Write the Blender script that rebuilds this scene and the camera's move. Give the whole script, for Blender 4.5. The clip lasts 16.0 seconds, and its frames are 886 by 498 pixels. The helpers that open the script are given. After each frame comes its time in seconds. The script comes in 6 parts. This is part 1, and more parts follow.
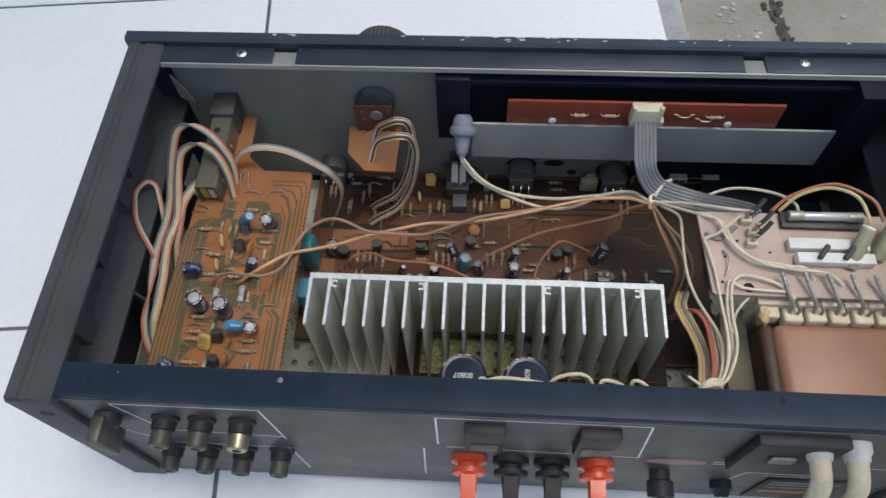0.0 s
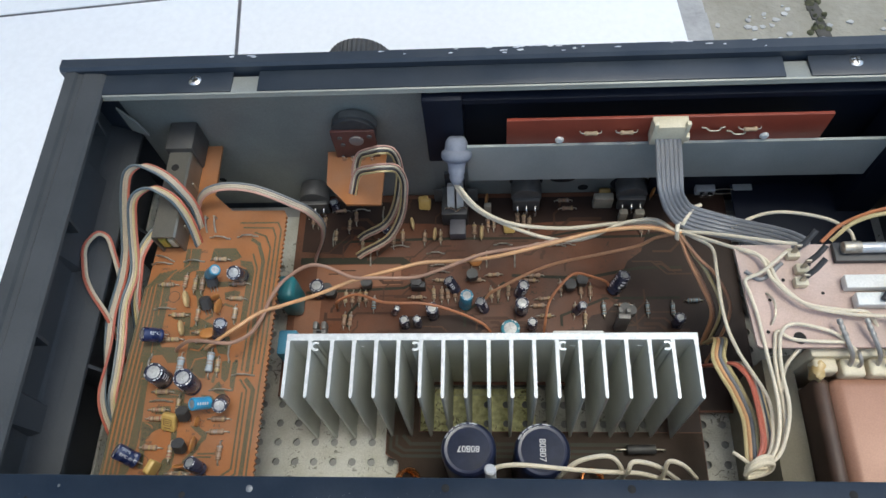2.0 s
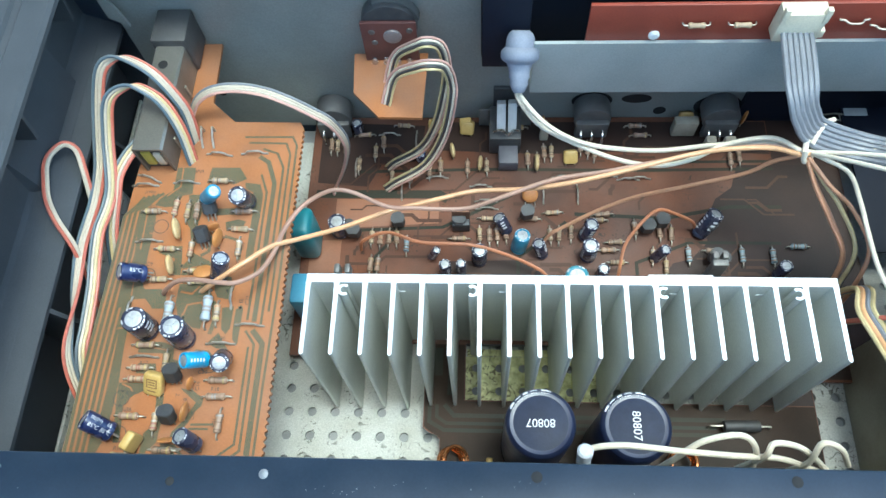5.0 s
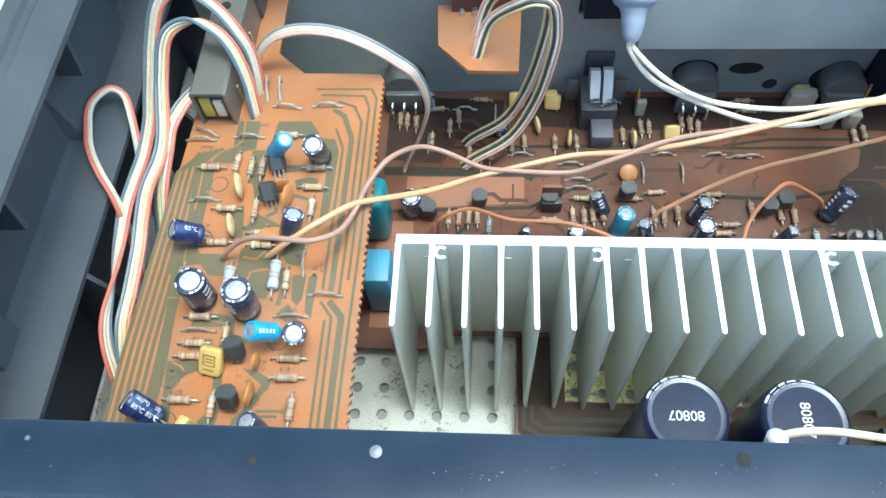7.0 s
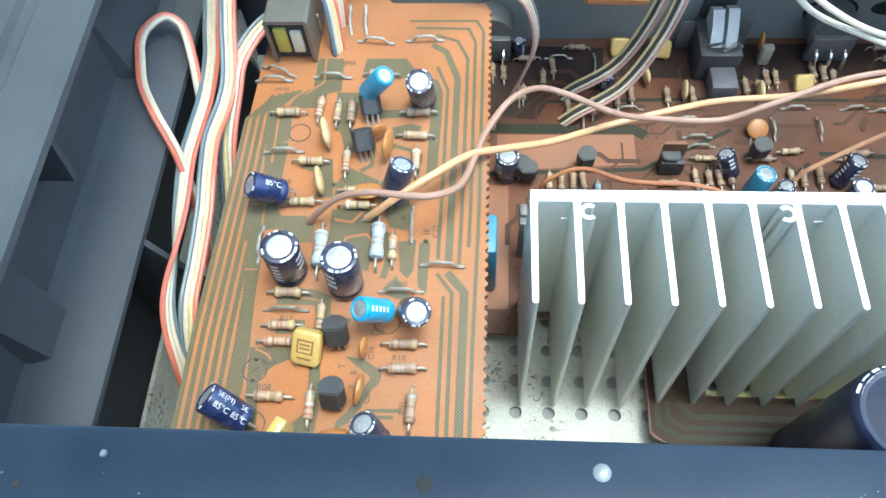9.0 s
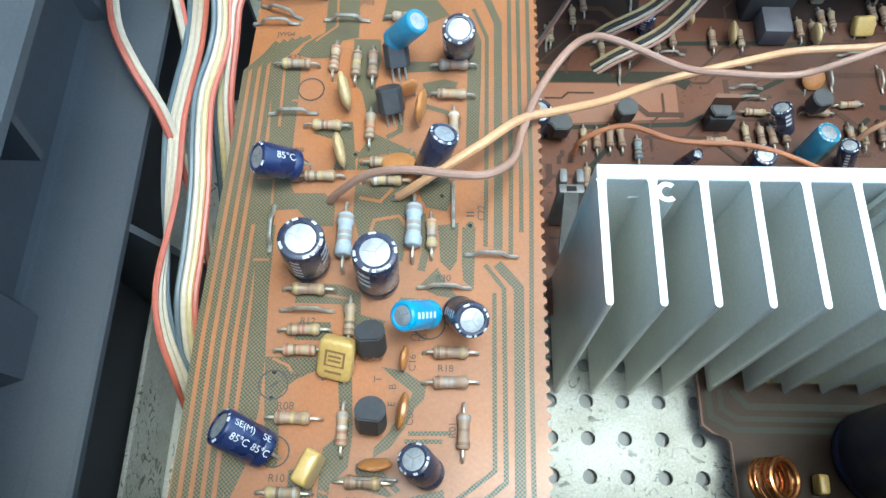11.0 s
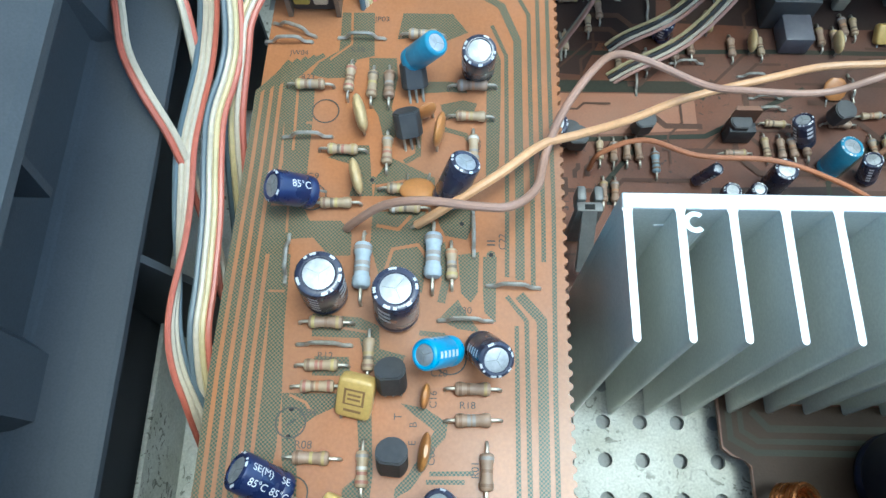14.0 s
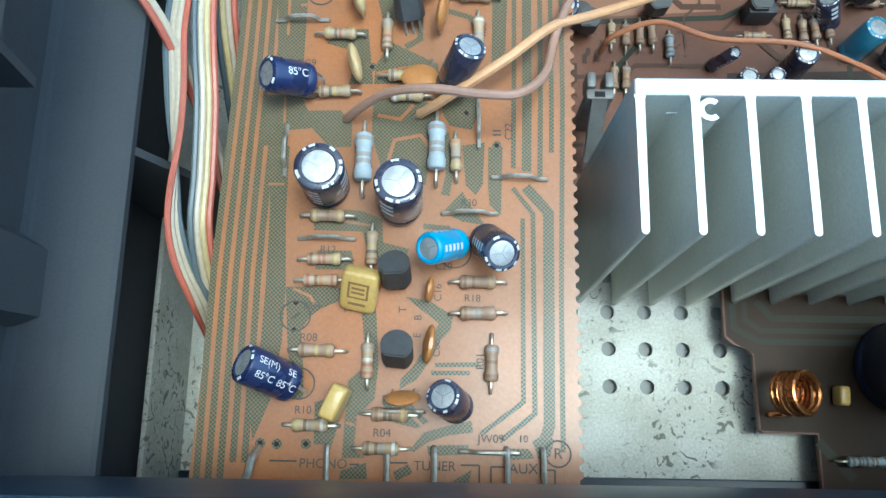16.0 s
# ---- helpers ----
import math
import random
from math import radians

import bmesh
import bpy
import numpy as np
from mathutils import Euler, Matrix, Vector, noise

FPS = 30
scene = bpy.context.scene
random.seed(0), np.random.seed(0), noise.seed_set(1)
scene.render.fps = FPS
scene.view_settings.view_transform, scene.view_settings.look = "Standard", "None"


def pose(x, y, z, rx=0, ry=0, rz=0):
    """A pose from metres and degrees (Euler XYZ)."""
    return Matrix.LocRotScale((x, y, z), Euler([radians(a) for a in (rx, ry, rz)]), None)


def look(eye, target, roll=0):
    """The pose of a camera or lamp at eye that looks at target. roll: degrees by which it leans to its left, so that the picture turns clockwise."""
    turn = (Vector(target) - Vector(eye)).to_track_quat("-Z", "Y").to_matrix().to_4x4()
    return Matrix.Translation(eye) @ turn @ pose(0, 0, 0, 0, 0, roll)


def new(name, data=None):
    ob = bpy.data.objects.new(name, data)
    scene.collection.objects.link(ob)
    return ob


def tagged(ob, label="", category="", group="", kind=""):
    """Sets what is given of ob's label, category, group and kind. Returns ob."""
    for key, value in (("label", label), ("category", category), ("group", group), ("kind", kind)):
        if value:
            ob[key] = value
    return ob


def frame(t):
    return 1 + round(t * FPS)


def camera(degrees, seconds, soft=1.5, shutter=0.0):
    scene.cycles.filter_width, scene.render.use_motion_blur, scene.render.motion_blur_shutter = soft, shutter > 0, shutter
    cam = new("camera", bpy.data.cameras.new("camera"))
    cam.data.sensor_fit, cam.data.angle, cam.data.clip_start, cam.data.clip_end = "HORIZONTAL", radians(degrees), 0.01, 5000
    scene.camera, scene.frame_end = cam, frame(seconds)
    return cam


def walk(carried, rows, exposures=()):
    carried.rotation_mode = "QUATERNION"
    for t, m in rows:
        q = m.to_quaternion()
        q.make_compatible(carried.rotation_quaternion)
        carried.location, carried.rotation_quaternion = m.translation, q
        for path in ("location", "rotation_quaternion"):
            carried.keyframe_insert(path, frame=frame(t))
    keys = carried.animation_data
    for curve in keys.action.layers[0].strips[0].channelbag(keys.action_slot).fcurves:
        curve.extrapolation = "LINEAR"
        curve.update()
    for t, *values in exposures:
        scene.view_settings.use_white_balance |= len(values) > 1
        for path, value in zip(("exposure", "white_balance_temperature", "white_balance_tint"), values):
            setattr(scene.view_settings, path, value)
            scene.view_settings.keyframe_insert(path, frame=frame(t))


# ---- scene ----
cam = camera(62.68, 16.0, soft=1.5)
ROWS = [
    (0.0, 0.0056, 0.0107, 0.4298, 29.07, 1.82, 3.13),
    (0.5, -0.0023, 0.0343, 0.4196, 27.62, 3.16, 3.14),
    (1.0, 0.0041, 0.0431, 0.4117, 27.35, 3.32, 2.14),
    (1.5, 0.0056, 0.0564, 0.4084, 27.26, 3.55, 2.00),
    (2.0, 0.0090, 0.0699, 0.4016, 26.30, 3.73, 1.10),
    (2.5, 0.0044, 0.0816, 0.3919, 25.26, 3.51, 0.98),
    (3.0, 0.0044, 0.0950, 0.3795, 23.98, 3.35, 0.97),
    (5.5, -0.0284, 0.0825, 0.3215, 24.49, 2.16, 1.62),
    (6.0, -0.0335, 0.0825, 0.3146, 25.53, 1.67, 0.99),
    (6.5, -0.0442, 0.0790, 0.3015, 27.72, 1.91, 1.43),
    (7.0, -0.0559, 0.0745, 0.2807, 28.50, 2.75, 2.51),
    (7.5, -0.0665, 0.0749, 0.2692, 27.95, 2.99, 2.68),
    (8.0, -0.0813, 0.0781, 0.2586, 28.34, 2.82, 2.60),
    (8.5, -0.0902, 0.0834, 0.2473, 28.07, 2.61, 2.31),
    (9.0, -0.0928, 0.0864, 0.2423, 27.72, 2.70, 2.40),
    (11.5, -0.1130, 0.1137, 0.2221, 21.36, -0.02, 1.00),
    (12.0, -0.1126, 0.1157, 0.2228, 21.54, 0.26, 1.09),
    (12.5, -0.1136, 0.1164, 0.2233, 20.62, 0.29, 0.62),
    (13.0, -0.1151, 0.1190, 0.2258, 20.25, 0.05, 0.97),
    (13.5, -0.1152, 0.1186, 0.2248, 20.72, 0.15, 1.07),
    (14.0, -0.1155, 0.1189, 0.2229, 20.76, 0.24, 1.11),
    (14.5, -0.1150, 0.1189, 0.2215, 19.76, 0.25, 1.24),
    (15.0, -0.1154, 0.1197, 0.2209, 16.58, 0.64, 1.35),
    (15.5, -0.1150, 0.1199, 0.2200, 12.97, 1.02, 0.95),
    (16.0, -0.1154, 0.1200, 0.2197, 12.24, 0.71, 0.90),
]
EXPO = [(0.0, 0.56, 6500, 3), (1.5, 0.8, 6450, 2), (3.2, 1.1, 5800, -1), (5.3, 2.0, 5450, -10), (9.0, 2.28, 5550, -9), (12.0, 1.76, 5250, -10), (16.0, 1.68, 5150, -13)]
walk(cam, [(t, pose(x, y, z, rx, ry, rz)) for t, x, y, z, rx, ry, rz in ROWS], EXPO)

# ---- world and sun ----
world = bpy.data.worlds.new("sky")
scene.world = world
world.use_nodes = True
wn = world.node_tree
sky = wn.nodes.new("ShaderNodeTexSky")
sky.sky_type = "NISHITA"
sky.sun_disc = False
sky.sun_elevation, sky.sun_rotation = radians(79), radians(84)
sky.air_density, sky.dust_density = 1.0, 3.0
wn.links.new(sky.outputs[0], wn.nodes["Background"].inputs[0])
wn.nodes["Background"].inputs[1].default_value = 0.13
sun = new("sun", bpy.data.lights.new("sun", "SUN"))
sun.data.energy, sun.data.angle, sun.data.color = 0.6, radians(20), (1.0, 0.97, 0.92)
sun.matrix_world = look((0.46, 0.25, 2.4), (0, 0.2, 0))

# ---- materials ----
def mat(name, col, col2=None, rough=0.5, metal=0.0, scale=120.0, bump=0.08, bscale=1500.0, rand=0.0, coat=0.0, dust=0.0, rvar=0.12, fvar=0.09):
    """Principled surface with a large and a fine variation of colour, gloss and relief."""
    m = bpy.data.materials.new(name)
    m.use_nodes = True
    n, l = m.node_tree.nodes, m.node_tree.links
    b = n["Principled BSDF"]
    col2 = col2 or tuple(c * 0.72 for c in col)
    tc = n.new("ShaderNodeTexCoord")
    info = n.new("ShaderNodeObjectInfo")
    add = n.new("ShaderNodeVectorMath")
    add.operation = "ADD"
    l.new(tc.outputs["Object"], add.inputs[0])
    l.new(info.outputs["Random"], add.inputs[1])
    n1, n2 = n.new("ShaderNodeTexNoise"), n.new("ShaderNodeTexNoise")
    for nn, sc, det in ((n1, scale, 5.0), (n2, bscale, 3.0)):
        nn.inputs["Scale"].default_value, nn.inputs["Detail"].default_value = sc, det
        l.new(add.outputs[0], nn.inputs["Vector"])
    mix = n.new("ShaderNodeMix")
    mix.data_type = "RGBA"
    ramp = n.new("ShaderNodeMapRange")
    ramp.inputs["From Min"].default_value, ramp.inputs["From Max"].default_value = 0.35, 0.68
    l.new(n1.outputs["Fac"], ramp.inputs["Value"])
    l.new(ramp.outputs["Result"], mix.inputs["Factor"])
    mix.inputs["A"].default_value, mix.inputs["B"].default_value = (*col, 1), (*col2, 1)
    out = mix.outputs["Result"]
    fine = n.new("ShaderNodeMix")
    fine.data_type, fine.blend_type = "RGBA", "MULTIPLY"
    fr = n.new("ShaderNodeMapRange")
    fr.inputs["From Min"].default_value, fr.inputs["From Max"].default_value = 0.3, 0.7
    fr.inputs["To Min"].default_value, fr.inputs["To Max"].default_value = 1 - fvar, 1 + fvar * 0.6
    l.new(n2.outputs["Fac"], fr.inputs["Value"])
    fine.inputs["Factor"].default_value = 1.0
    l.new(out, fine.inputs["A"])
    l.new(fr.outputs["Result"], fine.inputs["B"])
    out = fine.outputs["Result"]
    if rand:
        hs = n.new("ShaderNodeHueSaturation")
        rr = n.new("ShaderNodeMapRange")
        rr.inputs["To Min"].default_value, rr.inputs["To Max"].default_value = 1 - rand, 1 + rand
        l.new(info.outputs["Random"], rr.inputs["Value"])
        l.new(rr.outputs["Result"], hs.inputs["Value"])
        l.new(out, hs.inputs["Color"])
        out = hs.outputs["Color"]
    if dust:
        nd = n.new("ShaderNodeTexNoise")
        nd.inputs["Scale"].default_value, nd.inputs["Detail"].default_value = 35.0, 8.0
        l.new(tc.outputs["Object"], nd.inputs["Vector"])
        geo = n.new("ShaderNodeNewGeometry")
        sep = n.new("ShaderNodeSeparateXYZ")
        l.new(geo.outputs["Normal"], sep.inputs[0])
        up = n.new("ShaderNodeMath")
        up.operation, up.use_clamp = "MULTIPLY", True
        l.new(sep.outputs["Z"], up.inputs[0])
        dr = n.new("ShaderNodeMapRange")
        dr.inputs["From Min"].default_value, dr.inputs["From Max"].default_value = 0.35, 0.7
        dr.inputs["To Max"].default_value = dust
        l.new(nd.outputs["Fac"], dr.inputs["Value"])
        l.new(dr.outputs["Result"], up.inputs[1])
        dm = n.new("ShaderNodeMix")
        dm.data_type = "RGBA"
        l.new(up.outputs[0], dm.inputs["Factor"])
        l.new(out, dm.inputs["A"])
        dm.inputs["B"].default_value = (0.32, 0.29, 0.25, 1)
        out = dm.outputs["Result"]
    l.new(out, b.inputs["Base Color"])
    rg = n.new("ShaderNodeMapRange")
    rg.inputs["To Min"].default_value, rg.inputs["To Max"].default_value = max(0.03, rough - rvar), min(1, rough + rvar)
    l.new(n1.outputs["Fac"], rg.inputs["Value"])
    l.new(rg.outputs["Result"], b.inputs["Roughness"])
    b.inputs["Metallic"].default_value = metal
    b.inputs["Coat Weight"].default_value = coat
    b.inputs["Coat Roughness"].default_value = 0.15
    if bump:
        bp = n.new("ShaderNodeBump")
        bp.inputs["Strength"].default_value, bp.inputs["Distance"].default_value = bump, 0.0004
        l.new(n2.outputs["Fac"], bp.inputs["Height"])
        l.new(bp.outputs[0], b.inputs["Normal"])
    return m


BLACK = mat("black_moulded_plastic", (0.060, 0.064, 0.067), (0.074, 0.078, 0.081), 0.5, scale=40, bump=0.1, bscale=2500)
BLACK.node_tree.nodes["Principled BSDF"].inputs["Specular IOR Level"].default_value = 0.1
BEZEL = mat("black_painted_metal", (0.012, 0.021, 0.036), (0.019, 0.029, 0.046), 0.33, scale=60, bump=0.03, dust=0.02, rvar=0.08)
BEZEL.node_tree.nodes["Principled BSDF"].inputs["Specular IOR Level"].default_value = 0.3
# paler copy of the black paint, for the front panel and its lips
FRONTPAINT = mat("paler_black_painted_metal", (0.024, 0.033, 0.047), (0.034, 0.044, 0.058), 0.36, scale=60, bump=0.03, dust=0.05, rvar=0.08)
STEELGREY = mat("grey_plated_steel", (0.34, 0.35, 0.317), (0.28, 0.29, 0.26), 0.48, 0.3, scale=30, bump=0.08)
ZINC = mat("zinc_plated_steel", (0.62, 0.60, 0.50), (0.50, 0.48, 0.38), 0.42, 0.75, scale=45, bump=0.1)
TRAY = mat("yellow_zinc_tray", (0.60, 0.595, 0.53), (0.50, 0.49, 0.41), 0.58, 0.08, scale=90, bump=0.2, rvar=0.2, fvar=0.18)
ALU = mat("brushed_aluminium", (0.73, 0.74, 0.675), (0.66, 0.67, 0.61), 0.45, 0.35, scale=50, bump=0.04)
ALUCUT = mat("bright_cut_aluminium", (0.76, 0.77, 0.76), (0.62, 0.63, 0.62), 0.5, 0.35, scale=350, bump=0.12)
PCB = mat("orange_phenolic_board", (0.39, 0.148, 0.047), (0.30, 0.128, 0.052), 0.36, scale=45, bump=0.05, coat=0.2, dust=0.18, fvar=0.1)
PCB.node_tree.nodes["Principled BSDF"].inputs["Specular IOR Level"].default_value = 0.3
PCBMAIN = mat("dusty_brown_phenolic_board", (0.165, 0.057, 0.024), (0.082, 0.034, 0.019), 0.42, scale=28, bump=0.1, dust=0.12)
PCBRED = mat("red_brown_phenolic_board", (0.28, 0.055, 0.03), (0.23, 0.045, 0.025), 0.45, scale=60, bump=0.05)
PCBPALE = mat("pale_pink_paper_board", (0.60, 0.44, 0.37), (0.50, 0.36, 0.30), 0.5, scale=60, bump=0.08, dust=0.3)
TIN = mat("tinned_copper_lead", (0.52, 0.475, 0.39), (0.37, 0.33, 0.26), 0.45, 0.7, scale=600, bump=0.1)
CHROME = mat("bright_nickel", (0.75, 0.74, 0.70), (0.6, 0.59, 0.55), 0.25, 0.95, scale=300, bump=0.05)
COPPER = mat("brown_varnished_copper_foil", (0.40, 0.215, 0.145), (0.30, 0.15, 0.095), 0.45, 0.1, scale=25, bump=0.1)
COIL = mat("enamelled_copper_wire", (0.62, 0.26, 0.09), (0.5, 0.18, 0.06), 0.25, 0.9, scale=200, bump=0.05)
CREAM = mat("cream_nylon", (0.72, 0.64, 0.46), (0.64, 0.55, 0.38), 0.45, scale=80, bump=0.05)
WHITE = mat("white_plastic", (0.78, 0.77, 0.72), (0.70, 0.68, 0.62), 0.5, scale=80, bump=0.05)


def scuffed(m, dark=(0.16, 0.15, 0.12), more=0.0):
    """Dark scuffs and crumbs with shapes of their own."""
    n, l = m.node_tree.nodes, m.node_tree.links
    b = n["Principled BSDF"]
    src = b.inputs["Base Color"].links[0].from_socket
    tc = n.new("ShaderNodeTexCoord")
    a, c = n.new("ShaderNodeTexNoise"), n.new("ShaderNodeTexNoise")
    a.inputs["Scale"].default_value, a.inputs["Detail"].default_value, a.inputs["Distortion"].default_value = 240.0, 4.0, 2.5
    c.inputs["Scale"].default_value, c.inputs["Detail"].default_value = 45.0, 3.0
    r1, r2, mul, mx = n.new("ShaderNodeMapRange"), n.new("ShaderNodeMapRange"), n.new("ShaderNodeMath"), n.new("ShaderNodeMix")
    for nd in (a, c):
        l.new(tc.outputs["Object"], nd.inputs["Vector"])
    r1.inputs["From Min"].default_value, r1.inputs["From Max"].default_value = 0.60 - more, 0.66 - more
    r2.inputs["From Min"].default_value, r2.inputs["From Max"].default_value = 0.50 - more, 0.58 - more
    l.new(a.outputs["Fac"], r1.inputs["Value"])
    l.new(c.outputs["Fac"], r2.inputs["Value"])
    mul.operation = "MULTIPLY"
    l.new(r1.outputs["Result"], mul.inputs[0])
    l.new(r2.outputs["Result"], mul.inputs[1])
    mx.data_type = "RGBA"
    l.new(mul.outputs[0], mx.inputs["Factor"])
    l.new(src, mx.inputs["A"])
    mx.inputs["B"].default_value = (*dark, 1)
    l.new(mx.outputs["Result"], b.inputs["Base Color"])
    return m


scuffed(TRAY, (0.17, 0.165, 0.13), 0.03)
scuffed(PCBMAIN, (0.05, 0.032, 0.022))
PCBMAIN.node_tree.nodes["Principled BSDF"].inputs["Specular IOR Level"].default_value = 0.3
INK = mat("dark_screen_print", (0.05, 0.045, 0.035), (0.08, 0.07, 0.05), 0.6, bump=0.0)
PAINTW = mat("white_print", (0.75, 0.75, 0.74), (0.6, 0.6, 0.6), 0.6, bump=0.0)
GUNK = mat("dull_black_plastic", (0.035, 0.035, 0.037), (0.055, 0.053, 0.05), 0.5, scale=300, bump=0.15, dust=0.12)
HOLE = mat("dark_opening", (0.012, 0.012, 0.012), (0.02, 0.018, 0.016), 0.9, bump=0.0)


def hatch_mat():
    """Dark green copper shadow, screened with a fine diagonal dot pattern."""
    m = mat("screened_green_track", (0.030, 0.066, 0.036), (0.045, 0.080, 0.046), 0.42, scale=60, bump=0.05, coat=0.12, dust=0.14)
    m.node_tree.nodes["Principled BSDF"].inputs["Specular IOR Level"].default_value = 0.3
    n, l = m.node_tree.nodes, m.node_tree.links
    b = n["Principled BSDF"]
    src = b.inputs["Base Color"].links[0].from_socket
    tc = n.new("ShaderNodeTexCoord")
    ch = n.new("ShaderNodeTexChecker")
    ch.inputs["Scale"].default_value = 2600.0
    l.new(tc.outputs["Object"], ch.inputs["Vector"])
    mx = n.new("ShaderNodeMix")
    mx.data_type = "RGBA"
    fac = n.new("ShaderNodeMath")
    fac.operation = "MULTIPLY"
    fac.inputs[1].default_value = 0.48
    l.new(ch.outputs["Fac"], fac.inputs[0])
    l.new(fac.outputs[0], mx.inputs["Factor"])
    l.new(src, mx.inputs["A"])
    mx.inputs["B"].default_value = (0.36, 0.17, 0.075, 1)
    l.new(mx.outputs["Result"], b.inputs["Base Color"])
    return m


TRACK = hatch_mat()

# ---- building blocks: all sizes in millimetres ----
S = 0.001
BASES = {}


def box(bm, x0, x1, y0, y1, z0, z1, bev=0.0, seg=2):
    v = [bm.verts.new((x, y, z)) for z in (z0, z1) for y in (y0, y1) for x in (x0, x1)]
    f = [bm.faces.new([v[i] for i in q]) for q in ((0, 2, 3, 1), (4, 5, 7, 6), (0, 1, 5, 4), (2, 6, 7, 3), (0, 4, 6, 2), (1, 3, 7, 5))]
    if bev:
        edges = list({e for q in f for e in q.edges})
        bmesh.ops.bevel(bm, geom=edges, offset=bev, segments=seg, profile=0.5, affect="EDGES")
    return bm


def prism(bm, outline, z0, z1):
    """An upright prism over an outline of (x, y), counter-clockwise."""
    lo = [bm.verts.new((x, y, z0)) for x, y in outline]
    hi = [bm.verts.new((x, y, z1)) for x, y in outline]
    bm.faces.new(hi)
    bm.faces.new(lo[::-1])
    for i in range(len(lo)):
        j = (i + 1) % len(lo)
        bm.faces.new((lo[i], lo[j], hi[j], hi[i]))
    return bm


def along_x(bm, profile, x0, x1):
    """A profile of (y, z), drawn out along x."""
    a = [bm.verts.new((x0, y, z)) for y, z in profile]
    b = [bm.verts.new((x1, y, z)) for y, z in profile]
    bm.faces.new(a)
    bm.faces.new(b[::-1])
    for i in range(len(a)):
        j = (i + 1) % len(a)
        bm.faces.new((a[j], a[i], b[i], b[j]))
    bmesh.ops.recalc_face_normals(bm, faces=bm.faces)
    return bm


def along_y(bm, profile, y0, y1):
    """A profile of (x, z), drawn out along y."""
    a = [bm.verts.new((x, y0, z)) for x, z in profile]
    b = [bm.verts.new((x, y1, z)) for x, z in profile]
    bm.faces.new(a)
    bm.faces.new(b[::-1])
    for i in range(len(a)):
        j = (i + 1) % len(a)
        bm.faces.new((a[j], a[i], b[i], b[j]))
    bmesh.ops.recalc_face_normals(bm, faces=bm.faces)
    return bm


def ring_frame(d):
    d = d.normalized()
    u = d.cross(Vector((0, 0, 1)) if abs(d.z) < 0.9 else Vector((1, 0, 0))).normalized()
    return u, d.cross(u).normalized()


def lathe(bm, p0, p1, profile, n=20):
    """Turned round the line p0-p1; profile: (share of the way, radius)."""
    p0, p1 = Vector(p0), Vector(p1)
    u, w = ring_frame(p1 - p0)
    rings = []
    for s, r in profile:
        c = p0.lerp(p1, s)
        rings.append([bm.verts.new(c + (u * math.cos(a) + w * math.sin(a)) * max(r, 1e-4)) for a in (2 * math.pi * k / n for k in range(n))])
    for a, b in zip(rings, rings[1:]):
        for k in range(n):
            j = (k + 1) % n
            bm.faces.new((a[k], a[j], b[j], b[k]))
    bm.faces.new(rings[0][::-1])
    bm.faces.new(rings[-1])
    return bm


def cyl(bm, p0, p1, r, n=16, ease=0.0):
    ln = (Vector(p1) - Vector(p0)).length
    if ease:
        e = ease / ln
        return lathe(bm, p0, p1, [(0, r - ease), (e * 0.3, r - ease * 0.3), (e, r), (1 - e, r), (1 - e * 0.3, r - ease * 0.3), (1, r - ease)], n)
    return lathe(bm, p0, p1, [(0, r), (1, r)], n)


def smooth_path(pts, steps=6):
    """Catmull-Rom through the points."""
    pts = [Vector(p) for p in pts]
    if len(pts) < 3:
        return pts
    q = [pts[0] * 2 - pts[1], *pts, pts[-1] * 2 - pts[-2]]
    out = []
    for i in range(1, len(q) - 2):
        a, b, c, d = q[i - 1:i + 3]
        for k in range(steps):
            t = k / steps
            out.append(0.5 * (2 * b + (c - a) * t + (2 * a - 5 * b + 4 * c - d) * t * t + (3 * b - a - 3 * c + d) * t ** 3))
    return out + [pts[-1]]


def tube(bm, pts, r, n=7, steps=6):
    pts = smooth_path(pts, steps)
    u = None
    rings = []
    for i, p in enumerate(pts):
        d = (pts[min(i + 1, len(pts) - 1)] - pts[max(i - 1, 0)]).normalized()
        if u is None:
            u, _ = ring_frame(d)
        u = (u - d * u.dot(d)).normalized()
        w = d.cross(u)
        rings.append([bm.verts.new(p + (u * math.cos(a) + w * math.sin(a)) * r) for a in (2 * math.pi * k / n for k in range(n))])
    for a, b in zip(rings, rings[1:]):
        for k in range(n):
            j = (k + 1) % n
            bm.faces.new((a[k], a[j], b[j], b[k]))
    bm.faces.new(rings[0][::-1])
    bm.faces.new(rings[-1])
    return bm


def mesh_of(name, bm, material, smooth=True):
    bmesh.ops.scale(bm, vec=(S, S, S), verts=bm.verts)
    me = bpy.data.meshes.new(name)
    bm.to_mesh(me)
    bm.free()
    if smooth:
        me.shade_smooth()
        me.set_sharp_from_angle(angle=radians(38))
    me.materials.append(material)
    return me


def thing(name, at, label, category, group="", kind=""):
    ob = new(name)
    ob.empty_display_size = 0.01
    ob.location = Vector(at) * S
    BASES[ob.name] = Vector(at)
    return tagged(ob, label, category, group, kind)


def part(name, bm, material, parent, label="", smooth=True):
    """One mesh under a thing or part; bm is in the place's millimetres for things, in the parent's own for placed parts."""
    base = BASES[parent.name]
    bmesh.ops.translate(bm, vec=-base, verts=bm.verts)
    ob = new(name, mesh_of(name, bm, material, smooth))
    ob.parent = parent
    BASES[ob.name] = base
    return tagged(ob, label)


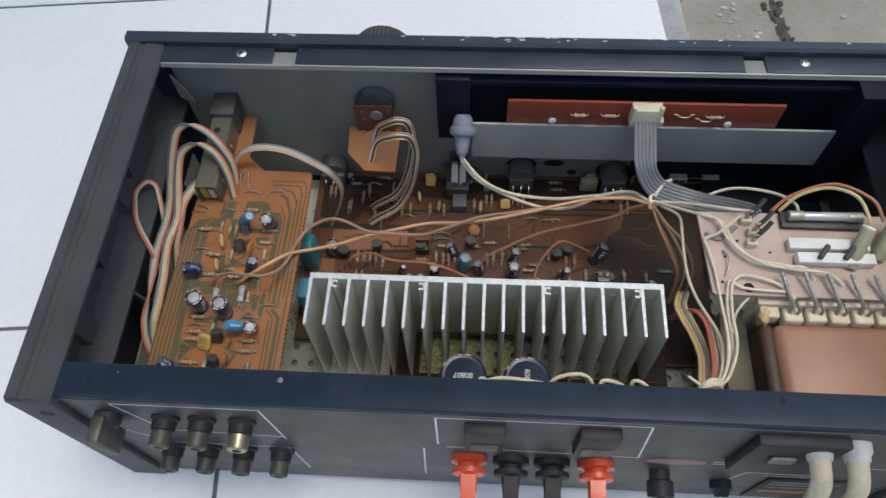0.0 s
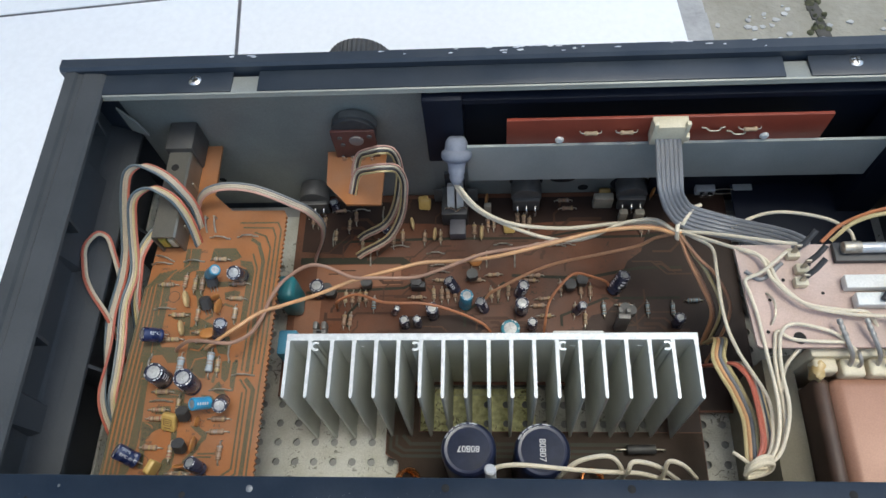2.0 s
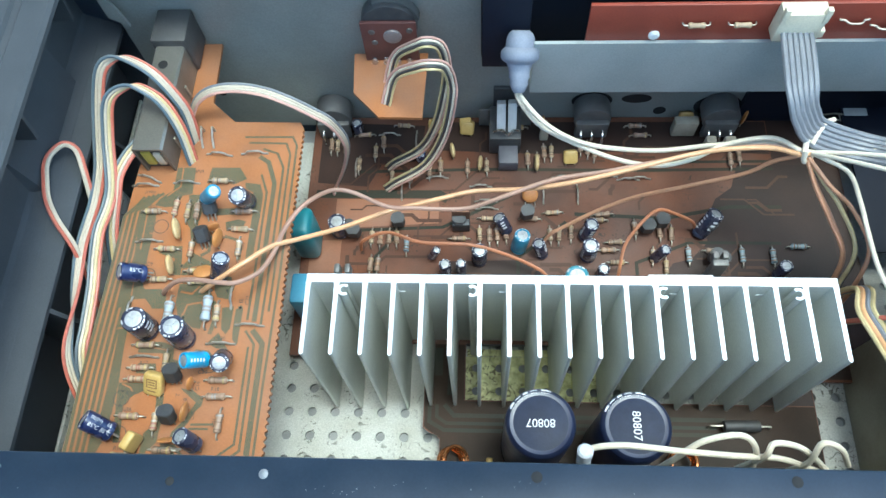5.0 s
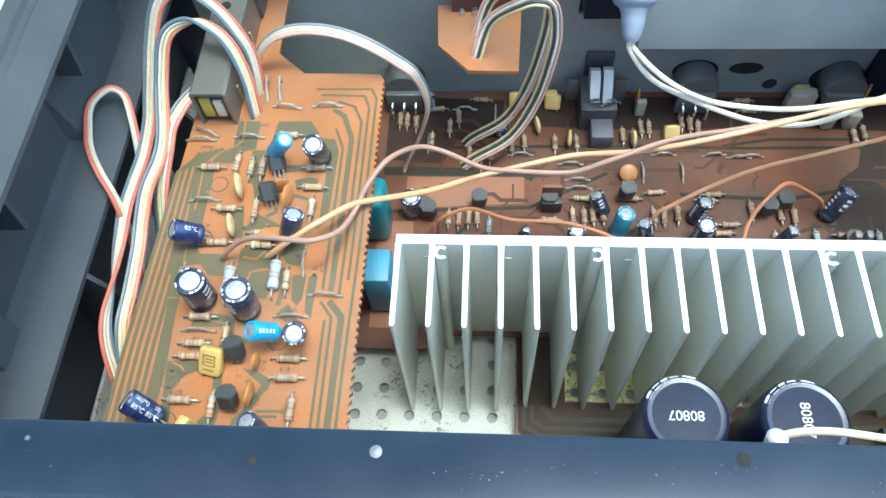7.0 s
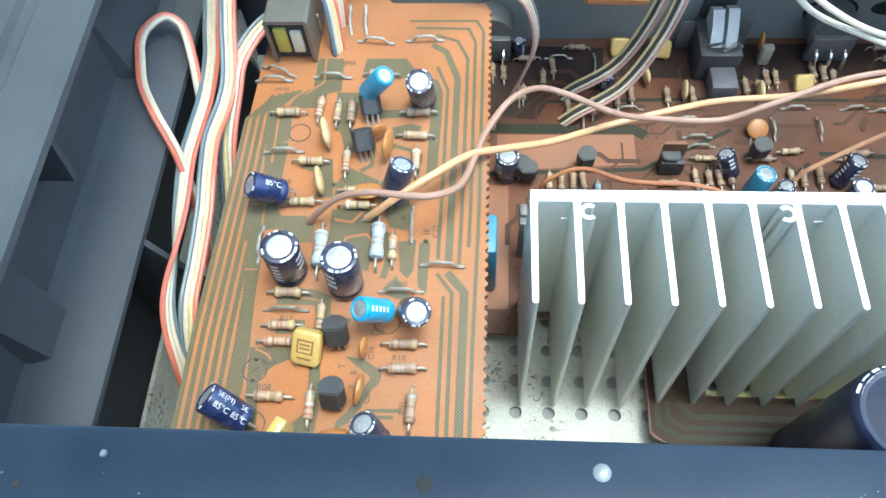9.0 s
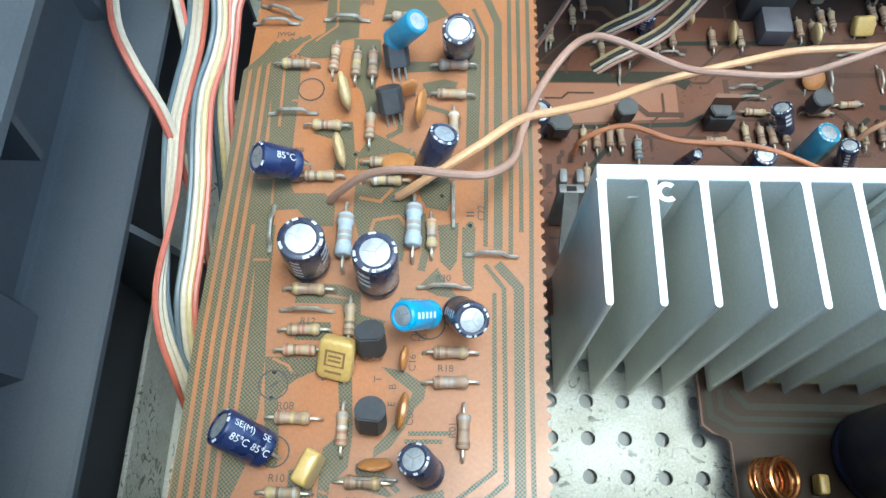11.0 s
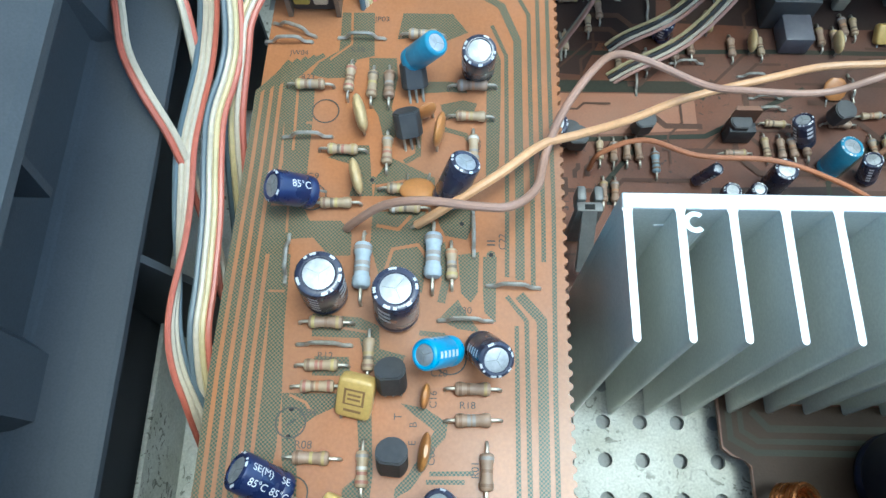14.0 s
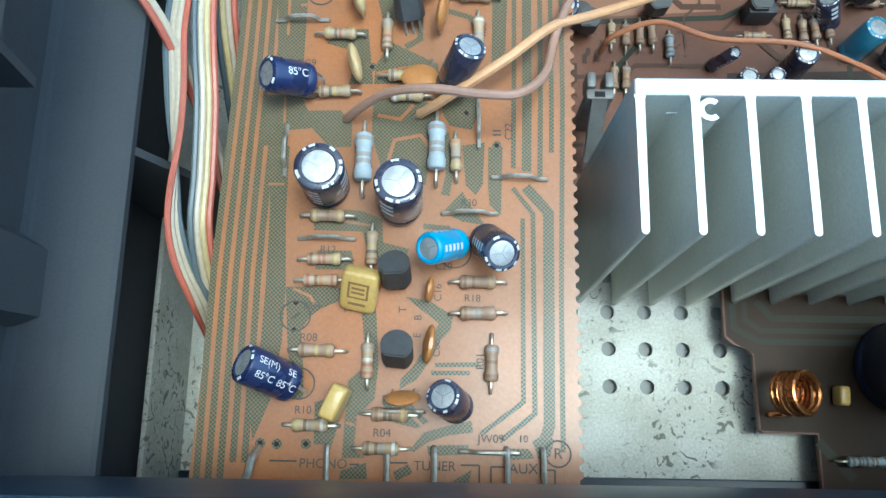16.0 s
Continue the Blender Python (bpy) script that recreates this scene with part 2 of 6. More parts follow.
def placed(name, me, parent, m, label=""):
    """A ready mesh at the pose m (millimetres, in the place) under a thing."""
    ob = new(name, me)
    ob.parent = parent
    base = BASES[parent.name]
    q = m.copy()
    q.translation = (q.translation - base) * S
    ob.matrix_local = q
    BASES[ob.name] = Vector((0, 0, 0))
    return tagged(ob, label)


def child(name, me, parent, label=""):
    ob = new(name, me)
    ob.parent = parent
    BASES[ob.name] = Vector((0, 0, 0))
    return tagged(ob, label)


def B():
    return bmesh.new()


def line_pose(a, b, z):
    """At the middle of a-b, x along it."""
    ang = math.atan2(b[1] - a[1], b[0] - a[0])
    return Matrix.Translation(((a[0] + b[0]) / 2, (a[1] + b[1]) / 2, z)) @ Matrix.Rotation(ang, 4, "Z")

# ---- ground, porch floor, unseen wall and ceiling ----
def stone_mat(name, a, b, c, s1, s2, rough=0.85, bump=0.5):
    m = mat(name, a, b, rough, scale=s1, bump=bump, bscale=s2)
    n, l = m.node_tree.nodes, m.node_tree.links
    src = n["Principled BSDF"].inputs["Base Color"].links[0].from_socket
    nz = n.new("ShaderNodeTexNoise")
    nz.inputs["Scale"].default_value, nz.inputs["Detail"].default_value = 14.0, 9.0
    rp = n.new("ShaderNodeMapRange")
    rp.inputs["From Min"].default_value, rp.inputs["From Max"].default_value = 0.5, 0.62
    l.new(nz.outputs["Fac"], rp.inputs["Value"])
    mx = n.new("ShaderNodeMix")
    mx.data_type = "RGBA"
    l.new(rp.outputs["Result"], mx.inputs["Factor"])
    l.new(src, mx.inputs["A"])
    mx.inputs["B"].default_value = (*c, 1)
    l.new(mx.outputs["Result"], n["Principled BSDF"].inputs["Base Color"])
    n["Principled BSDF"].inputs["Specular IOR Level"].default_value = 0.2
    for nd in n:
        if nd.type == "BUMP":
            nd.inputs["Distance"].default_value = 0.004
    return m


CONCRETE = stone_mat("mossy_weathered_concrete", (0.50, 0.475, 0.425), (0.36, 0.335, 0.29), (0.21, 0.20, 0.15), 25, 160)
CEMENT = stone_mat("grey_cement_edging", (0.42, 0.42, 0.42), (0.34, 0.34, 0.34), (0.5, 0.5, 0.5), 40, 300, bump=0.2)
GLAZE = mat("white_glazed_tile", (0.86, 0.865, 0.87), (0.83, 0.835, 0.845), 0.2, scale=6, bump=0.01, bscale=200, rand=0.02, rvar=0.06, fvar=0.03)
GROUT = mat("dark_grout", (0.16, 0.16, 0.165), (0.10, 0.10, 0.105), 0.9, scale=60, bump=0.3, bscale=600)
PLASTER = mat("painted_plaster", (0.62, 0.60, 0.56), (0.56, 0.54, 0.50), 0.8, scale=3, bump=0.2, bscale=120)

ground = tagged(new("ground", mesh_of("ground", box(B(), -40000, 40000, -40000, 40000, -60, -8), CONCRETE, False)),
                "mossy weathered grey concrete ground beyond the tiled porch", "ground", kind="structure")
TILE_TURN = radians(5.2)
EDGE_P, EDGE_N = Vector((145.4, 455, 0)), Vector((0.9963, 0.0863, 0)).normalized()


def cut_at_edge(bm, off=0.0):
    bmesh.ops.bisect_plane(bm, geom=[*bm.verts, *bm.edges, *bm.faces], plane_co=EDGE_P + EDGE_N * off, plane_no=EDGE_N, clear_outer=True)
    bmesh.ops.holes_fill(bm, edges=[e for e in bm.edges if e.is_boundary])
    return bm


bed = cut_at_edge(box(B(), -1800, 900, -1150, 1230, -30, -1.2))
floor = tagged(new("floor", mesh_of("floor", bed, GROUT, False)), "white glazed ceramic tile porch floor with dark grout joints", "floor", kind="structure")
BASES[floor.name] = Vector((0, 0, 0))
turn = Matrix.Translation((-154, 192.5, 0)) @ Matrix.Rotation(TILE_TURN, 4, "Z")
for i in range(-6, 1):
    for j in range(-5, 4):
        bm = box(B(), i * 300 + 1.3, i * 300 + (298.7 if i < 0 else 360), j * 300 + 1.3, j * 300 + 298.7, -9, 0, 0.7, 1)
        bmesh.ops.transform(bm, matrix=turn, verts=bm.verts)
        if all((v.co - EDGE_P).dot(EDGE_N) > 0 for v in bm.verts):
            bm.free()
            continue
        part("tile", cut_at_edge(bm), GLAZE, floor, smooth=False)
bm = B()
d = Vector((-EDGE_N.y, EDGE_N.x, 0))
for k in range(60):
    a, w0, w1 = EDGE_P + d * (k * 40 - 1400), random.uniform(17, 24), 0.5
    q = [a + EDGE_N * w1, a + EDGE_N * w0, a + d * 40 + EDGE_N * (w0 + random.uniform(-2, 2)), a + d * 40 + EDGE_N * w1]
    prism(bm, [(p.x, p.y) for p in q], -28, -2.5 + random.uniform(-0.6, 0.4))
tagged(new("trim", mesh_of("trim", bm, CEMENT, False)), "rough grey cement edging along the porch tiles", "edging", kind="structure")
# a crack with moss in the concrete, and flaked crumbs
MOSS = mat("dark_green_moss", (0.10, 0.105, 0.055), (0.045, 0.045, 0.03), 0.95, scale=300, bump=0.6, bscale=900)
bm = B()
for k in range(46):
    a, w = EDGE_P + EDGE_N * (97 + random.uniform(-1.5, 1.5)) + d * (k * 9 - 120), random.uniform(2.0, 5.0)
    q = [a - EDGE_N * w, a + EDGE_N * w, a + d * 9.4 + EDGE_N * (w + random.uniform(-1, 1)), a + d * 9.4 - EDGE_N * (w + random.uniform(-1, 1))]
    prism(bm, [(p.x, p.y) for p in q], -9, -7.4 + random.uniform(0, 0.3))
tagged(new("crack", mesh_of("crack", bm, mat("dark_damp_crack", (0.09, 0.085, 0.075), (0.05, 0.047, 0.04), 0.95, scale=120, bump=0.5), False)), "dark damp crack across the concrete ground", "crack", kind="structure")
bm = B()
for k in range(130):
    a = EDGE_P + EDGE_N * (97 + random.gauss(0, 4.5)) + d * random.uniform(-110, 290)
    r, h = random.uniform(1.2, 3.6), random.uniform(1.0, 3.4)
    lathe(bm, (a.x, a.y, -8.4), (a.x + random.uniform(-1, 1), a.y + random.uniform(-1, 1), -8 + h), [(0, r), (0.4, r * random.uniform(0.8, 1.2)), (0.8, r * 0.6), (1, r * 0.2)], 7)
tagged(new("moss", mesh_of("moss", bm, MOSS)), "clumps of dark green moss along the crack", "moss", kind="stuff")
bm = B()
for k in range(170):
    a = EDGE_P + EDGE_N * random.choice((random.gauss(58, 9), random.uniform(24, 230))) + d * random.uniform(-110, 290)
    r = random.uniform(0.8, 3.2)
    prism(bm, [(a.x + r * math.cos(q) * random.uniform(0.5, 1.3), a.y + r * math.sin(q) * random.uniform(0.5, 1)) for q in (2 * math.pi * i / 6 for i in range(6))], -8.6, -7.6 + random.uniform(0, 0.8))
tagged(new("crumbs", mesh_of("crumbs", bm, CEMENT, False)), "pale flaked cement crumbs on the concrete", "crumbs", kind="stuff")
# unseen wall and dark ceiling, added to block sky and darken the lip's reflection
tagged(new("wall_west", mesh_of("wall_west", box(B(), -2750, -2600, 150, 3200, -30, 2900), PLASTER, False)), "unseen plain plaster wall added beside the porch", "wall", kind="structure")
tagged(new("ceiling", mesh_of("ceiling", box(B(), -2600, 260, 420, 3200, 2600, 2700), mat("unseen_dark_boards", (0.10, 0.07, 0.05), (0.07, 0.05, 0.035), 0.7, scale=8), False)), "unseen dark ceiling added to block sky and darken reflections", "ceiling", kind="structure")

# ---- amplifier case ----
MIDX2 = 41.5
case = thing("amplifier_case", (20.75, 196, 0), "black amplifier case with its top cover removed on white tiles", "amplifier")
side = [(-191, 6), (-191, 141), (-190, 143.4), (-185.2, 143.4), (-184.4, 142.0), (-182.2, 141.6), (-181.4, 142.4), (-172.8, 141.6), (-171.5, 140.4), (-171.5, 138.6),
        (-188, 138), (-188, 102.4), (-187.3, 101.2), (-186.8, 100.7), (-181.2, 98.0), (-180.8, 97.7), (-175.2, 95.3), (-174.4, 94.8), (-174.6, 92.6), (-176, 92.4), (-189, 97), (-189, 6)]
part("side_panel", along_y(B(), side, 92.6, 292.4), BLACK, case, "black moulded plastic side panel with stepped rim", smooth=False)
part("side_panel", along_y(B(), [(MIDX2 - x, z) for x, z in side], 92.6, 292.4), BLACK, case, smooth=False)
# gussets, raised pads and ribs on the inner side
for y0 in (112, 166.4, 220.4, 274):
    part("gusset", along_y(B(), [(-188.1, 138.1), (-188.1, 117.6), (-179.4, 117.6), (-176.4, 138.1)], y0, y0 + 1.6), BLACK, case, smooth=False)
for s0, s1 in ((-191, -171.4), (212.9, 232.5)):
    part("end_cap", box(B(), s0, s1, 91.4, 95.2, 6, 141.2, 0.8), BLACK, case, "black plastic end of the side panel")
part("screw_hole", cyl(B(), (-180, 91.6, 126), (-180, 91.2, 126), 3.2, 18), HOLE, case)
for y0, y1 in ((131, 147.4), (207.5, 262)):
    bm = B()
    lo = [bm.verts.new(p) for p in ((-188.1, y0, 98), (-184.2, y0 + 2.6, 98), (-184.2, y1 - 2.6, 98), (-188.1, y1, 98))]
    hi = [bm.verts.new(p) for p in ((-188.1, y0, 124), (-187.9, y0 + 2.6, 124), (-187.9, y1 - 2.6, 124), (-188.1, y1, 124))]
    bm.faces.new(hi)
    for a in range(4):
        bm.faces.new((lo[a], lo[(a + 1) % 4], hi[(a + 1) % 4], hi[a]))
    bmesh.ops.recalc_face_normals(bm, faces=bm.faces)
    part("raised_pad", bm, BLACK, case, smooth=False)
for y0 in (164.5, 240):
    part("side_rib", along_y(B(), [(-188.4, 96), (-174.6, 93), (-166, 70), (-166, 24), (-188.4, 24)], y0, y0 + 1.6), BLACK, case, smooth=False)
part("front_panel", along_x(B(), [(292.6, 6), (300, 6), (300, 143.4), (299, 144.8), (294, 145), (292.6, 143.6)], -193, 234.5), FRONTPAINT, case, "black painted front panel, paint chipped white along its top edge")
for x0, x1 in ((-172.6, -110.4), (-98, 138.8), (149.6, 214)):
    part("front_lip", box(B(), x0, x1, 281.2, 292.5, 138.8, 140.6, 0.35), FRONTPAINT, case)
for x0, x1 in ((-110.3, -98.1), (138.9, 149.5)):
    part("slot_tab", box(B(), x0, x1, 281.3, 289.6, 136.6, 137.6, 0.2), STEELGREY, case, "bare grey steel tab in the lip's slot")
CHIP = mat("bare_chipped_paint", (0.75, 0.76, 0.78), (0.6, 0.62, 0.65), 0.6, bump=0.3)
for k in range(34):
    x = random.choice((random.uniform(-45, 30), random.uniform(-185, 200), random.uniform(10, 140)))
    y, w, h = 299.2 - abs(random.gauss(0, 1.6)), random.uniform(0.4, 2.8), random.uniform(0.2, 0.55)
    bm = prism(B(), [(x + w * math.cos(a) * random.uniform(0.5, 1), y + h * math.sin(a) * random.uniform(0.5, 1)) for a in (2 * math.pi * i / 7 for i in range(7))], 144.5, 145.06)
    part("paint_chip", bm, CHIP, case, smooth=False)


def screw(parent, x, y, z, r=3.0, label="steel cross-head screw"):
    s = part("screw", lathe(B(), (x, y, z - 0.5), (x, y, z + 1.1), [(0, r), (0.45, r), (0.8, r * 0.75), (1, r * 0.35)], 16), CHROME, parent, label)
    bm = box(B(), x - r * 0.55, x + r * 0.55, y - 0.3, y + 0.3, z + 0.9, z + 1.16)
    box(bm, x - 0.3, x + 0.3, y - r * 0.55, y + r * 0.55, z + 0.9, z + 1.17)
    part("recess", bm, HOLE, s, smooth=False)


screw(case, -128, 287.8, 140.6)
screw(case, 169.6, 288.4, 140.6)
# rear lip and rear panel
part("rear_lip", along_x(B(), [(95, 134), (95.2, 139.4), (96.2, 140.5), (109.6, 140.5), (110.2, 140.1), (110.4, 139.4), (110.4, 121), (109.4, 121), (109.2, 138.8), (97, 138.8), (96.6, 134)], -172.6, 214), BEZEL, case, "black painted rear lip with screw holes")
part("rear_panel", box(B(), -172.6, 214, 94.6, 96.2, 8, 137.5, 0.3), mat("grey_black_rear_sheet", (0.07, 0.07, 0.071), (0.05, 0.05, 0.051), 0.5, 0.2, scale=50, bump=0.08), case)
DULLRIVET = mat("dull_rivet", (0.22, 0.225, 0.23), (0.14, 0.145, 0.15), 0.5, 0.4)
for x, y, r in ((-100.8, 103.7, 1.0), (-76.9, 106, 1.1), (-7.9, 106.8, 1.25), (55.5, 107.1, 1.25), (-146.4, 106.4, 0.5), (-157.7, 101.9, 0.6), (128, 106, 1.25)):
    part("rivet_hole", lathe(B(), (x, y, 139.6), (x, y, 140.75), [(0, r * 1.15), (0.8, r * 1.15), (1, r * 0.8)], 12), DULLRIVET if x in (-76.9, -146.4) else HOLE, case)
# dust flecks stuck to the rear lip
bm = B()
for k in range(36):
    cx, cy = random.choice(((-44, 104), (-60, 102), (-12, 105), (10, 101), (random.uniform(-165, 80), random.uniform(98, 109))))
    x, y, r = random.gauss(cx, 5), min(109.8, max(97.2, random.gauss(cy, 1.2))), random.uniform(0.06, 0.2)
    prism(bm, [(x + r * math.cos(a) * random.uniform(0.4, 1.5), y + r * math.sin(a) * random.uniform(0.5, 1)) for a in (2 * math.pi * i / 6 for i in range(6))], 140.45, 140.56)
tagged(part("dust_flecks", bm, mat("pale_dust", (0.20, 0.20, 0.20), (0.12, 0.12, 0.12), 0.9), case, smooth=False), kind="stuff")
# perforated bottom tray
bm = B()
HX, HY, HP, HR = -73.7, 125.9, 9.92, 1.95
for i in range(-11, 31):
    for j in range(-2, 16):
        cx, cy, h = HX + i * HP, HY + j * HP, HP / 2
        sq = [bm.verts.new((cx + h * a, cy + h * b, 22.8)) for a, b in ((1, 0), (1, 1), (0, 1), (-1, 1), (-1, 0), (-1, -1), (0, -1), (1, -1))]
        if j > 12 or j < 0 or (i > 23 and cx > 135):
            bm.faces.new(sq)
            continue
        ci = [bm.verts.new((cx + HR * math.cos(a), cy + HR * math.sin(a), 22.8)) for a in (math.pi * k / 8 for k in range(16))]
        lo = [bm.verts.new((v.co.x, v.co.y, 21.6)) for v in ci]
        for k in range(8):
            n = (k + 1) % 8
            bm.faces.new((sq[k], sq[n], ci[2 * n], ci[2 * k + 1], ci[2 * k]))
        for k in range(16):
            n = (k + 1) % 16
            bm.faces.new((ci[k], ci[n], lo[n], lo[k]))
bmesh.ops.remove_doubles(bm, verts=bm.verts, dist=0.01)
part("base_tray", bm, TRAY, case, "perforated zinc-plated steel bottom tray", smooth=False)
part("bottom_cover", box(B(), -184, 226, 103.2, 288, 19.4, 20.4), mat("dull_grey_bottom_cover", (0.34, 0.34, 0.32), (0.26, 0.26, 0.245), 0.6, 0.1, scale=60, bump=0.1), case, "grey steel bottom cover under the perforated tray", smooth=False)
part("tray_flange", box(B(), -187.6, -186.2, 96.6, 288.6, 21.6, 47, 0.4), TRAY, case, "upturned side of the zinc-plated tray")
part("tray_edge", box(B(), -186.4, -178, 101.2, 288.6, 21.4, 22.6), TRAY, case, smooth=False)
part("rear_foot", box(B(), -186, 228, 96.4, 102.8, 20.6, 24.6, 0.3), BEZEL, case, "black painted foot of the rear panel")
for x in (-165, 206):
    for y in (118, 276):
        part("foot", cyl(B(), (x, y, 0), (x, y, 7), 11, 20, 1.5), GUNK, case)
# grey sub panel behind the front, with the display opening and a bent top flange
for x0, x1, z0, z1 in ((-172.5, -23, 24, 138.2), (-23, 205, 24, 75.5), (205, 214, 24, 138.2)):
    part("sub_panel", box(B(), x0, x1, 289.4, 290.9, z0, z1), STEELGREY, case, "grey plated steel sub panel", smooth=False)
part("top_flange", along_x(B(), [(279.7, 137.4), (280.3, 139.7), (281, 139.9), (290.9, 138.7), (290.9, 137.8), (281.4, 138.5)], -172.5, 214), STEELGREY, case, "bent pale steel top flange", smooth=False)
NAVYBLACK = mat("navy_black_display_and_shade", (0.007, 0.010, 0.019), (0.011, 0.014, 0.024), 0.5, scale=60, bump=0.03)
NAVYBLACK.node_tree.nodes["Principled BSDF"].inputs["Specular IOR Level"].default_value = 0.2
part("display_box", box(B(), -23, 205, 291.2, 292.2, 75, 137.4), NAVYBLACK, case)
part("display_frame", along_x(B(), [(279.5, 128.5), (291, 131.4), (291, 133.6), (279.5, 131.4)], -4, 205), NAVYBLACK, case, "navy black display frame")
part("display_frame", box(B(), -22.6, -4, 277.5, 291, 84, 134.3, 0.5), NAVYBLACK, case)
SHELF = mat("pale_zinc_strip", (0.45, 0.475, 0.445), (0.37, 0.395, 0.365), 0.5, 0.25, scale=30, bump=0.08)
part("display_shelf", box(B(), -2.5, 196, 269.9, 271.4, 76.8, 107.2), SHELF, case, "plain grey steel strip below the display board", smooth=False)
part("display_shelf", box(B(), -2.5, 196, 271.4, 289.2, 76.8, 78), STEELGREY, case, smooth=False)
for x, z, rx, rz in ((49.5, 45.5, 7, 3.4), (29, 44, 9.5, 6.5), (88, 40, 11, 8), (62, 36, 3, 3), (-145.4, 51.2, 2.0, 2.0)):
    bm = B()
    ring = [bm.verts.new((x + rx * math.cos(a), 289.2, z + rz * math.sin(a))) for a in (2 * math.pi * k / 20 for k in range(20))]
    bm.faces.new(ring)
    part("panel_hole", bm, HOLE, case, smooth=False)
# added near-black sheets: shade under and beside the display shelf put into colour
part("dark_partition", box(B(), 98, 214, 286.6, 289.1, 24, 76.6), NAVYBLACK, case, "near-black sheet for the shade under the display shelf")
part("dark_partition", box(B(), 197, 214, 268, 289.1, 24, 137), NAVYBLACK, case)
part("dark_partition", box(B(), 143, 213.6, 213.6, 286.4, 40, 41.4), NAVYBLACK, case)

# ---- heat sink ----
sink = thing("heat_sink", (8, 165, 23), "bright aluminium heat sink with upright fins standing on the tray", "heat sink")


def cut_edges(ob):
    ob.data.materials.append(ALUCUT)
    for p in ob.data.polygons:
        if p.normal.z > 0.7:
            p.material_index = 1
    return ob


TOPZ = 96.7
plate = cut_edges(part("back_plate", box(B(), -83.1, 97.6, 175.6, 179.0, 24, TOPZ, 0.25, 1), ALU, sink))
for k in range(19):
    x = -82.2 + 9.926 * k
    bm = B()
    # a little thicker at the root, with a rounded nose
    nose = [(x - 0.72 * math.cos(a), 150.5 - 0.75 * math.sin(a)) for a in (math.pi * i / 6 for i in range(7))]
    prism(bm, [*nose, (x + 0.84, 174.8), (x + 1.1, 175.7), (x - 1.1, 175.7), (x - 0.84, 174.8)], 25.5, TOPZ)
    for v in bm.verts:
        if v.co.z < 30 and v.co.y < 152:
            v.co.y -= 2.6
    cut_edges(part("fin", bm, ALU, sink))
for x in (-74, -50.4, -14.6, 44.6, 74):
    part("scratch", box(B(), x - 1.3, x + 1.3, 175.3, 175.62, 88.4, 89.2, 0.1), ALUCUT, sink)
for x, sgn in ((-69.6, 1), (-25.1, -1), (39.5, 1), (84.0, -1)):
    bm = B()
    arc = [radians(a) for a in range(48, 313, 22)]
    o = [(x + sgn * 2.2 * math.cos(a), 173 + 2.2 * math.sin(a)) for a in arc] + [(x + sgn * 1.15 * math.cos(a), 173 + 1.15 * math.sin(a)) for a in arc[::-1]]
    o = o[::sgn]
    cut_edges(part("screw_channel", prism(bm, o, 24, TOPZ - 0.04), ALU, sink, smooth=False))

# ---- main board ----
main = thing("main_circuit_board", (0, 230, 31), "dusty brown phenolic main circuit board on the tray, crowded with parts", "circuit board")
bm = prism(B(), [(-104, 168), (-78, 168), (-78, 174), (-45.5, 174), (-45.5, 138.6), (-43.4, 136.8), (-39.8, 135.6), (-38.6, 134), (-38.4, 115.8), (-37.4, 114.7), (-24, 114.6), (-24, 101), (112, 101),
                 (112, 172.8), (90, 172.8), (90, 150), (-28.5, 150), (-28.5, 174), (112, 174), (134, 186), (134, 288.8), (-104, 288.8)], 29.4, 31)
part("board", bm, PCBMAIN, main, smooth=False)
part("board", box(B(), 112.2, 142, 160, 288.6, 29.3, 30.9), PCBMAIN, main, smooth=False)

# ---- pre-amplifier board ----
pre = thing("preamplifier_circuit_board", (-126, 170, 87.4), "orange phenolic circuit board with green tracks, raised along the side panel", "circuit board")
out = [(-160.9, 104), (-92.6, 104)]
y = 104.0
while y < 242:
    out += [(-92.6, y + 0.2), (-93.3, y + 0.75), (-93.3, y + 1.5), (-92.6, y + 2.0)]
    y += 2.45
out += [(-94.4, 246.9), (-121.1, 247.2), (-131.6, 256.5), (-132.4, 286.5), (-154, 286.5), (-156.2, 226)]
part("board", prism(B(), out, 87.4, 89), PCB, pre, smooth=False)

# ---- large capacitors, transformer and supply board: see below ----
NAVY = mat("navy_shrink_sleeve", (0.012, 0.017, 0.045), (0.02, 0.026, 0.06), 0.36, scale=150, bump=0.03, coat=0.15)

bm = B()
n = 44
prof = []
for k in range(n * 2):
    a = math.pi * k / n
    r = 16.5 if k % 2 else 15.9
    prof.append((-54.5 + r * math.cos(a), 121.8 + r * math.sin(a)))
along_y(bm, prof, 302.4, 313)
part("knob", bm, GUNK, case, "black knurled control knob")
part("knob_shaft", cyl(B(), (-54.5, 299, 121.8), (-54.5, 304, 121.8), 5, 16), GUNK, case)

# ---- electronic parts ----
TAN = mat("tan_resistor_lacquer", (0.47, 0.34, 0.20), (0.38, 0.27, 0.16), 0.42, scale=400, bump=0.05, rand=0.12, dust=0.25)
BROWNR = mat("brown_resistor_lacquer", (0.38, 0.25, 0.16), (0.30, 0.19, 0.12), 0.4, scale=400, bump=0.05, rand=0.12, dust=0.25)
GREYR = mat("grey_flameproof_lacquer", (0.43, 0.47, 0.49), (0.36, 0.40, 0.42), 0.6, scale=400, bump=0.1, dust=0.1)
BLUER = mat("pale_blue_resistor_lacquer", (0.30, 0.38, 0.41), (0.24, 0.31, 0.34), 0.5, scale=400, bump=0.1, dust=0.3)
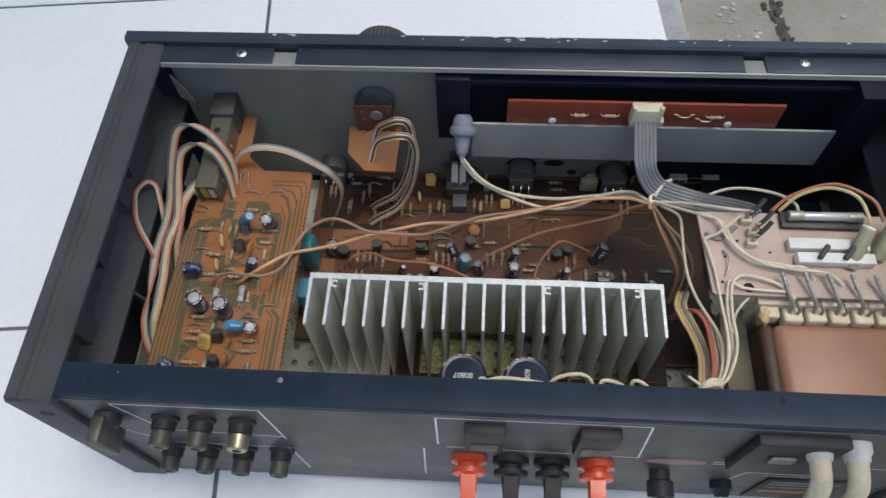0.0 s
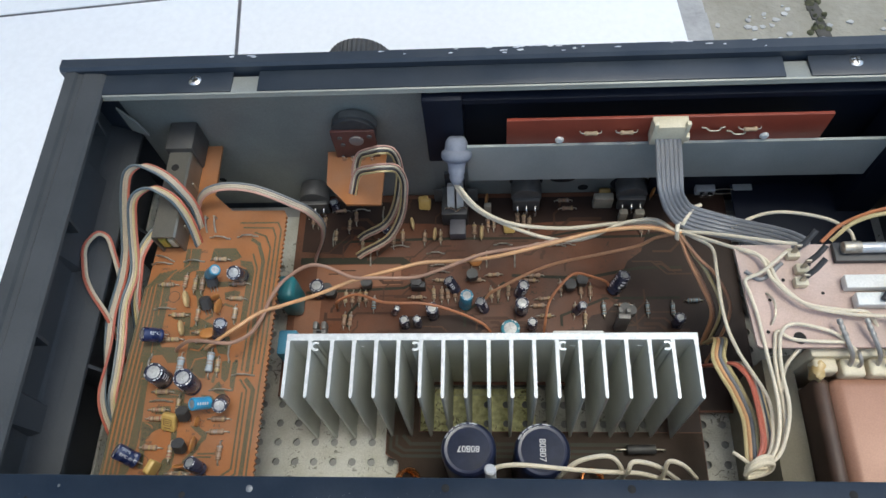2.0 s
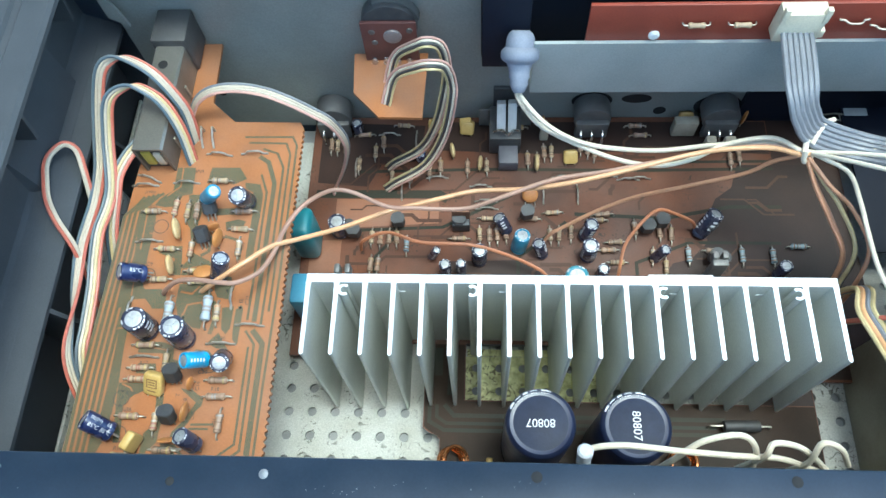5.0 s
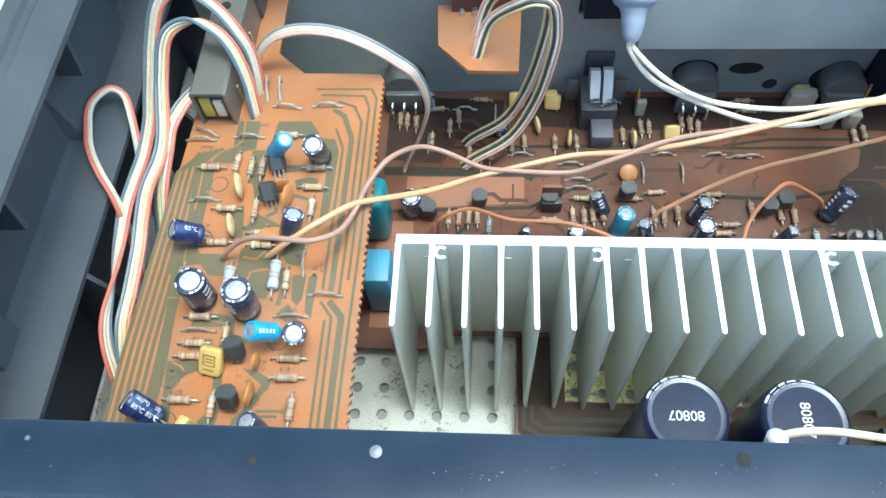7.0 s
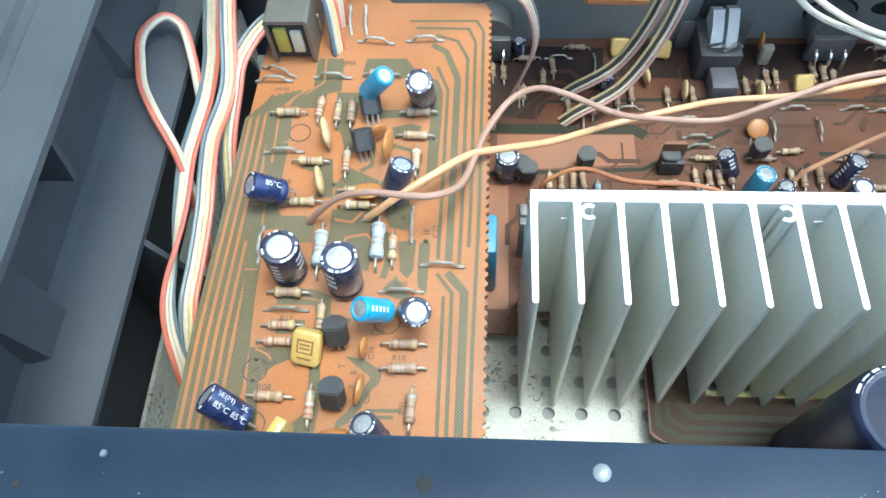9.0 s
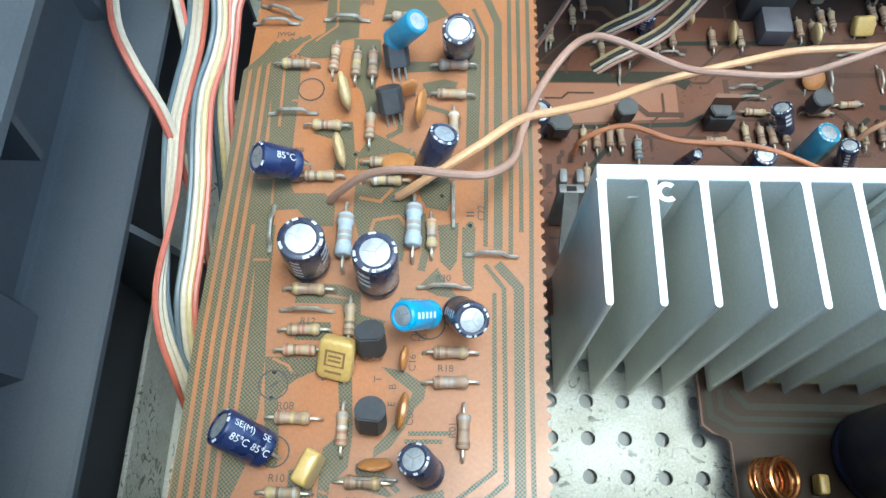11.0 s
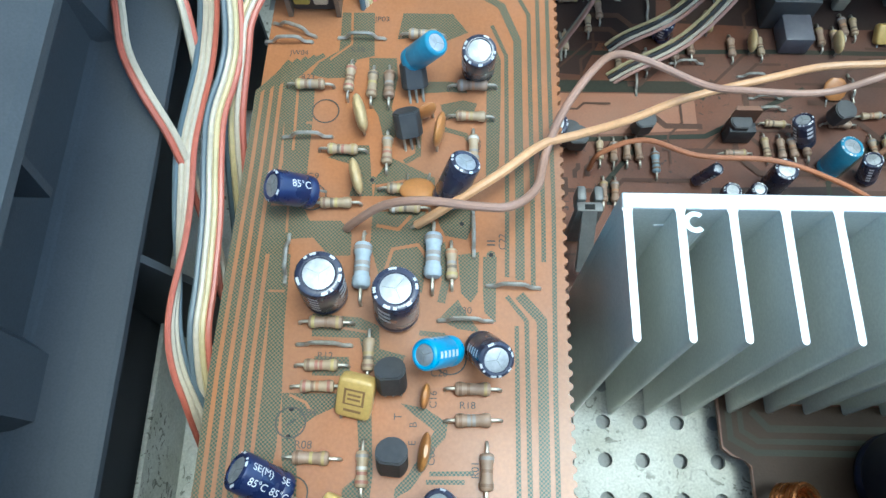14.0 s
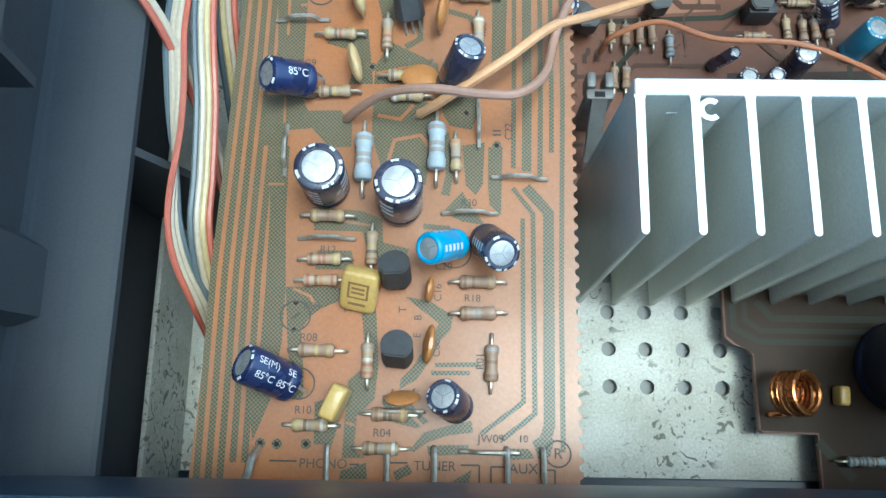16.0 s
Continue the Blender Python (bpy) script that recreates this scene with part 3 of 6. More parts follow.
YELLOWFILM = mat("yellow_film_capacitor", (0.62, 0.42, 0.13), (0.54, 0.35, 0.10), 0.36, scale=150, bump=0.05, rand=0.08, coat=0.2)
CREAMDIP = mat("cream_dipped_capacitor", (0.58, 0.42, 0.20), (0.50, 0.34, 0.15), 0.35, scale=200, bump=0.08, rand=0.08, coat=0.2)
ORANGEDISC = mat("orange_ceramic_disc", (0.50, 0.22, 0.06), (0.42, 0.17, 0.05), 0.4, scale=200, bump=0.08, rand=0.1, coat=0.1)
SLEEVE = mat("dark_navy_sleeve", (0.025, 0.028, 0.055), (0.04, 0.042, 0.07), 0.28, scale=300, bump=0.05, coat=0.4, rand=0.2, dust=0.06)
SLEEVEBLUE = mat("royal_blue_sleeve", (0.014, 0.022, 0.075), (0.022, 0.032, 0.10), 0.28, scale=300, bump=0.05, coat=0.4)
SLEEVECYAN = mat("sky_blue_sleeve", (0.05, 0.36, 0.62), (0.05, 0.30, 0.52), 0.3, scale=300, bump=0.05, coat=0.4, rand=0.06)
SLEEVEMIST = mat("misty_teal_blue_sleeve", (0.06, 0.27, 0.40), (0.05, 0.22, 0.33), 0.35, scale=300, bump=0.05, coat=0.3)
SLEEVETEAL = mat("teal_sleeve", (0.05, 0.24, 0.30), (0.04, 0.19, 0.25), 0.35, scale=300, bump=0.05, coat=0.3)
CANTOP = mat("aluminium_can_top", (0.54, 0.54, 0.53), (0.36, 0.36, 0.35), 0.48, 0.6, scale=500, bump=0.1)
BANDS = {"k": (0.02, 0.02, 0.02), "n": (0.14, 0.05, 0.02), "r": (0.36, 0.07, 0.05), "o": (0.5, 0.2, 0.07), "y": (0.55, 0.43, 0.12), "g": (0.05, 0.2, 0.07),
         "b": (0.05, 0.1, 0.35), "v": (0.2, 0.08, 0.25), "e": (0.3, 0.3, 0.3), "w": (0.75, 0.75, 0.7), "d": (0.45, 0.32, 0.1)}
BANDS = {k: tuple(0.62 * v + 0.38 * w for v, w in zip(c, (0.44, 0.32, 0.2))) for k, c in BANDS.items()}
BAND = {k: mat("colour_band_" + k, c, tuple(v * 0.85 for v in c), 0.4, scale=400, bump=0.0) for k, c in BANDS.items()}


def res_meshes(tag, L, r, h, reach, material):
    prof = [(0, r * 0.35), (0.02, r * 0.8), (0.07, r), (0.22, r), (0.3, r * 0.84), (0.7, r * 0.84), (0.78, r), (0.93, r), (0.98, r * 0.8), (1, r * 0.35)]
    body = mesh_of("resistor_" + tag, lathe(B(), (-L / 2, 0, h), (L / 2, 0, h), prof, 12), material)
    lead = mesh_of("lead_" + tag, tube(B(), [(L / 2 - 0.2, 0, h), (reach - 0.8, 0, h * 0.97), (reach - 0.15, 0, h * 0.6), (reach, 0, -0.4)], 0.33, 6, 3), TIN)
    lead2 = mesh_of("lead_l_" + tag, tube(B(), [(-L / 2 + 0.2, 0, h), (-reach + 0.8, 0, h * 0.97), (-reach + 0.15, 0, h * 0.6), (-reach, 0, -0.4)], 0.33, 6, 3), TIN)
    ring = []
    for s, k in ((0.15, 1.03), (0.38, 0.87), (0.52, 0.87), (0.85, 1.03)):
        x = (s - 0.5) * L
        ring.append({c: mesh_of("band_%s_%s" % (tag, c), lathe(B(), (x - L * 0.045, 0, h), (x + L * 0.045, 0, h), [(0, r * k), (1, r * k)], 12), BAND[c]) for c in BANDS})
    return body, lead, lead2, ring


RES = {"tan": res_meshes("tan", 6.3, 1.15, 1.5, 5.0, TAN), "brown": res_meshes("brown", 6.5, 1.25, 1.6, 5.2, BROWNR),
       "grey": res_meshes("grey", 9.3, 1.75, 2.2, 7.4, GREYR), "blue": res_meshes("blue", 6.6, 1.3, 1.6, 5.2, BLUER)}


def resistor(parent, x, y, z, turn=0.0, body="tan", bands="nkrd", tilt=0.0):
    m, lead, lead2, ring = RES[body]
    ob = placed("resistor", m, parent, Matrix.Translation((x, y, z)) @ Matrix.Rotation(radians(turn), 4, "Z") @ Matrix.Rotation(radians(tilt), 4, "Y"))
    child("lead", lead, ob)
    child("lead", lead2, ob)
    for k, c in enumerate(bands):
        if c != "-":
            child("colour_band", ring[k][c], ob)
    return ob


def jump_mesh(L, h):
    return mesh_of("jumper_wire", tube(B(), [(-L / 2, 0, -0.4), (-L / 2, 0, 0.4), (-L / 2 + 1.6, 0, 0.6), (-L * 0.22, 0, h * 0.9), (0, 0, h), (L * 0.22, 0, h * 0.9), (L / 2 - 1.6, 0, 0.6), (L / 2, 0, 0.4), (L / 2, 0, -0.4)], 0.42, 7, 3), TIN)


JUMP = jump_mesh(10.0, 2.3)


def jumper(parent, x, y, z, turn=0.0, mesh=None):
    return placed("jumper_wire", mesh or JUMP, parent, Matrix.Translation((x, y, z)) @ Matrix.Rotation(radians(turn), 4, "Z"))


def axis_pose(p0, p1, spin=0.0):
    """z from p0 towards p1."""
    q = (Vector(p1) - Vector(p0)).to_track_quat("Z", "Y").to_matrix().to_4x4()
    return Matrix.Translation(p0) @ q @ Matrix.Rotation(radians(spin), 4, "Z")


def patch(bm, r, z0, z1, a0, a1, steps=5, thick=0.06):
    """A strip of a sleeve's print."""
    vs = []
    for k in range(steps + 1):
        a = radians(a0 + (a1 - a0) * k / steps)
        vs.append((bm.verts.new((r * math.cos(a), r * math.sin(a), z0)), bm.verts.new((r * math.cos(a), r * math.sin(a), z1))))
    for a, b in zip(vs, vs[1:]):
        bm.faces.new((a[0], b[0], b[1], a[1]))
    return bm


CAPS = {}


def cap_meshes(r, h, sleeve):
    key = (r, h, sleeve.name)
    if key not in CAPS:
        e = 1 / h
        body = lathe(B(), (0, 0, 0), (0, 0, h), [(0, r * 0.8), (0.3 * e, r * 0.96), (0.9 * e, r), (1.6 * e, r), (2.1 * e, r * 0.93), (2.7 * e, r), (1 - 0.7 * e, r), (1 - 0.25 * e, r * 0.95), (1, r * 0.82), (1 - 0.05 * e, r * 0.7), (1 - 0.3 * e, r * 0.64)], 28)
        top = lathe(B(), (0, 0, h - 0.5), (0, 0, h - 0.16), [(0, r * 0.68), (0.8, r * 0.66), (1, r * 0.55)], 24)
        score = B()
        for a in (20, 140, 260):
            bm2 = box(B(), 0.05, r * 0.55, -0.08, 0.08, h - 0.17, h - 0.13)
            bmesh.ops.rotate(bm2, cent=(0, 0, 0), matrix=Matrix.Rotation(radians(a), 3, "Z"), verts=bm2.verts)
            me = bpy.data.meshes.new("tmp")
            bm2.to_mesh(me)
            bm2.free()
            score.from_mesh(me)
            bpy.data.meshes.remove(me)
        bars = B()
        for k in range(5):
            patch(bars, r * 1.006, h * (0.28 + 0.13 * k), h * (0.28 + 0.13 * k) + h * 0.07, -12, 12)
        for k in range(3):
            patch(bars, r * 1.006, h * (0.45 + 0.16 * k), h * (0.45 + 0.16 * k) + h * 0.09, 70, 105)
        rim = B()
        for a0, a1 in ((25, 42), (50, 58), (84, 104), (112, 122), (150, 166), (205, 222), (230, 240), (296, 318)):
            vs = []
            for k in range(5):
                a = radians(a0 + (a1 - a0) * k / 4)
                vs.append((rim.verts.new((r * 0.82 * math.cos(a), r * 0.82 * math.sin(a), h + 0.03)), rim.verts.new((r * 0.94 * math.cos(a), r * 0.94 * math.sin(a), h - 0.2))))
            for a, b in zip(vs, vs[1:]):
                rim.faces.new((a[0], a[1], b[1], b[0]))
        legs = tube(B(), [(-r * 0.4, 0, 0.2), (-r * 0.4, 0, -2.5)], 0.3, 6)
        tube(legs, [(r * 0.4, 0, 0.2), (r * 0.4, 0, -2.5)], 0.3, 6)
        CAPS[key] = (mesh_of("capacitor", body, sleeve), mesh_of("top", top, CANTOP), mesh_of("score", score, STEELGREY, False), mesh_of("printed_bars", bars, PAINTW, False),
                     mesh_of("rim_print", rim, PAINTW, False), mesh_of("leads", legs, TIN))
    return CAPS[key]


def capacitor(parent, p0, p1, r, sleeve, label="", spin=0.0, bars=True, rim=True):
    """An electrolytic can whose axis runs from its base p0 to its top p1."""
    h = round((Vector(p1) - Vector(p0)).length, 1)
    me = cap_meshes(r, h, sleeve)
    ob = placed("electrolytic_capacitor", me[0], parent, axis_pose(p0, p1, spin), label)
    child("top", me[1], ob)
    child("score_mark", me[2], ob)
    if bars:
        child("printed_bars", me[3], ob)
    if rim:
        child("rim_print", me[4], ob)
    child("lead", me[5], ob)
    return ob


def text_mesh(word, size, material):
    """Flat lettering of that height in millimetres, lying in x-y."""
    cu = bpy.data.curves.new("lettering", "FONT")
    cu.body, cu.size, cu.align_x, cu.align_y = word, size * S * 1.35, "CENTER", "CENTER"
    ob = bpy.data.objects.new("lettering", cu)
    scene.collection.objects.link(ob)
    me = bpy.data.meshes.new_from_object(ob.evaluated_get(bpy.context.evaluated_depsgraph_get()))
    bpy.data.objects.remove(ob)
    me.materials.clear()
    me.materials.append(material)
    return me


def lettering(parent, word, x, y, z, size, turn=0.0, material=None):
    return placed("lettering", text_mesh(word, size, material or INK), parent, Matrix.Translation((x, y, z)) @ Matrix.Rotation(radians(turn), 4, "Z"))


def wrap_text(ob, word, r, size, ang, zc, along=True, material=None):
    """Lettering bent round a can's sleeve."""
    me = text_mesh(word, size, material or PAINTW)
    for v in me.vertices:
        u, w = v.co.x / S, v.co.y / S
        if along:
            u, w = w, -u
        a = radians(ang) + u / r
        v.co = Vector((r * 1.012 * math.cos(a), r * 1.012 * math.sin(a), zc + w)) * S
    return child("lettering", me, ob)


bm = B()
arc = [radians(a) for a in range(-55, 236, 18)]
o = [(2.5 * math.cos(a), 2.5 * math.sin(a)) for a in arc]
prism(bm, o, 2.6, 7.4)
bmesh.ops.bevel(bm, geom=[e for e in bm.edges if abs(e.verts[0].co.z - e.verts[1].co.z) < 0.01], offset=0.25, segments=2, affect="EDGES")
TO92 = mesh_of("transistor", bm, GUNK)
bm = B()
for x in (-1.27, 0, 1.27):
    tube(bm, [(x, 0, 2.8), (x, 0, -0.4)], 0.28, 6)
TO92LEG = mesh_of("leads_transistor", bm, TIN)


def transistor(parent, x, y, z, turn=0.0, tilt=0.0, size=1.0):
    ob = placed("transistor", TO92, parent, Matrix.Translation((x, y, z)) @ Matrix.Rotation(radians(turn), 4, "Z") @ Matrix.Rotation(radians(tilt), 4, "X") @ Matrix.Scale(size, 4))
    child("lead", TO92LEG, ob)
    return ob


def blob_mesh(name, w, t, h, lift, material, power=2.6, n=18):
    """A dipped body: w wide, t thick, h high, with two leads."""
    bm = B()
    rings = []
    for i in range(1, 9):
        b = -math.pi / 2 + math.pi * i / 9
        cz, sz = abs(math.cos(b)) ** (2 / power), math.copysign(abs(math.sin(b)) ** (2 / power), math.sin(b))
        rings.append([bm.verts.new((w / 2 * cz * math.copysign(abs(math.cos(a)) ** (2 / power), math.cos(a)), t / 2 * cz * math.copysign(abs(math.sin(a)) ** (2 / power), math.sin(a)), lift + h / 2 + h / 2 * sz)) for a in (2 * math.pi * k / n for k in range(n))])
    for a, b in zip(rings, rings[1:]):
        for k in range(n):
            j = (k + 1) % n
            bm.faces.new((a[k], a[j], b[j], b[k]))
    bm.faces.new(rings[0][::-1])
    bm.faces.new(rings[-1])
    legs = tube(B(), [(-w * 0.3, 0, lift + 0.5), (-w * 0.32, 0, -0.4)], 0.28, 6)
    tube(legs, [(w * 0.3, 0, lift + 0.5), (w * 0.32, 0, -0.4)], 0.28, 6)
    return mesh_of(name, bm, material), mesh_of(name + "_leads", legs, TIN)


FILM = blob_mesh("film_capacitor", 6.6, 3.2, 8.2, 1.0, YELLOWFILM, 7.0)
FILMBOX = blob_mesh("film_capacitor_box", 6.0, 3.2, 5.8, 0.6, YELLOWFILM, 6.0)
DIP = blob_mesh("dipped_capacitor", 7.8, 2.3, 5.4, 1.2, CREAMDIP, 2.2)
DISC = blob_mesh("ceramic_disc", 7.2, 2.0, 7.2, 1.4, ORANGEDISC, 2.1)
DISCS = blob_mesh("small_ceramic_disc", 4.6, 1.6, 4.8, 1.4, ORANGEDISC, 2.1)


def dipped(parent, pair, x, y, z, turn=0.0, tilt=0.0, name="film_capacitor", label="", size=1.0):
    ob = placed(name, pair[0], parent, Matrix.Translation((x, y, z)) @ Matrix.Rotation(radians(turn), 4, "Z") @ Matrix.Rotation(radians(tilt), 4, "X") @ Matrix.Scale(size, 4), label)
    child("lead", pair[1], ob)
    return ob


# ---- tracks and print on the pre-amplifier board ----
def strip(bm, pts, w, z):
    """A flat track of width w along (x, y) points."""
    pts = [Vector((*p, 0)) for p in pts]
    rows = []
    for i, p in enumerate(pts):
        a = (p - pts[i - 1]).normalized() if i else (pts[1] - p).normalized()
        b = (pts[i + 1] - p).normalized() if i + 1 < len(pts) else a
        t = (a + b).normalized()
        nrm = Vector((-t.y, t.x, 0))
        k = w / 2 / max(0.5, nrm.dot(Vector((-a.y, a.x, 0))))
        rows.append((p + nrm * k, p - nrm * k))
    vs = [(bm.verts.new((l.x, l.y, z)), bm.verts.new((r.x, r.y, z))) for l, r in rows]
    for a, b in zip(vs, vs[1:]):
        bm.faces.new((a[0], a[1], b[1], b[0]))
    return bm


def area(bm, outline, z):
    return bm.faces.new([bm.verts.new((x, y, z)) for x, y in outline])


LAYER = [89.05]


def layer():
    LAYER[0] += 0.0008
    return LAYER[0]


def track(width, *pts):
    part("track", strip(B(), pts, width, layer()), TRACK, pre, smooth=False)


def land(*outline):
    bm = B()
    area(bm, outline, layer())
    bmesh.ops.recalc_face_normals(bm, faces=bm.faces)
    if sum(f.normal.z for f in bm.faces) < 0:
        bmesh.ops.reverse_faces(bm, faces=bm.faces)
    part("track", bm, TRACK, pre, smooth=False)


# long tracks beside the left edge
for k in range(5):
    x = -159.5 + 2.05 * k
    track(1.2, (x, 107 if k < 3 else 110), (x + 0.1, 144), (x + 1.7 - 0.06 * k, 187), (x + 2.1 - 0.1 * k, 205 + k), (x + 6.0 - 0.1 * k, 209.4 + k), (x + 8.2 - k * 0.2, 213 + k * 0.4))
# long tracks beside the serrated edge
track(0.9, (-96.1, 112.6), (-95.9, 140), (-95.0, 178), (-94.8, 236), (-96.8, 240), (-116, 240))
track(0.9, (-97.3, 167.2), (-97.1, 178), (-97.0, 232), (-99, 237), (-114, 237.4))
track(0.95, (-99.5, 161.6), (-99.2, 178), (-99.0, 226), (-102, 232.4), (-108, 234.6))
track(1.8, (-102.0, 163.4), (-101.8, 178), (-101.6, 219), (-105, 228.4), (-109, 231))
track(0.9, (-104.5, 164), (-104.3, 180), (-104.1, 215), (-107.2, 223))
land((-108.6, 184), (-105.9, 188), (-105.4, 204), (-105.3, 214), (-107, 218.6), (-113, 219.4), (-112.4, 216.6), (-109.4, 215.2), (-108.4, 206))
track(0.85, (-102.8, 154.3), (-102.9, 121), (-110.4, 115.4))
track(0.9, (-104.6, 160.1), (-100.9, 155.2), (-100.9, 119), (-106.6, 114.6))
track(2.0, (-102.2, 160.4), (-98.0, 155.4), (-98.4, 117), (-99.4, 114))
land((-101.4, 114.4), (-99.2, 115.6), (-97.6, 114.6), (-98.4, 111.8), (-100.4, 111.4))


def gap(width, *pts):
    """A line of bare board through a track's area."""
    part("board_gap", strip(B(), pts, width, layer()), PCB, pre, smooth=False)


# upper areas
land((-152.0, 168), (-147.4, 168), (-147.4, 171.2), (-142.8, 171.6), (-141, 169.6), (-139.6, 167.8), (-135.2, 167.9), (-135.2, 172.6), (-137.6, 175.3), (-143.8, 175.2), (-145.2, 178), (-145.2, 189), (-145.1, 201), (-145.4, 208.4), (-151.6, 208.2), (-151.2, 200), (-150.4, 188.4), (-151.4, 180))
gap(0.55, (-148.6, 191), (-148.9, 206.4), (-146.6, 208.8))
gap(0.5, (-151.9, 178.6), (-148.4, 178.6), (-148.2, 172.6))
gap(0.6, (-146.4, 197.6), (-144.9, 197.6))
land((-140.6, 226), (-133.4, 226), (-132.9, 214.5), (-136.6, 213.5), (-138.2, 208.9), (-142.7, 208.6), (-146.6, 209.5), (-144.9, 212.6), (-140.7, 215.8))
gap(0.5, (-138.4, 226), (-138, 217.6), (-142.6, 213.4))
land((-134, 214), (-128, 214), (-127.5, 209), (-128.5, 201.7), (-127.3, 194.6), (-129.7, 193.1), (-131.3, 199.5), (-133.4, 203.1))
land((-141.2, 189.4), (-137.1, 192.3), (-132.8, 192.4), (-131.5, 180.8), (-136.3, 180.7), (-134.6, 187.4))
land((-131.1, 184.8), (-128.3, 189.7), (-119, 185.1), (-118.8, 181.1), (-131.3, 180.8))
gap(0.6, (-131, 183), (-125, 184.4), (-119, 182.4))
land((-122.8, 208.1), (-116.3, 208.2), (-112.6, 207.4), (-112.6, 205.4), (-116.3, 205.6), (-122.7, 205.1))
land((-127, 226), (-116, 226), (-112.5, 221), (-117.5, 218.5), (-121, 220), (-128, 219))
land((-117.4, 198.8), (-111.4, 199.8), (-110.4, 202.8), (-113.4, 203.6), (-118.2, 202.4))
track(1.1, (-117.6, 196.6), (-113, 195.2), (-110.8, 192.4), (-110.9, 187))
track(1.2, (-125, 199.6), (-122.6, 196), (-122.6, 190.4), (-125.4, 188.6))
# middle areas
land((-150.7, 168), (-146.9, 168), (-146.8, 154.1), (-146, 140.5), (-146.1, 131), (-147.4, 121), (-150.2, 113.6), (-151.4, 121), (-149.9, 131), (-149.7, 140.4), (-149.8, 154))
gap(0.5, (-150.6, 160.4), (-147.4, 160.4))
land((-131.3, 177.4), (-120.8, 177.6), (-118, 172), (-120.4, 165), (-120.9, 160.5), (-123.4, 160.8), (-127, 163.4), (-129.3, 163.6), (-131.4, 170.4))
gap(0.7, (-130.4, 174.4), (-126, 173.6), (-123.6, 176.6))
gap(0.7, (-128.4, 164), (-127, 169.4), (-122, 170.4), (-119.6, 167))
land((-118.4, 180), (-112.6, 180.4), (-110.8, 176), (-112.4, 171.6), (-116.6, 172.4), (-118, 175))
land((-114.1, 168.4), (-109.9, 169.1), (-110.2, 160.7), (-111.5, 158.7), (-113.4, 160.6))
land((-109.2, 168.1), (-106.5, 168.1), (-106.8, 154.9), (-108.9, 156.8), (-109.2, 160.7))
land((-117.6, 155.3), (-114, 159.3), (-112.1, 156.1), (-109.6, 152.9), (-113.9, 153.5))
track(1.5, (-117.4, 171), (-116.4, 163), (-117.2, 158.6))
land((-141.6, 156), (-132.6, 155.4), (-128.8, 153.8), (-128.5, 149.4), (-123.6, 148.2), (-124.7, 145.8), (-130.8, 145.6), (-132.4, 151.4), (-141.4, 151.6))
gap(0.5, (-136.6, 156), (-136.4, 153.4), (-131, 152.6))
land((-140.6, 147.8), (-134.2, 147.8), (-133.6, 144.2), (-140.8, 144.2))
track(1.0, (-121.2, 152.6), (-116.6, 152.2), (-113.6, 149))
# lower areas
land((-146, 140.9), (-137.1, 141), (-132, 141.1), (-132, 139), (-136.5, 138.3), (-139.6, 136.8), (-141.3, 135.5), (-142.8, 132.8), (-141.9, 126), (-141.7, 120.9), (-143.7, 120.8), (-145.1, 131))
gap(0.5, (-144.6, 140.6), (-141.4, 139.2), (-140.6, 137.8))
land((-132.2, 139), (-129.5, 139.1), (-128.6, 127), (-129.1, 121.1), (-130.3, 119.8), (-132.1, 118.2), (-132.4, 112.5), (-130.4, 111.1), (-134.4, 111), (-134.2, 118.1), (-133.8, 124.4), (-130.9, 127))
gap(0.5, (-134, 117), (-132.4, 116.6))
land((-124.2, 139.4), (-119.6, 138.6), (-115.5, 136), (-115.9, 133.4), (-117.6, 131.6), (-119.3, 128.1), (-121.8, 124.6), (-124.8, 122.8), (-124.6, 124.6), (-122.4, 127), (-119.6, 131.5), (-117.9, 134.6), (-120.9, 136.8))
track(0.8, (-118.6, 127.2), (-110.8, 127.4))
track(0.8, (-119.2, 125.8), (-112.4, 125.9))
land((-122.7, 112.4), (-120.4, 115.5), (-116.7, 116.6), (-112, 117.7), (-111.7, 115.7), (-116.2, 115.1), (-119.8, 113.8), (-121.9, 112.2))
land((-119.8, 113.3), (-112.5, 113.6), (-112.2, 112), (-119.3, 111.6))
land((-106.2, 113.1), (-102, 113.1), (-101.1, 111.5), (-105.7, 111.1))
land((-134.4, 109), (-130.2, 110.3), (-129.9, 107.6), (-134.8, 107.5))
land((-125.5, 108.9), (-122.9, 110.2), (-122.1, 108.7), (-124.9, 107.4))
land((-115.5, 107.4), (-111.9, 109.4), (-112.4, 107.2))
land((-139.6, 120.4), (-136.4, 121.4), (-134.8, 118.4), (-136.2, 113.4), (-139.4, 113.2))
land((-127.6, 121.2), (-122.6, 120.4), (-119.4, 117.4), (-121.6, 116.2), (-127.4, 117.6))
gap(0.5, (-127.4, 119.2), (-122.8, 118.6), (-120.4, 116.6))

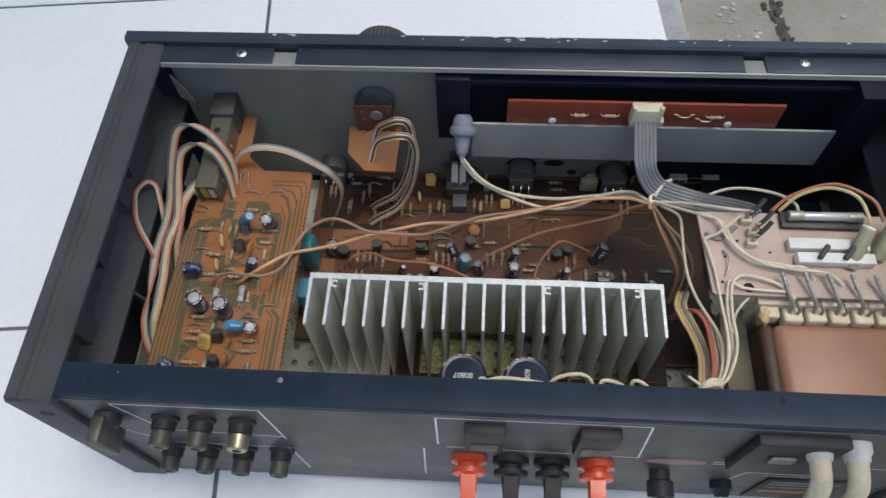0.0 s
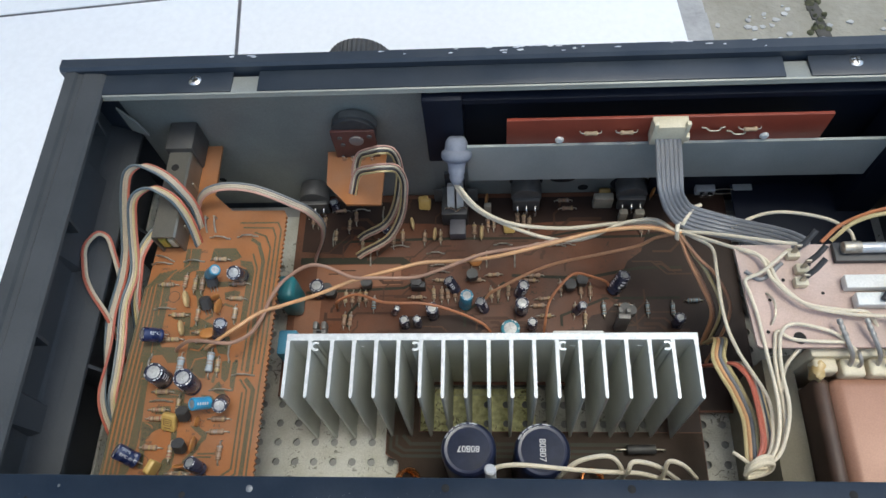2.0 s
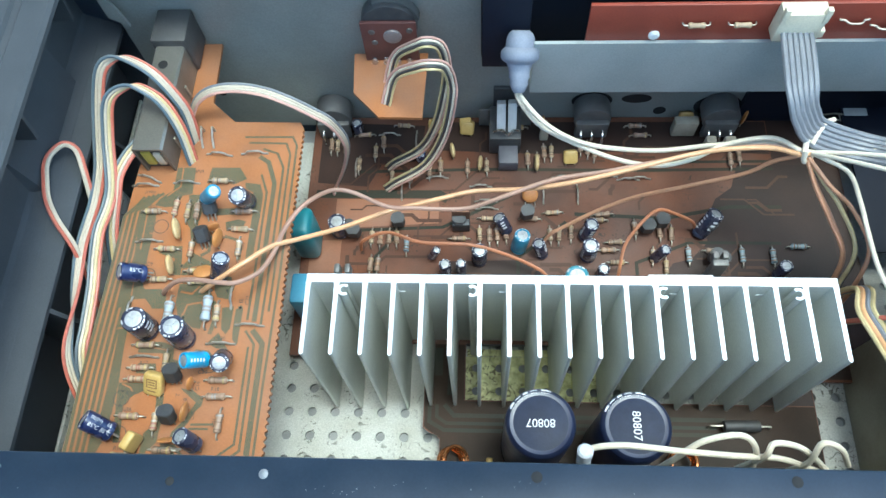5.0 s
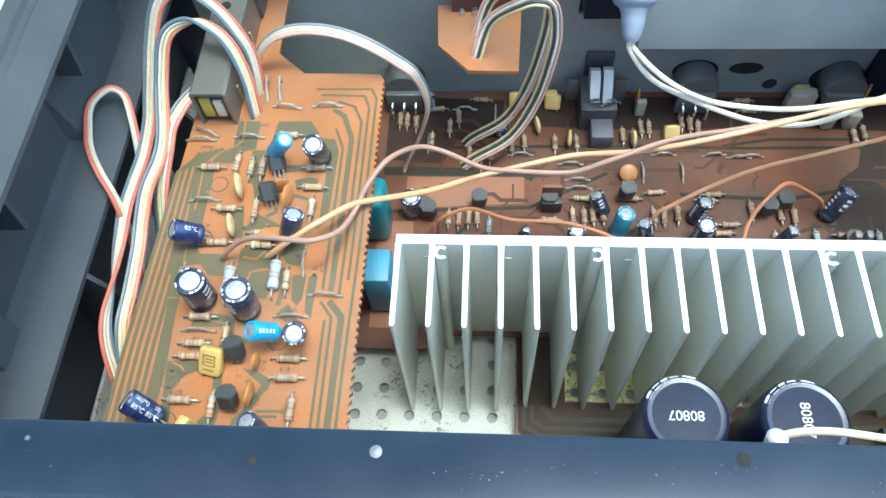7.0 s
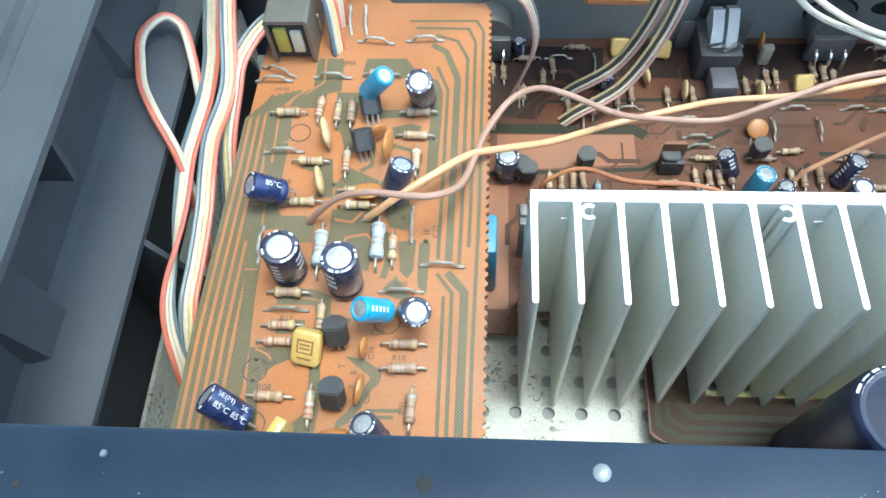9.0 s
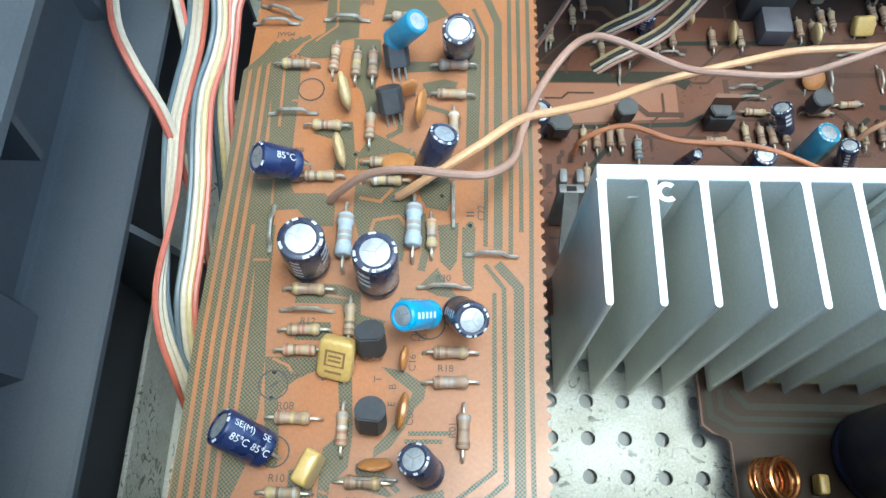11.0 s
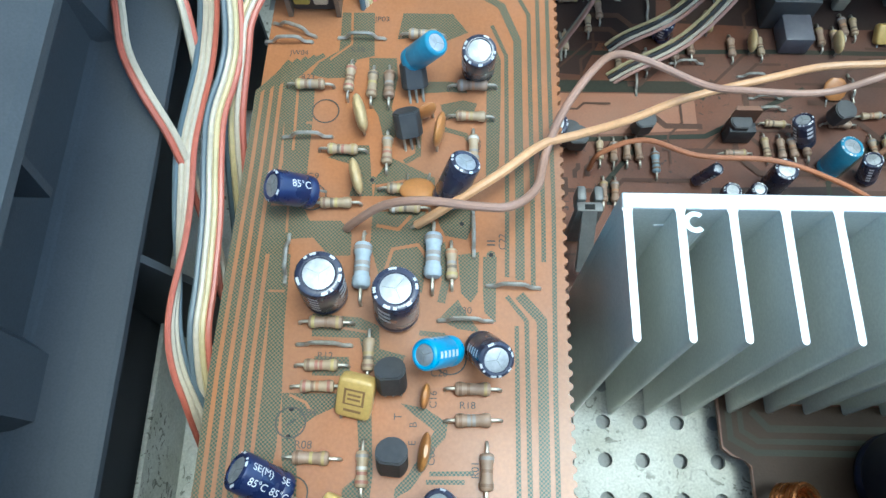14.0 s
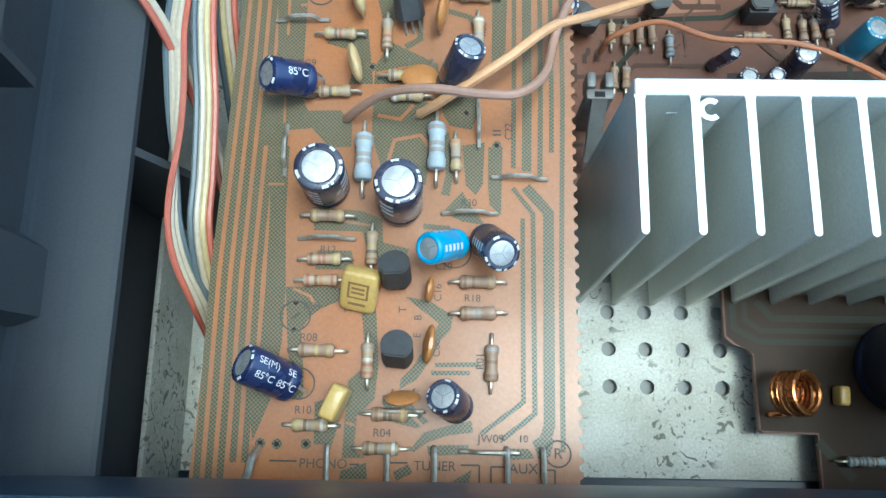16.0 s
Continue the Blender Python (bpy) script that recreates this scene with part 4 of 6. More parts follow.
for word, x, y, sz, turn in (("PHONO", -137.6, 110.0, 1.7, 0), ("TUNER", -118.3, 109.9, 1.7, 0), ("AUX", -103.0, 109.7, 1.8, 0), ("R", -97.0, 112.3, 1.9, 0), ("R08", -141.3, 131.7, 1.5, 0), ("R02", -126.2, 121.0, 1.5, 0), ("R04", -127.6, 115.3, 1.5, 0), ("JW09", -108.6, 114.6, 1.5, 0), ("C22", -105.3, 171.3, 1.5, 90), ("C20", -117.3, 145.0, 1.4, 0), ("C16", -118.2, 140.2, 1.4, 90), ("C06", -118.3, 130.2, 1.4, 90), ("R16", -130.0, 127.5, 1.4, 80), ("R03", -110.2, 192.5, 1.4, 90), ("R30", -112.8, 157.1, 1.4, 0), ("R18", -112.0, 139.2, 1.4, 0), ("C04", -141.0, 137.4, 1.4, 0), ("CC9", -144.6, 185.0, 1.5, 0), ("T", -124.5, 137.0, 1.5, 90), ("B", -121.7, 135.6, 1.4, 90),):
    lettering(pre, word, x, y, 89.2, sz, turn)
for word, x, y, sz, turn in (("E", -121.8, 132.4, 1.4, 90), ("R12", -138.6, 147.9, 1.4, 0), ("R10", -141.6, 119.0, 1.4, 0), ("JP03", -131.6, 224.2, 1.4, 0), ("R28", -136.6, 216.0, 1.4, 0), ("JW04", -149.4, 215.0, 1.3, 0), ("R23", -147.0, 208.8, 1.4, 0), ("R01", -110.5, 128.0, 1.4, 90), ("10", -103.0, 114.7, 1.3, 0),):
    lettering(pre, word, x, y, 89.2, sz, turn)
for x, y, r in ((-97, 112.3, 2.2), (-143.9, 135.6, 2.7), (-143.8, 180.4, 2.9), (-142.5, 200.4, 2.8), (-115.3, 147.8, 3.0), (-142.5, 123.6, 2.7)):
    bm = B()
    strip(bm, [(x + r * math.cos(a), y + r * math.sin(a)) for a in (2 * math.pi * k / 24 for k in range(25))], 0.28, 89.19)
    part("printed_ring", bm, INK, pre, smooth=False)
for a, b in (((-131.4, 110), (-133, 110)), ((-142.2, 110.4), (-147, 110.4)), ((-123, 110.4), (-126.4, 110.4)), ((-113.8, 110.2), (-110.6, 110.2)), ((-110.6, 110.2), (-110.6, 105)), ((-108.6, 110), (-105.6, 110)), ((-108.6, 110), (-108.6, 105)), ((-100.2, 109.6), (-97.6, 109.6)), ((-97.6, 109.6), (-97.6, 105)),
             ((-144.8, 135), (-143, 136.2)), ((-108.4, 171.4), (-106.8, 171.4)), ((-108.4, 170.6), (-106.8, 170.6))):
    part("printed_line", strip(B(), [a, b], 0.3, 89.19), INK, pre, smooth=False)
for x, y in ((-144.0, 138.0), (-144.1, 133.1), (-148.8, 113.3), (-145.9, 113.2), (-140.8, 113.3), (-107.6, 168.5), (-113.4, 175.0), (-131.8, 184.4), (-127.6, 164.6)):
    part("drill_hole", cyl(B(), (x, y, 88.6), (x, y, 89.1), 0.45, 10), HOLE, pre)
    part("solder_land", lathe(B(), (x, y, 88.9), (x, y, 89.09), [(0, 0.95), (1, 0.9)], 12), TRACK, pre)

# ---- parts on the pre-amplifier board ----
ZB = 89.0
for x, y, turn, body, bands in ((-138.1, 190.7, 0, "tan", "ykrd"), (-138.6, 178.6, 0, "tan", "nky-"), (-138.7, 154.0, 0, "brown", "y-nd"), (-139.0, 145.9, 0, "tan", "nrry"), (-139.4, 142.0, 0, "tan", "rnor"),
                                (-139.5, 129.4, 0, "brown", "n-yd"), (-140.0, 116.5, 0, "tan", "ykew"), (-127.6, 112.8, 0, "tan", "nnew"), (-126.2, 118.5, 0, "brown", "nkky"), (-128.9, 190.6, 90, "tan", "nroe"),
                                (-111.2, 191.2, 90, "tan", "ee-w"), (-130.4, 148.0, 90, "tan", "nkd-"), (-130.4, 127.7, 90, "tan", "rrwe"), (-108.6, 127.6, 90, "brown", "n-ne"), (-115.3, 166.0, 92, "tan", "ykeo"),
                                (-111.1, 142.0, 0, "brown", "nn-d"), (-111.0, 136.4, 0, "brown", "nee-"), (-125.4, 182.0, 0, "tan", "kye-"), (-124.8, 177.8, 0, "tan", "wykd"), (-146.1, 206.2, 0, "tan", "ynen"), (-137.7, 207.8, 88, "tan", "rnnr"),
                                (-132.8, 206.4, 90, "tan", "n-yk"), (-129.2, 206.3, 90, "brown", "nken"), (-111.5, 206.4, 0, "brown", "eno-"), (-111.8, 198.9, 0, "tan", "nod-"), (-122.4, 219.4, 0, "tan", "eke-")):
    resistor(pre, x, y, ZB, turn + random.uniform(-1.5, 1.5), body, bands)
resistor(pre, -132.5, 165.2, ZB, 90, "grey", "-eee")
resistor(pre, -118.9, 167.5, ZB, 90, "grey", "-eee")
for x, y, turn in ((-145.8, 194.0, 0), (-147.5, 166.9, 90), (-103.4, 161.9, 0), (-112.6, 155.0, 0), (-111.1, 173.0, 90), (-108.9, 112.4, 0), (-138.9, 149.9, 0), (-151.9, 217.7, 0), (-135.9, 218.9, 0), (-111.1, 232.2, 4), (-125.0, 231.6, -4), (-150.9, 220.9, -20), (-125.5, 119.0, 0)):
    jumper(pre, x, y, ZB, turn + random.uniform(-2, 2))
capacitor(pre, (-139.3, 159.8, 89.6), (-138.4, 159.2, 103.6), 4.3, SLEEVE, "navy electrolytic capacitor with bare metal top", 200)
capacitor(pre, (-125.5, 156.4, 89.6), (-124.9, 156.8, 103.6), 4.2, SLEEVE, "", 30)
capacitor(pre, (-114.8, 148.2, 94.2), (-119.8, 145.7, 101.2), 2.8, SLEEVECYAN, "sky blue electrolytic capacitor leaning over", 60, rim=False)
capacitor(pre, (-109.8, 149.4, 92.0), (-107.4, 144.9, 101.8), 3.25, SLEEVE, "", 140)
m = capacitor(pre, (-116.6, 179.4, 91.0), (-112.9, 182.6, 101.4), 3.1, SLEEVE, "black electrolytic capacitor leaning over", 0, bars=False)
wrap_text(m, "H7923", 3.1, 1.7, 250, 5.6)
m = capacitor(pre, (-143.2, 179.9, 92.2), (-149.8, 178.4, 98.4), 3.3, SLEEVEBLUE, "blue electrolytic capacitor leaning over on bent leads", 90, bars=False)
wrap_text(m, "85°C", 3.3, 1.5, 90, 4.4)
wrap_text(m, "85°C", 3.3, 1.5, -10, 4.4)
m = capacitor(pre, (-143.2, 123.4, 92.2), (-150.2, 126.7, 98.8), 3.4, SLEEVEBLUE, "blue electrolytic capacitor leaning over on bent leads", 90, bars=False)
for word, ang, zc in (("SE(M)", 34, 6.9), ("SE", 34, 2.3), ("85°C", -8, 6.9), ("85°C", -8, 2.6)):
    wrap_text(m, word, 3.4, 1.3, ang, zc)
capacitor(pre, (-114.4, 119.9, 92.2), (-117.0, 121.7, 100.4), 2.95, SLEEVE, "", 250)
capacitor(pre, (-110.3, 210.4, 90.4), (-110.5, 207.0, 102.0), 3.5, SLEEVE, "", 120)
capacitor(pre, (-124.6, 209.4, 94.6), (-118.9, 208.2, 102.8), 2.75, SLEEVEMIST, "teal blue electrolytic capacitor leaning over", 30, bars=False, rim=False)
for x, y, turn, tilt in ((-125.6, 140.9, 4, -24), (-125.1, 127.4, -4, -20), (-123.2, 203.2, 10, -46), (-123.8, 191.8, 14, -42)):
    transistor(pre, x, y, ZB, turn, tilt, 1.12)
k = dipped(pre, FILM, -132.8, 136.4, ZB, -12, -48, label="glossy yellow film capacitor")
bm = B()
for x0, x1, z0, z1 in ((-1.9, 1.9, 6.9, 7.3), (-1.9, -1.5, 4.2, 6.9), (1.5, 1.9, 4.2, 6.9), (-1.2, 1.2, 5.9, 6.3), (-1.2, 1.2, 5.0, 5.4), (-1.9, 1.9, 4.0, 4.3), (-1.6, 1.6, 2.6, 3.1)):
    box(bm, x0, x1, -1.64, -1.5, z0, z1)
child("printed_bars", mesh_of("film_print", bm, mat("brown_print", (0.24, 0.13, 0.05), (0.2, 0.11, 0.04), 0.6), False), k)
dipped(pre, FILM, -135.2, 120.4, ZB, 65, 0, size=0.95)
dipped(pre, DIP, -134.6, 197.6, ZB, 105, 0, label="cream dipped capacitor", size=1.1)
dipped(pre, DIP, -134.6, 183.4, ZB, 105, 0)
dipped(pre, DISC, -122.4, 185.8, ZB, 0, 62, "ceramic_capacitor", "orange ceramic disc capacitor")
dipped(pre, DISC, -118.2, 193.6, ZB, 78, 0, "ceramic_capacitor")
dipped(pre, DISCS, -119.6, 140.2, ZB, 82, 0, "ceramic_capacitor")
dipped(pre, DISC, -120.2, 130.6, ZB, 82, 8, "ceramic_capacitor", size=0.95)
dipped(pre, DISC, -124.0, 122.8, ZB, 3, 20, "ceramic_capacitor", size=0.85)
dipped(pre, DISCS, -121.0, 198.6, ZB, 30, 0, "ceramic_capacitor")
# solder posts near the rear edge and by the switch
for x in (-136.9, -126.5, -118.4, -105.9, -99.7):
    part("solder_post", tube(B(), [(x, 113.0, 88.8), (x, 112.8, 90.4), (x + 0.1, 110, 90.6), (x + 0.1, 104.6, 90.6)], 0.5, 7, 3), TIN, pre)
for x in (-133.0, -128.6):
    part("solder_post", tube(B(), [(x, 243, 88.6), (x, 242.4, 92.6), (x + 0.6, 240.6, 93.4), (x + 0.3, 238, 91), (x + 0.8, 234.8, 89)], 0.45, 7, 4), TIN, pre)
part("solder_tag", tube(B(), [(-149, 112.6, 89), (-149.4, 110.6, 92), (-150, 107.6, 92.6), (-154, 106.2, 90)], 0.7, 7, 4), TIN, pre)
part("solder_tag", box(B(), -150.4, -147.2, 106, 107.2, 89, 93.4, 0.2), TIN, pre)

# ---- parts on the main board ----
for x, y, turn in ((-94.8, 272.2, 90), (-91.9, 271.6, 90), (-73.3, 268.4, 90), (-80.7, 261.4, 88), (-55.9, 254.5, 90), (-64.6, 254.5, 90), (-41.9, 260.4, 92), (-0.8, 264.3, 90), (3.5, 263.4, 90), (7.0, 268.3, 90), (10.4, 268.3, 90), (24.0, 271.3, 90), (27.5, 270.1, 90), (30.6, 268.2, 88), (-60.3, 283.2, 0), (-19.3, 232.8, 0), (-0.1, 232.9, 0), (9.9, 236.0, 8), (-32.4, 222.6, 0), (-23.1, 224.8, 90), (-18.7, 224.3, 90), (-15.3, 224.8, 90), (-11.4, 225.4, 90), (8.5, 224.9, 90), (12.4, 224.9, 90), (17.8, 226.0, 90),):
    resistor(main, x, y, 31, turn + random.uniform(-4, 4), random.choice(("tan", "brown", "brown")), random.choice(("nk-d", "-noe", "-kn-", "n--d")))
for x, y, turn in ((-72.1, 223.0, 90), (-68.1, 222.5, 90), (-64.2, 223.0, 90), (-60.8, 223.1, 90), (-71.8, 209.6, 90), (-68.5, 209.6, 90), (34.0, 217.4, 5), (37.2, 221.4, 0), (37.5, 211.6, 0), (46.3, 228.2, 90), (57.0, 226.9, 90), (62.2, 225.6, 90), (93.0, 264.2, 90), (97.2, 266.3, 90), (53.2, 214.8, 85), (58.5, 209.6, 90), (79.6, 217.5, 0), (142.6, 290.4, 0), (-5.4, 282.1, 0), (-79.1, 277.8, 0), (-69.7, 273.7, 90), (-47.0, 258.3, 90), (50.8, 282.8, 0), (52.8, 277.5, 0), (29.7, 232.4, 0), (32.4, 235.2, 0),):
    resistor(main, x, y, 31, turn + random.uniform(-4, 4), random.choice(("tan", "brown", "brown")), random.choice(("nk-d", "-noe", "-kn-", "n--d")))
for x, y, turn in ((-87.9, 270.6, 90), (-29.1, 259.8, 90), (-20.1, 260.4, 90),):
    resistor(main, x, y, 31, turn + random.uniform(-4, 4), random.choice(("tan", "brown", "brown")), random.choice(("nk-d", "-noe", "-kn-", "n--d")))
for x, y, turn in ((-56.0, 219.3, 90), (68.7, 215.4, 90), (91.8, 215.5, 90), (105.1, 215.0, 90), (116.6, 219.8, 0)):
    resistor(main, x, y, 31, turn, "blue", "nken")
for x, y, turn in ((-59.6, 248.0, 90), (6.1, 246.2, 90), (21.8, 246.2, 90), (-20.4, 242.2, 0), (-19.9, 238.2, 0), (-82.1, 260.5, 90), (-43.2, 254.5, 0), (-22.8, 250.0, 0), (50.6, 254.4, 0), (15.4, 255.0, 0), (-54.0, 275.9, 90), (35.6, 255.0, 5), (45.5, 253.8, 0), (-67.3, 278.5, 0)):
    jumper(main, x, y, 31, turn)
capacitor(main, (-86.6, 226.0, 31.6), (-86.6, 226.0, 43.0), 4.0, SLEEVE, "", 318)
capacitor(main, (-82.3, 279.9, 31.6), (-82.3, 279.9, 40.0), 2.5, SLEEVE, "", 130)
capacitor(main, (-50.4, 264.5, 31.6), (-51.4, 262.5, 41.0), 2.8, SLEEVEBLUE, "", 183)
capacitor(main, (-10.8, 226.9, 31.6), (-14.8, 229.9, 40.0), 3.0, SLEEVE, "", 333)
capacitor(main, (-5.9, 218.3, 31.6), (-4.4, 219.3, 44.0), 3.5, SLEEVEMIST, "", 271)
capacitor(main, (4.9, 215.4, 31.6), (2.4, 216.9, 41.0), 2.8, SLEEVE, "", 14)
capacitor(main, (-23.1, 212.4, 31.6), (-23.1, 212.4, 43.0), 3.4, SLEEVE, "", 238)
capacitor(main, (-38.0, 206.6, 31.6), (-38.0, 206.6, 41.0), 2.6, SLEEVE, "", 127)
capacitor(main, (-31.0, 206.7, 31.6), (-31.0, 206.7, 42.0), 2.2, SLEEVE, "", 332)
capacitor(main, (24.7, 214.7, 31.6), (24.7, 214.7, 44.0), 3.6, SLEEVE, "", 26)
capacitor(main, (23.9, 224.4, 31.6), (25.9, 225.4, 43.0), 3.2, SLEEVE, "", 80)
capacitor(main, (74.3, 226.1, 31.6), (79.3, 230.1, 44.0), 3.6, SLEEVE, "", 57)
capacitor(main, (53.8, 213.9, 31.6), (56.8, 213.9, 42.0), 2.4, SLEEVE, "", 190)
capacitor(main, (29.9, 204.7, 31.6), (29.9, 204.7, 42.0), 2.6, SLEEVE, "", 240)
capacitor(main, (106.0, 206.7, 31.6), (106.0, 206.7, 42.0), 2.8, SLEEVE, "", 126)
capacitor(main, (-44.6, 213.8, 31.6), (-41.6, 212.8, 42.0), 1.8, SLEEVE, "", 194)
dipped(main, FILMBOX, -44.8, 279.3, 31, 0, -38, "film_capacitor", "", 1.15)
dipped(main, FILMBOX, -29.8, 278.3, 31, -6, -38, "film_capacitor", "", 1.15)
dipped(main, DIP, -36.3, 267.7, 31, 100, 0, "film_capacitor")
dipped(main, DIP, -23.2, 260.7, 31, 85, 0, "film_capacitor")
dipped(main, DIP, 3.3, 260.7, 31, 88, 0, "film_capacitor")
dipped(main, FILMBOX, 19.3, 262.1, 31, 4, -45, "film_capacitor", "", 1.1)
dipped(main, FILM, 74.1, 281.1, 31, 0, -40, "film_capacitor")
dipped(main, DISC, -0.1, 240.2, 31, 0, -55, "ceramic_capacitor")
dipped(main, FILMBOX, -30.4, 283.3, 31, 10, 0, "film_capacitor")
dipped(main, DISC, 6.3, 282.3, 31, 80, 0, "ceramic_capacitor")
dipped(main, DISC, 101.2, 285.1, 31, 60, 0, "ceramic_capacitor")
transistor(main, -79.6, 224.7, 31, 0, 6, 1.25)
transistor(main, -60.1, 230.2, 31, 10, 6, 1.25)
transistor(main, -32.4, 230.3, 31, 0, 6, 1.25)
transistor(main, 77.7, 228.3, 31, 35, 6, 1.25)
transistor(main, -2.0, 234.3, 31, 15, 6, 1.25)
transistor(main, 51.1, 227.7, 31, 0, 6, 1.25)
transistor(main, -82.6, 225.7, 31, 90, 6, 1.25)
transistor(main, 57.5, 230.5, 31, 0, 6, 1.25)
transistor(main, 79.0, 213.6, 31, 0, 6, 1.25)
transistor(main, 81.1, 212.3, 31, 20, 6, 1.25)
# transistor clip between the boards, film blocks and coil
clip_grey = mat("grey_clip_metal", (0.22, 0.215, 0.20), (0.17, 0.165, 0.155), 0.5, 0.3, scale=200, dust=0.2)
k = part("transistor_clip", box(B(), -83.4, -76.6, 194.4, 197.2, 31, 52.6, 0.6), clip_grey, main, "grey metal transistor clip")
for x in (-83.4, -79):
    part("clip_prong", box(B(), x, x + 2.4, 197, 201.2, 47, 53.8, 0.7), clip_grey, k)
part("clip_tongue", along_x(B(), [(182.6, 39), (184.4, 38), (194.6, 50.4), (194.4, 52.6)], -82, -78.2), clip_grey, k)
part("clip_slot", box(B(), -81.4, -78.8, 194.9, 196.3, 52.5, 52.75), HOLE, k)
b = part("film_block", box(B(), -99.5, -90, 182, 195, 31.2, 58, 1.2), mat("sky_blue_film_block", (0.10, 0.30, 0.42), (0.08, 0.25, 0.36), 0.4, scale=80, bump=0.05, dust=0.2), main, "blue block capacitor half under the raised board")
b = part("film_block", box(B(), -104.5, -94.2, 212, 226, 31.2, 58, 3.0, 3), mat("teal_film_block", (0.03, 0.22, 0.24), (0.03, 0.17, 0.19), 0.35, scale=80, bump=0.05, dust=0.2), main, "teal dipped block capacitor half under the raised board")
bm = B()
pts = []
c0, ax = Vector((-31.0, 124.5, 43.2)), Vector((-0.42, 0.0, -0.9)).normalized()
u, w = ring_frame(ax)
for k in range(12 * 5 + 1):
    a = 2 * math.pi * k / 12
    pts.append(c0 + ax * (k / 60 * 7.6) + (u * math.cos(a) + w * math.sin(a)) * 4.9)
tube(bm, pts + [Vector((-36, 119.4, 33)), Vector((-36, 119.2, 30))], 0.72, 8, 2)
part("coil", bm, COIL, main, "shiny copper wire coil")
dipped(main, FILMBOX, -18.6, 124.2, 31, 86, 0, "film_capacitor", "", 0.8)
for x in (-15.8, -12.6):
    resistor(main, x, 108.5, 33, 0, "blue", "kkkk")
# copper tracks showing through near the rear and middle
GREENMAIN = mat("dusty_green_track", (0.036, 0.038, 0.026), (0.046, 0.040, 0.026), 0.5, scale=60, bump=0.1)
GREENMAIN.node_tree.nodes["Principled BSDF"].inputs["Specular IOR Level"].default_value = 0.15
ORANGEMAIN = mat("orange_copper_area", (0.30, 0.115, 0.05), (0.23, 0.095, 0.046), 0.42, scale=40, bump=0.08, dust=0.18)


def main_area(material, *outline):
    bm = B()
    area(bm, outline, 31.06 if material is ORANGEMAIN else 31.1)
    part("track", bm, material, main, smooth=False)


main_area(ORANGEMAIN, (-90, 228), (-42, 231), (-42, 243.5), (-90, 243.5))
main_area(ORANGEMAIN, (-100, 176), (-86, 176), (-86, 222), (-100, 222))
OLIVE = mat("olive_brown_masked_area", (0.044, 0.024, 0.013), (0.027, 0.018, 0.011), 0.45, scale=45, bump=0.1)
OLIVE.node_tree.nodes["Principled BSDF"].inputs["Specular IOR Level"].default_value = 0.12
main_area(OLIVE, (-38.0, 115.4), (-23.6, 115.0), (-23.6, 101.4), (111.6, 101.4), (111.6, 149.6), (-28.9, 149.6), (-28.9, 173.6), (-45.1, 173.6), (-45.1, 139), (-43, 137.2), (-38.4, 134.4))
main_area(ORANGEMAIN, (-90, 262), (-60, 262), (-60, 274), (-90, 272))
for pts, w in ((((-100, 246), (-42, 246), (-38, 243)), 4.2), (((-43, 148), (-43, 141), (-37, 137.6), (70, 137.6)), 1.6), (((-40, 148), (-40, 143), (-36, 140.4), (72, 140.4)), 1.4), (((-37, 148), (-33, 143.6), (76, 143.6)), 1.8), (((-40, 160), (-40, 172)), 4), (((-35, 152), (-34, 172)), 2), (((-24, 113), (-16, 104)), 2.4), (((20, 236), (60, 234), (90, 240), (113, 240)), 1.8), (((-80, 258), (-20, 259.5), (50, 259), (112, 260)), 1.6), (((-95, 226.5), (-40, 229), (-8, 246)), 1.6), (((40, 260), (60, 263.5), (112, 264)), 1.4),):
    bm = strip(B(), pts, w, 31.14)
    part("track", bm, GREENMAIN, main, smooth=False)
for pts, w in ((((-6, 206), (-6, 214), (16, 232)), 1.5), (((46, 206), (46, 212), (70, 222), (110, 222)), 1.5), (((-70, 206), (-70, 214), (-60, 226)), 1.5),):
    bm = strip(B(), pts, w, 31.14)
    part("track", bm, GREENMAIN, main, smooth=False)
# darker brown areas of the main board, beside the wire tie and elsewhere
DARKBOARD = mat("dark_brown_board_area", (0.047, 0.024, 0.016), (0.026, 0.016, 0.012), 0.45, scale=30, bump=0.12, dust=0.02)
DARKBOARD.node_tree.nodes["Principled BSDF"].inputs["Specular IOR Level"].default_value = 0.25
main_area(DARKBOARD, (46, 182), (133, 190), (133, 262), (96, 262), (92, 250), (84, 244), (78, 232), (78, 222), (70, 214), (62, 212), (56, 204), (46, 200))
main_area(DARKBOARD, (90.4, 150), (111.6, 150), (111.6, 172.4), (90.4, 172.4))
main_area(DARKBOARD, (-100, 252), (-76, 250), (-70, 262), (-52, 264), (-50, 284), (-100, 286))
main_area(DARKBOARD, (-46, 270), (8, 268), (60, 270), (112, 268), (112, 286), (-46, 286))
main_area(DARKBOARD, (-42, 196), (-8, 194), (6, 206), (-2, 213), (-40, 212))
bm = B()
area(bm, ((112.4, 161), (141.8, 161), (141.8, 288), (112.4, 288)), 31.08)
part("track", bm, DARKBOARD, main, smooth=False)
FINETRACK = mat("thin_dark_track", (0.072, 0.036, 0.021), (0.085, 0.04, 0.023), 0.5, scale=80, bump=0.08, dust=0.02)
FINETRACK.node_tree.nodes["Principled BSDF"].inputs["Specular IOR Level"].default_value = 0.25
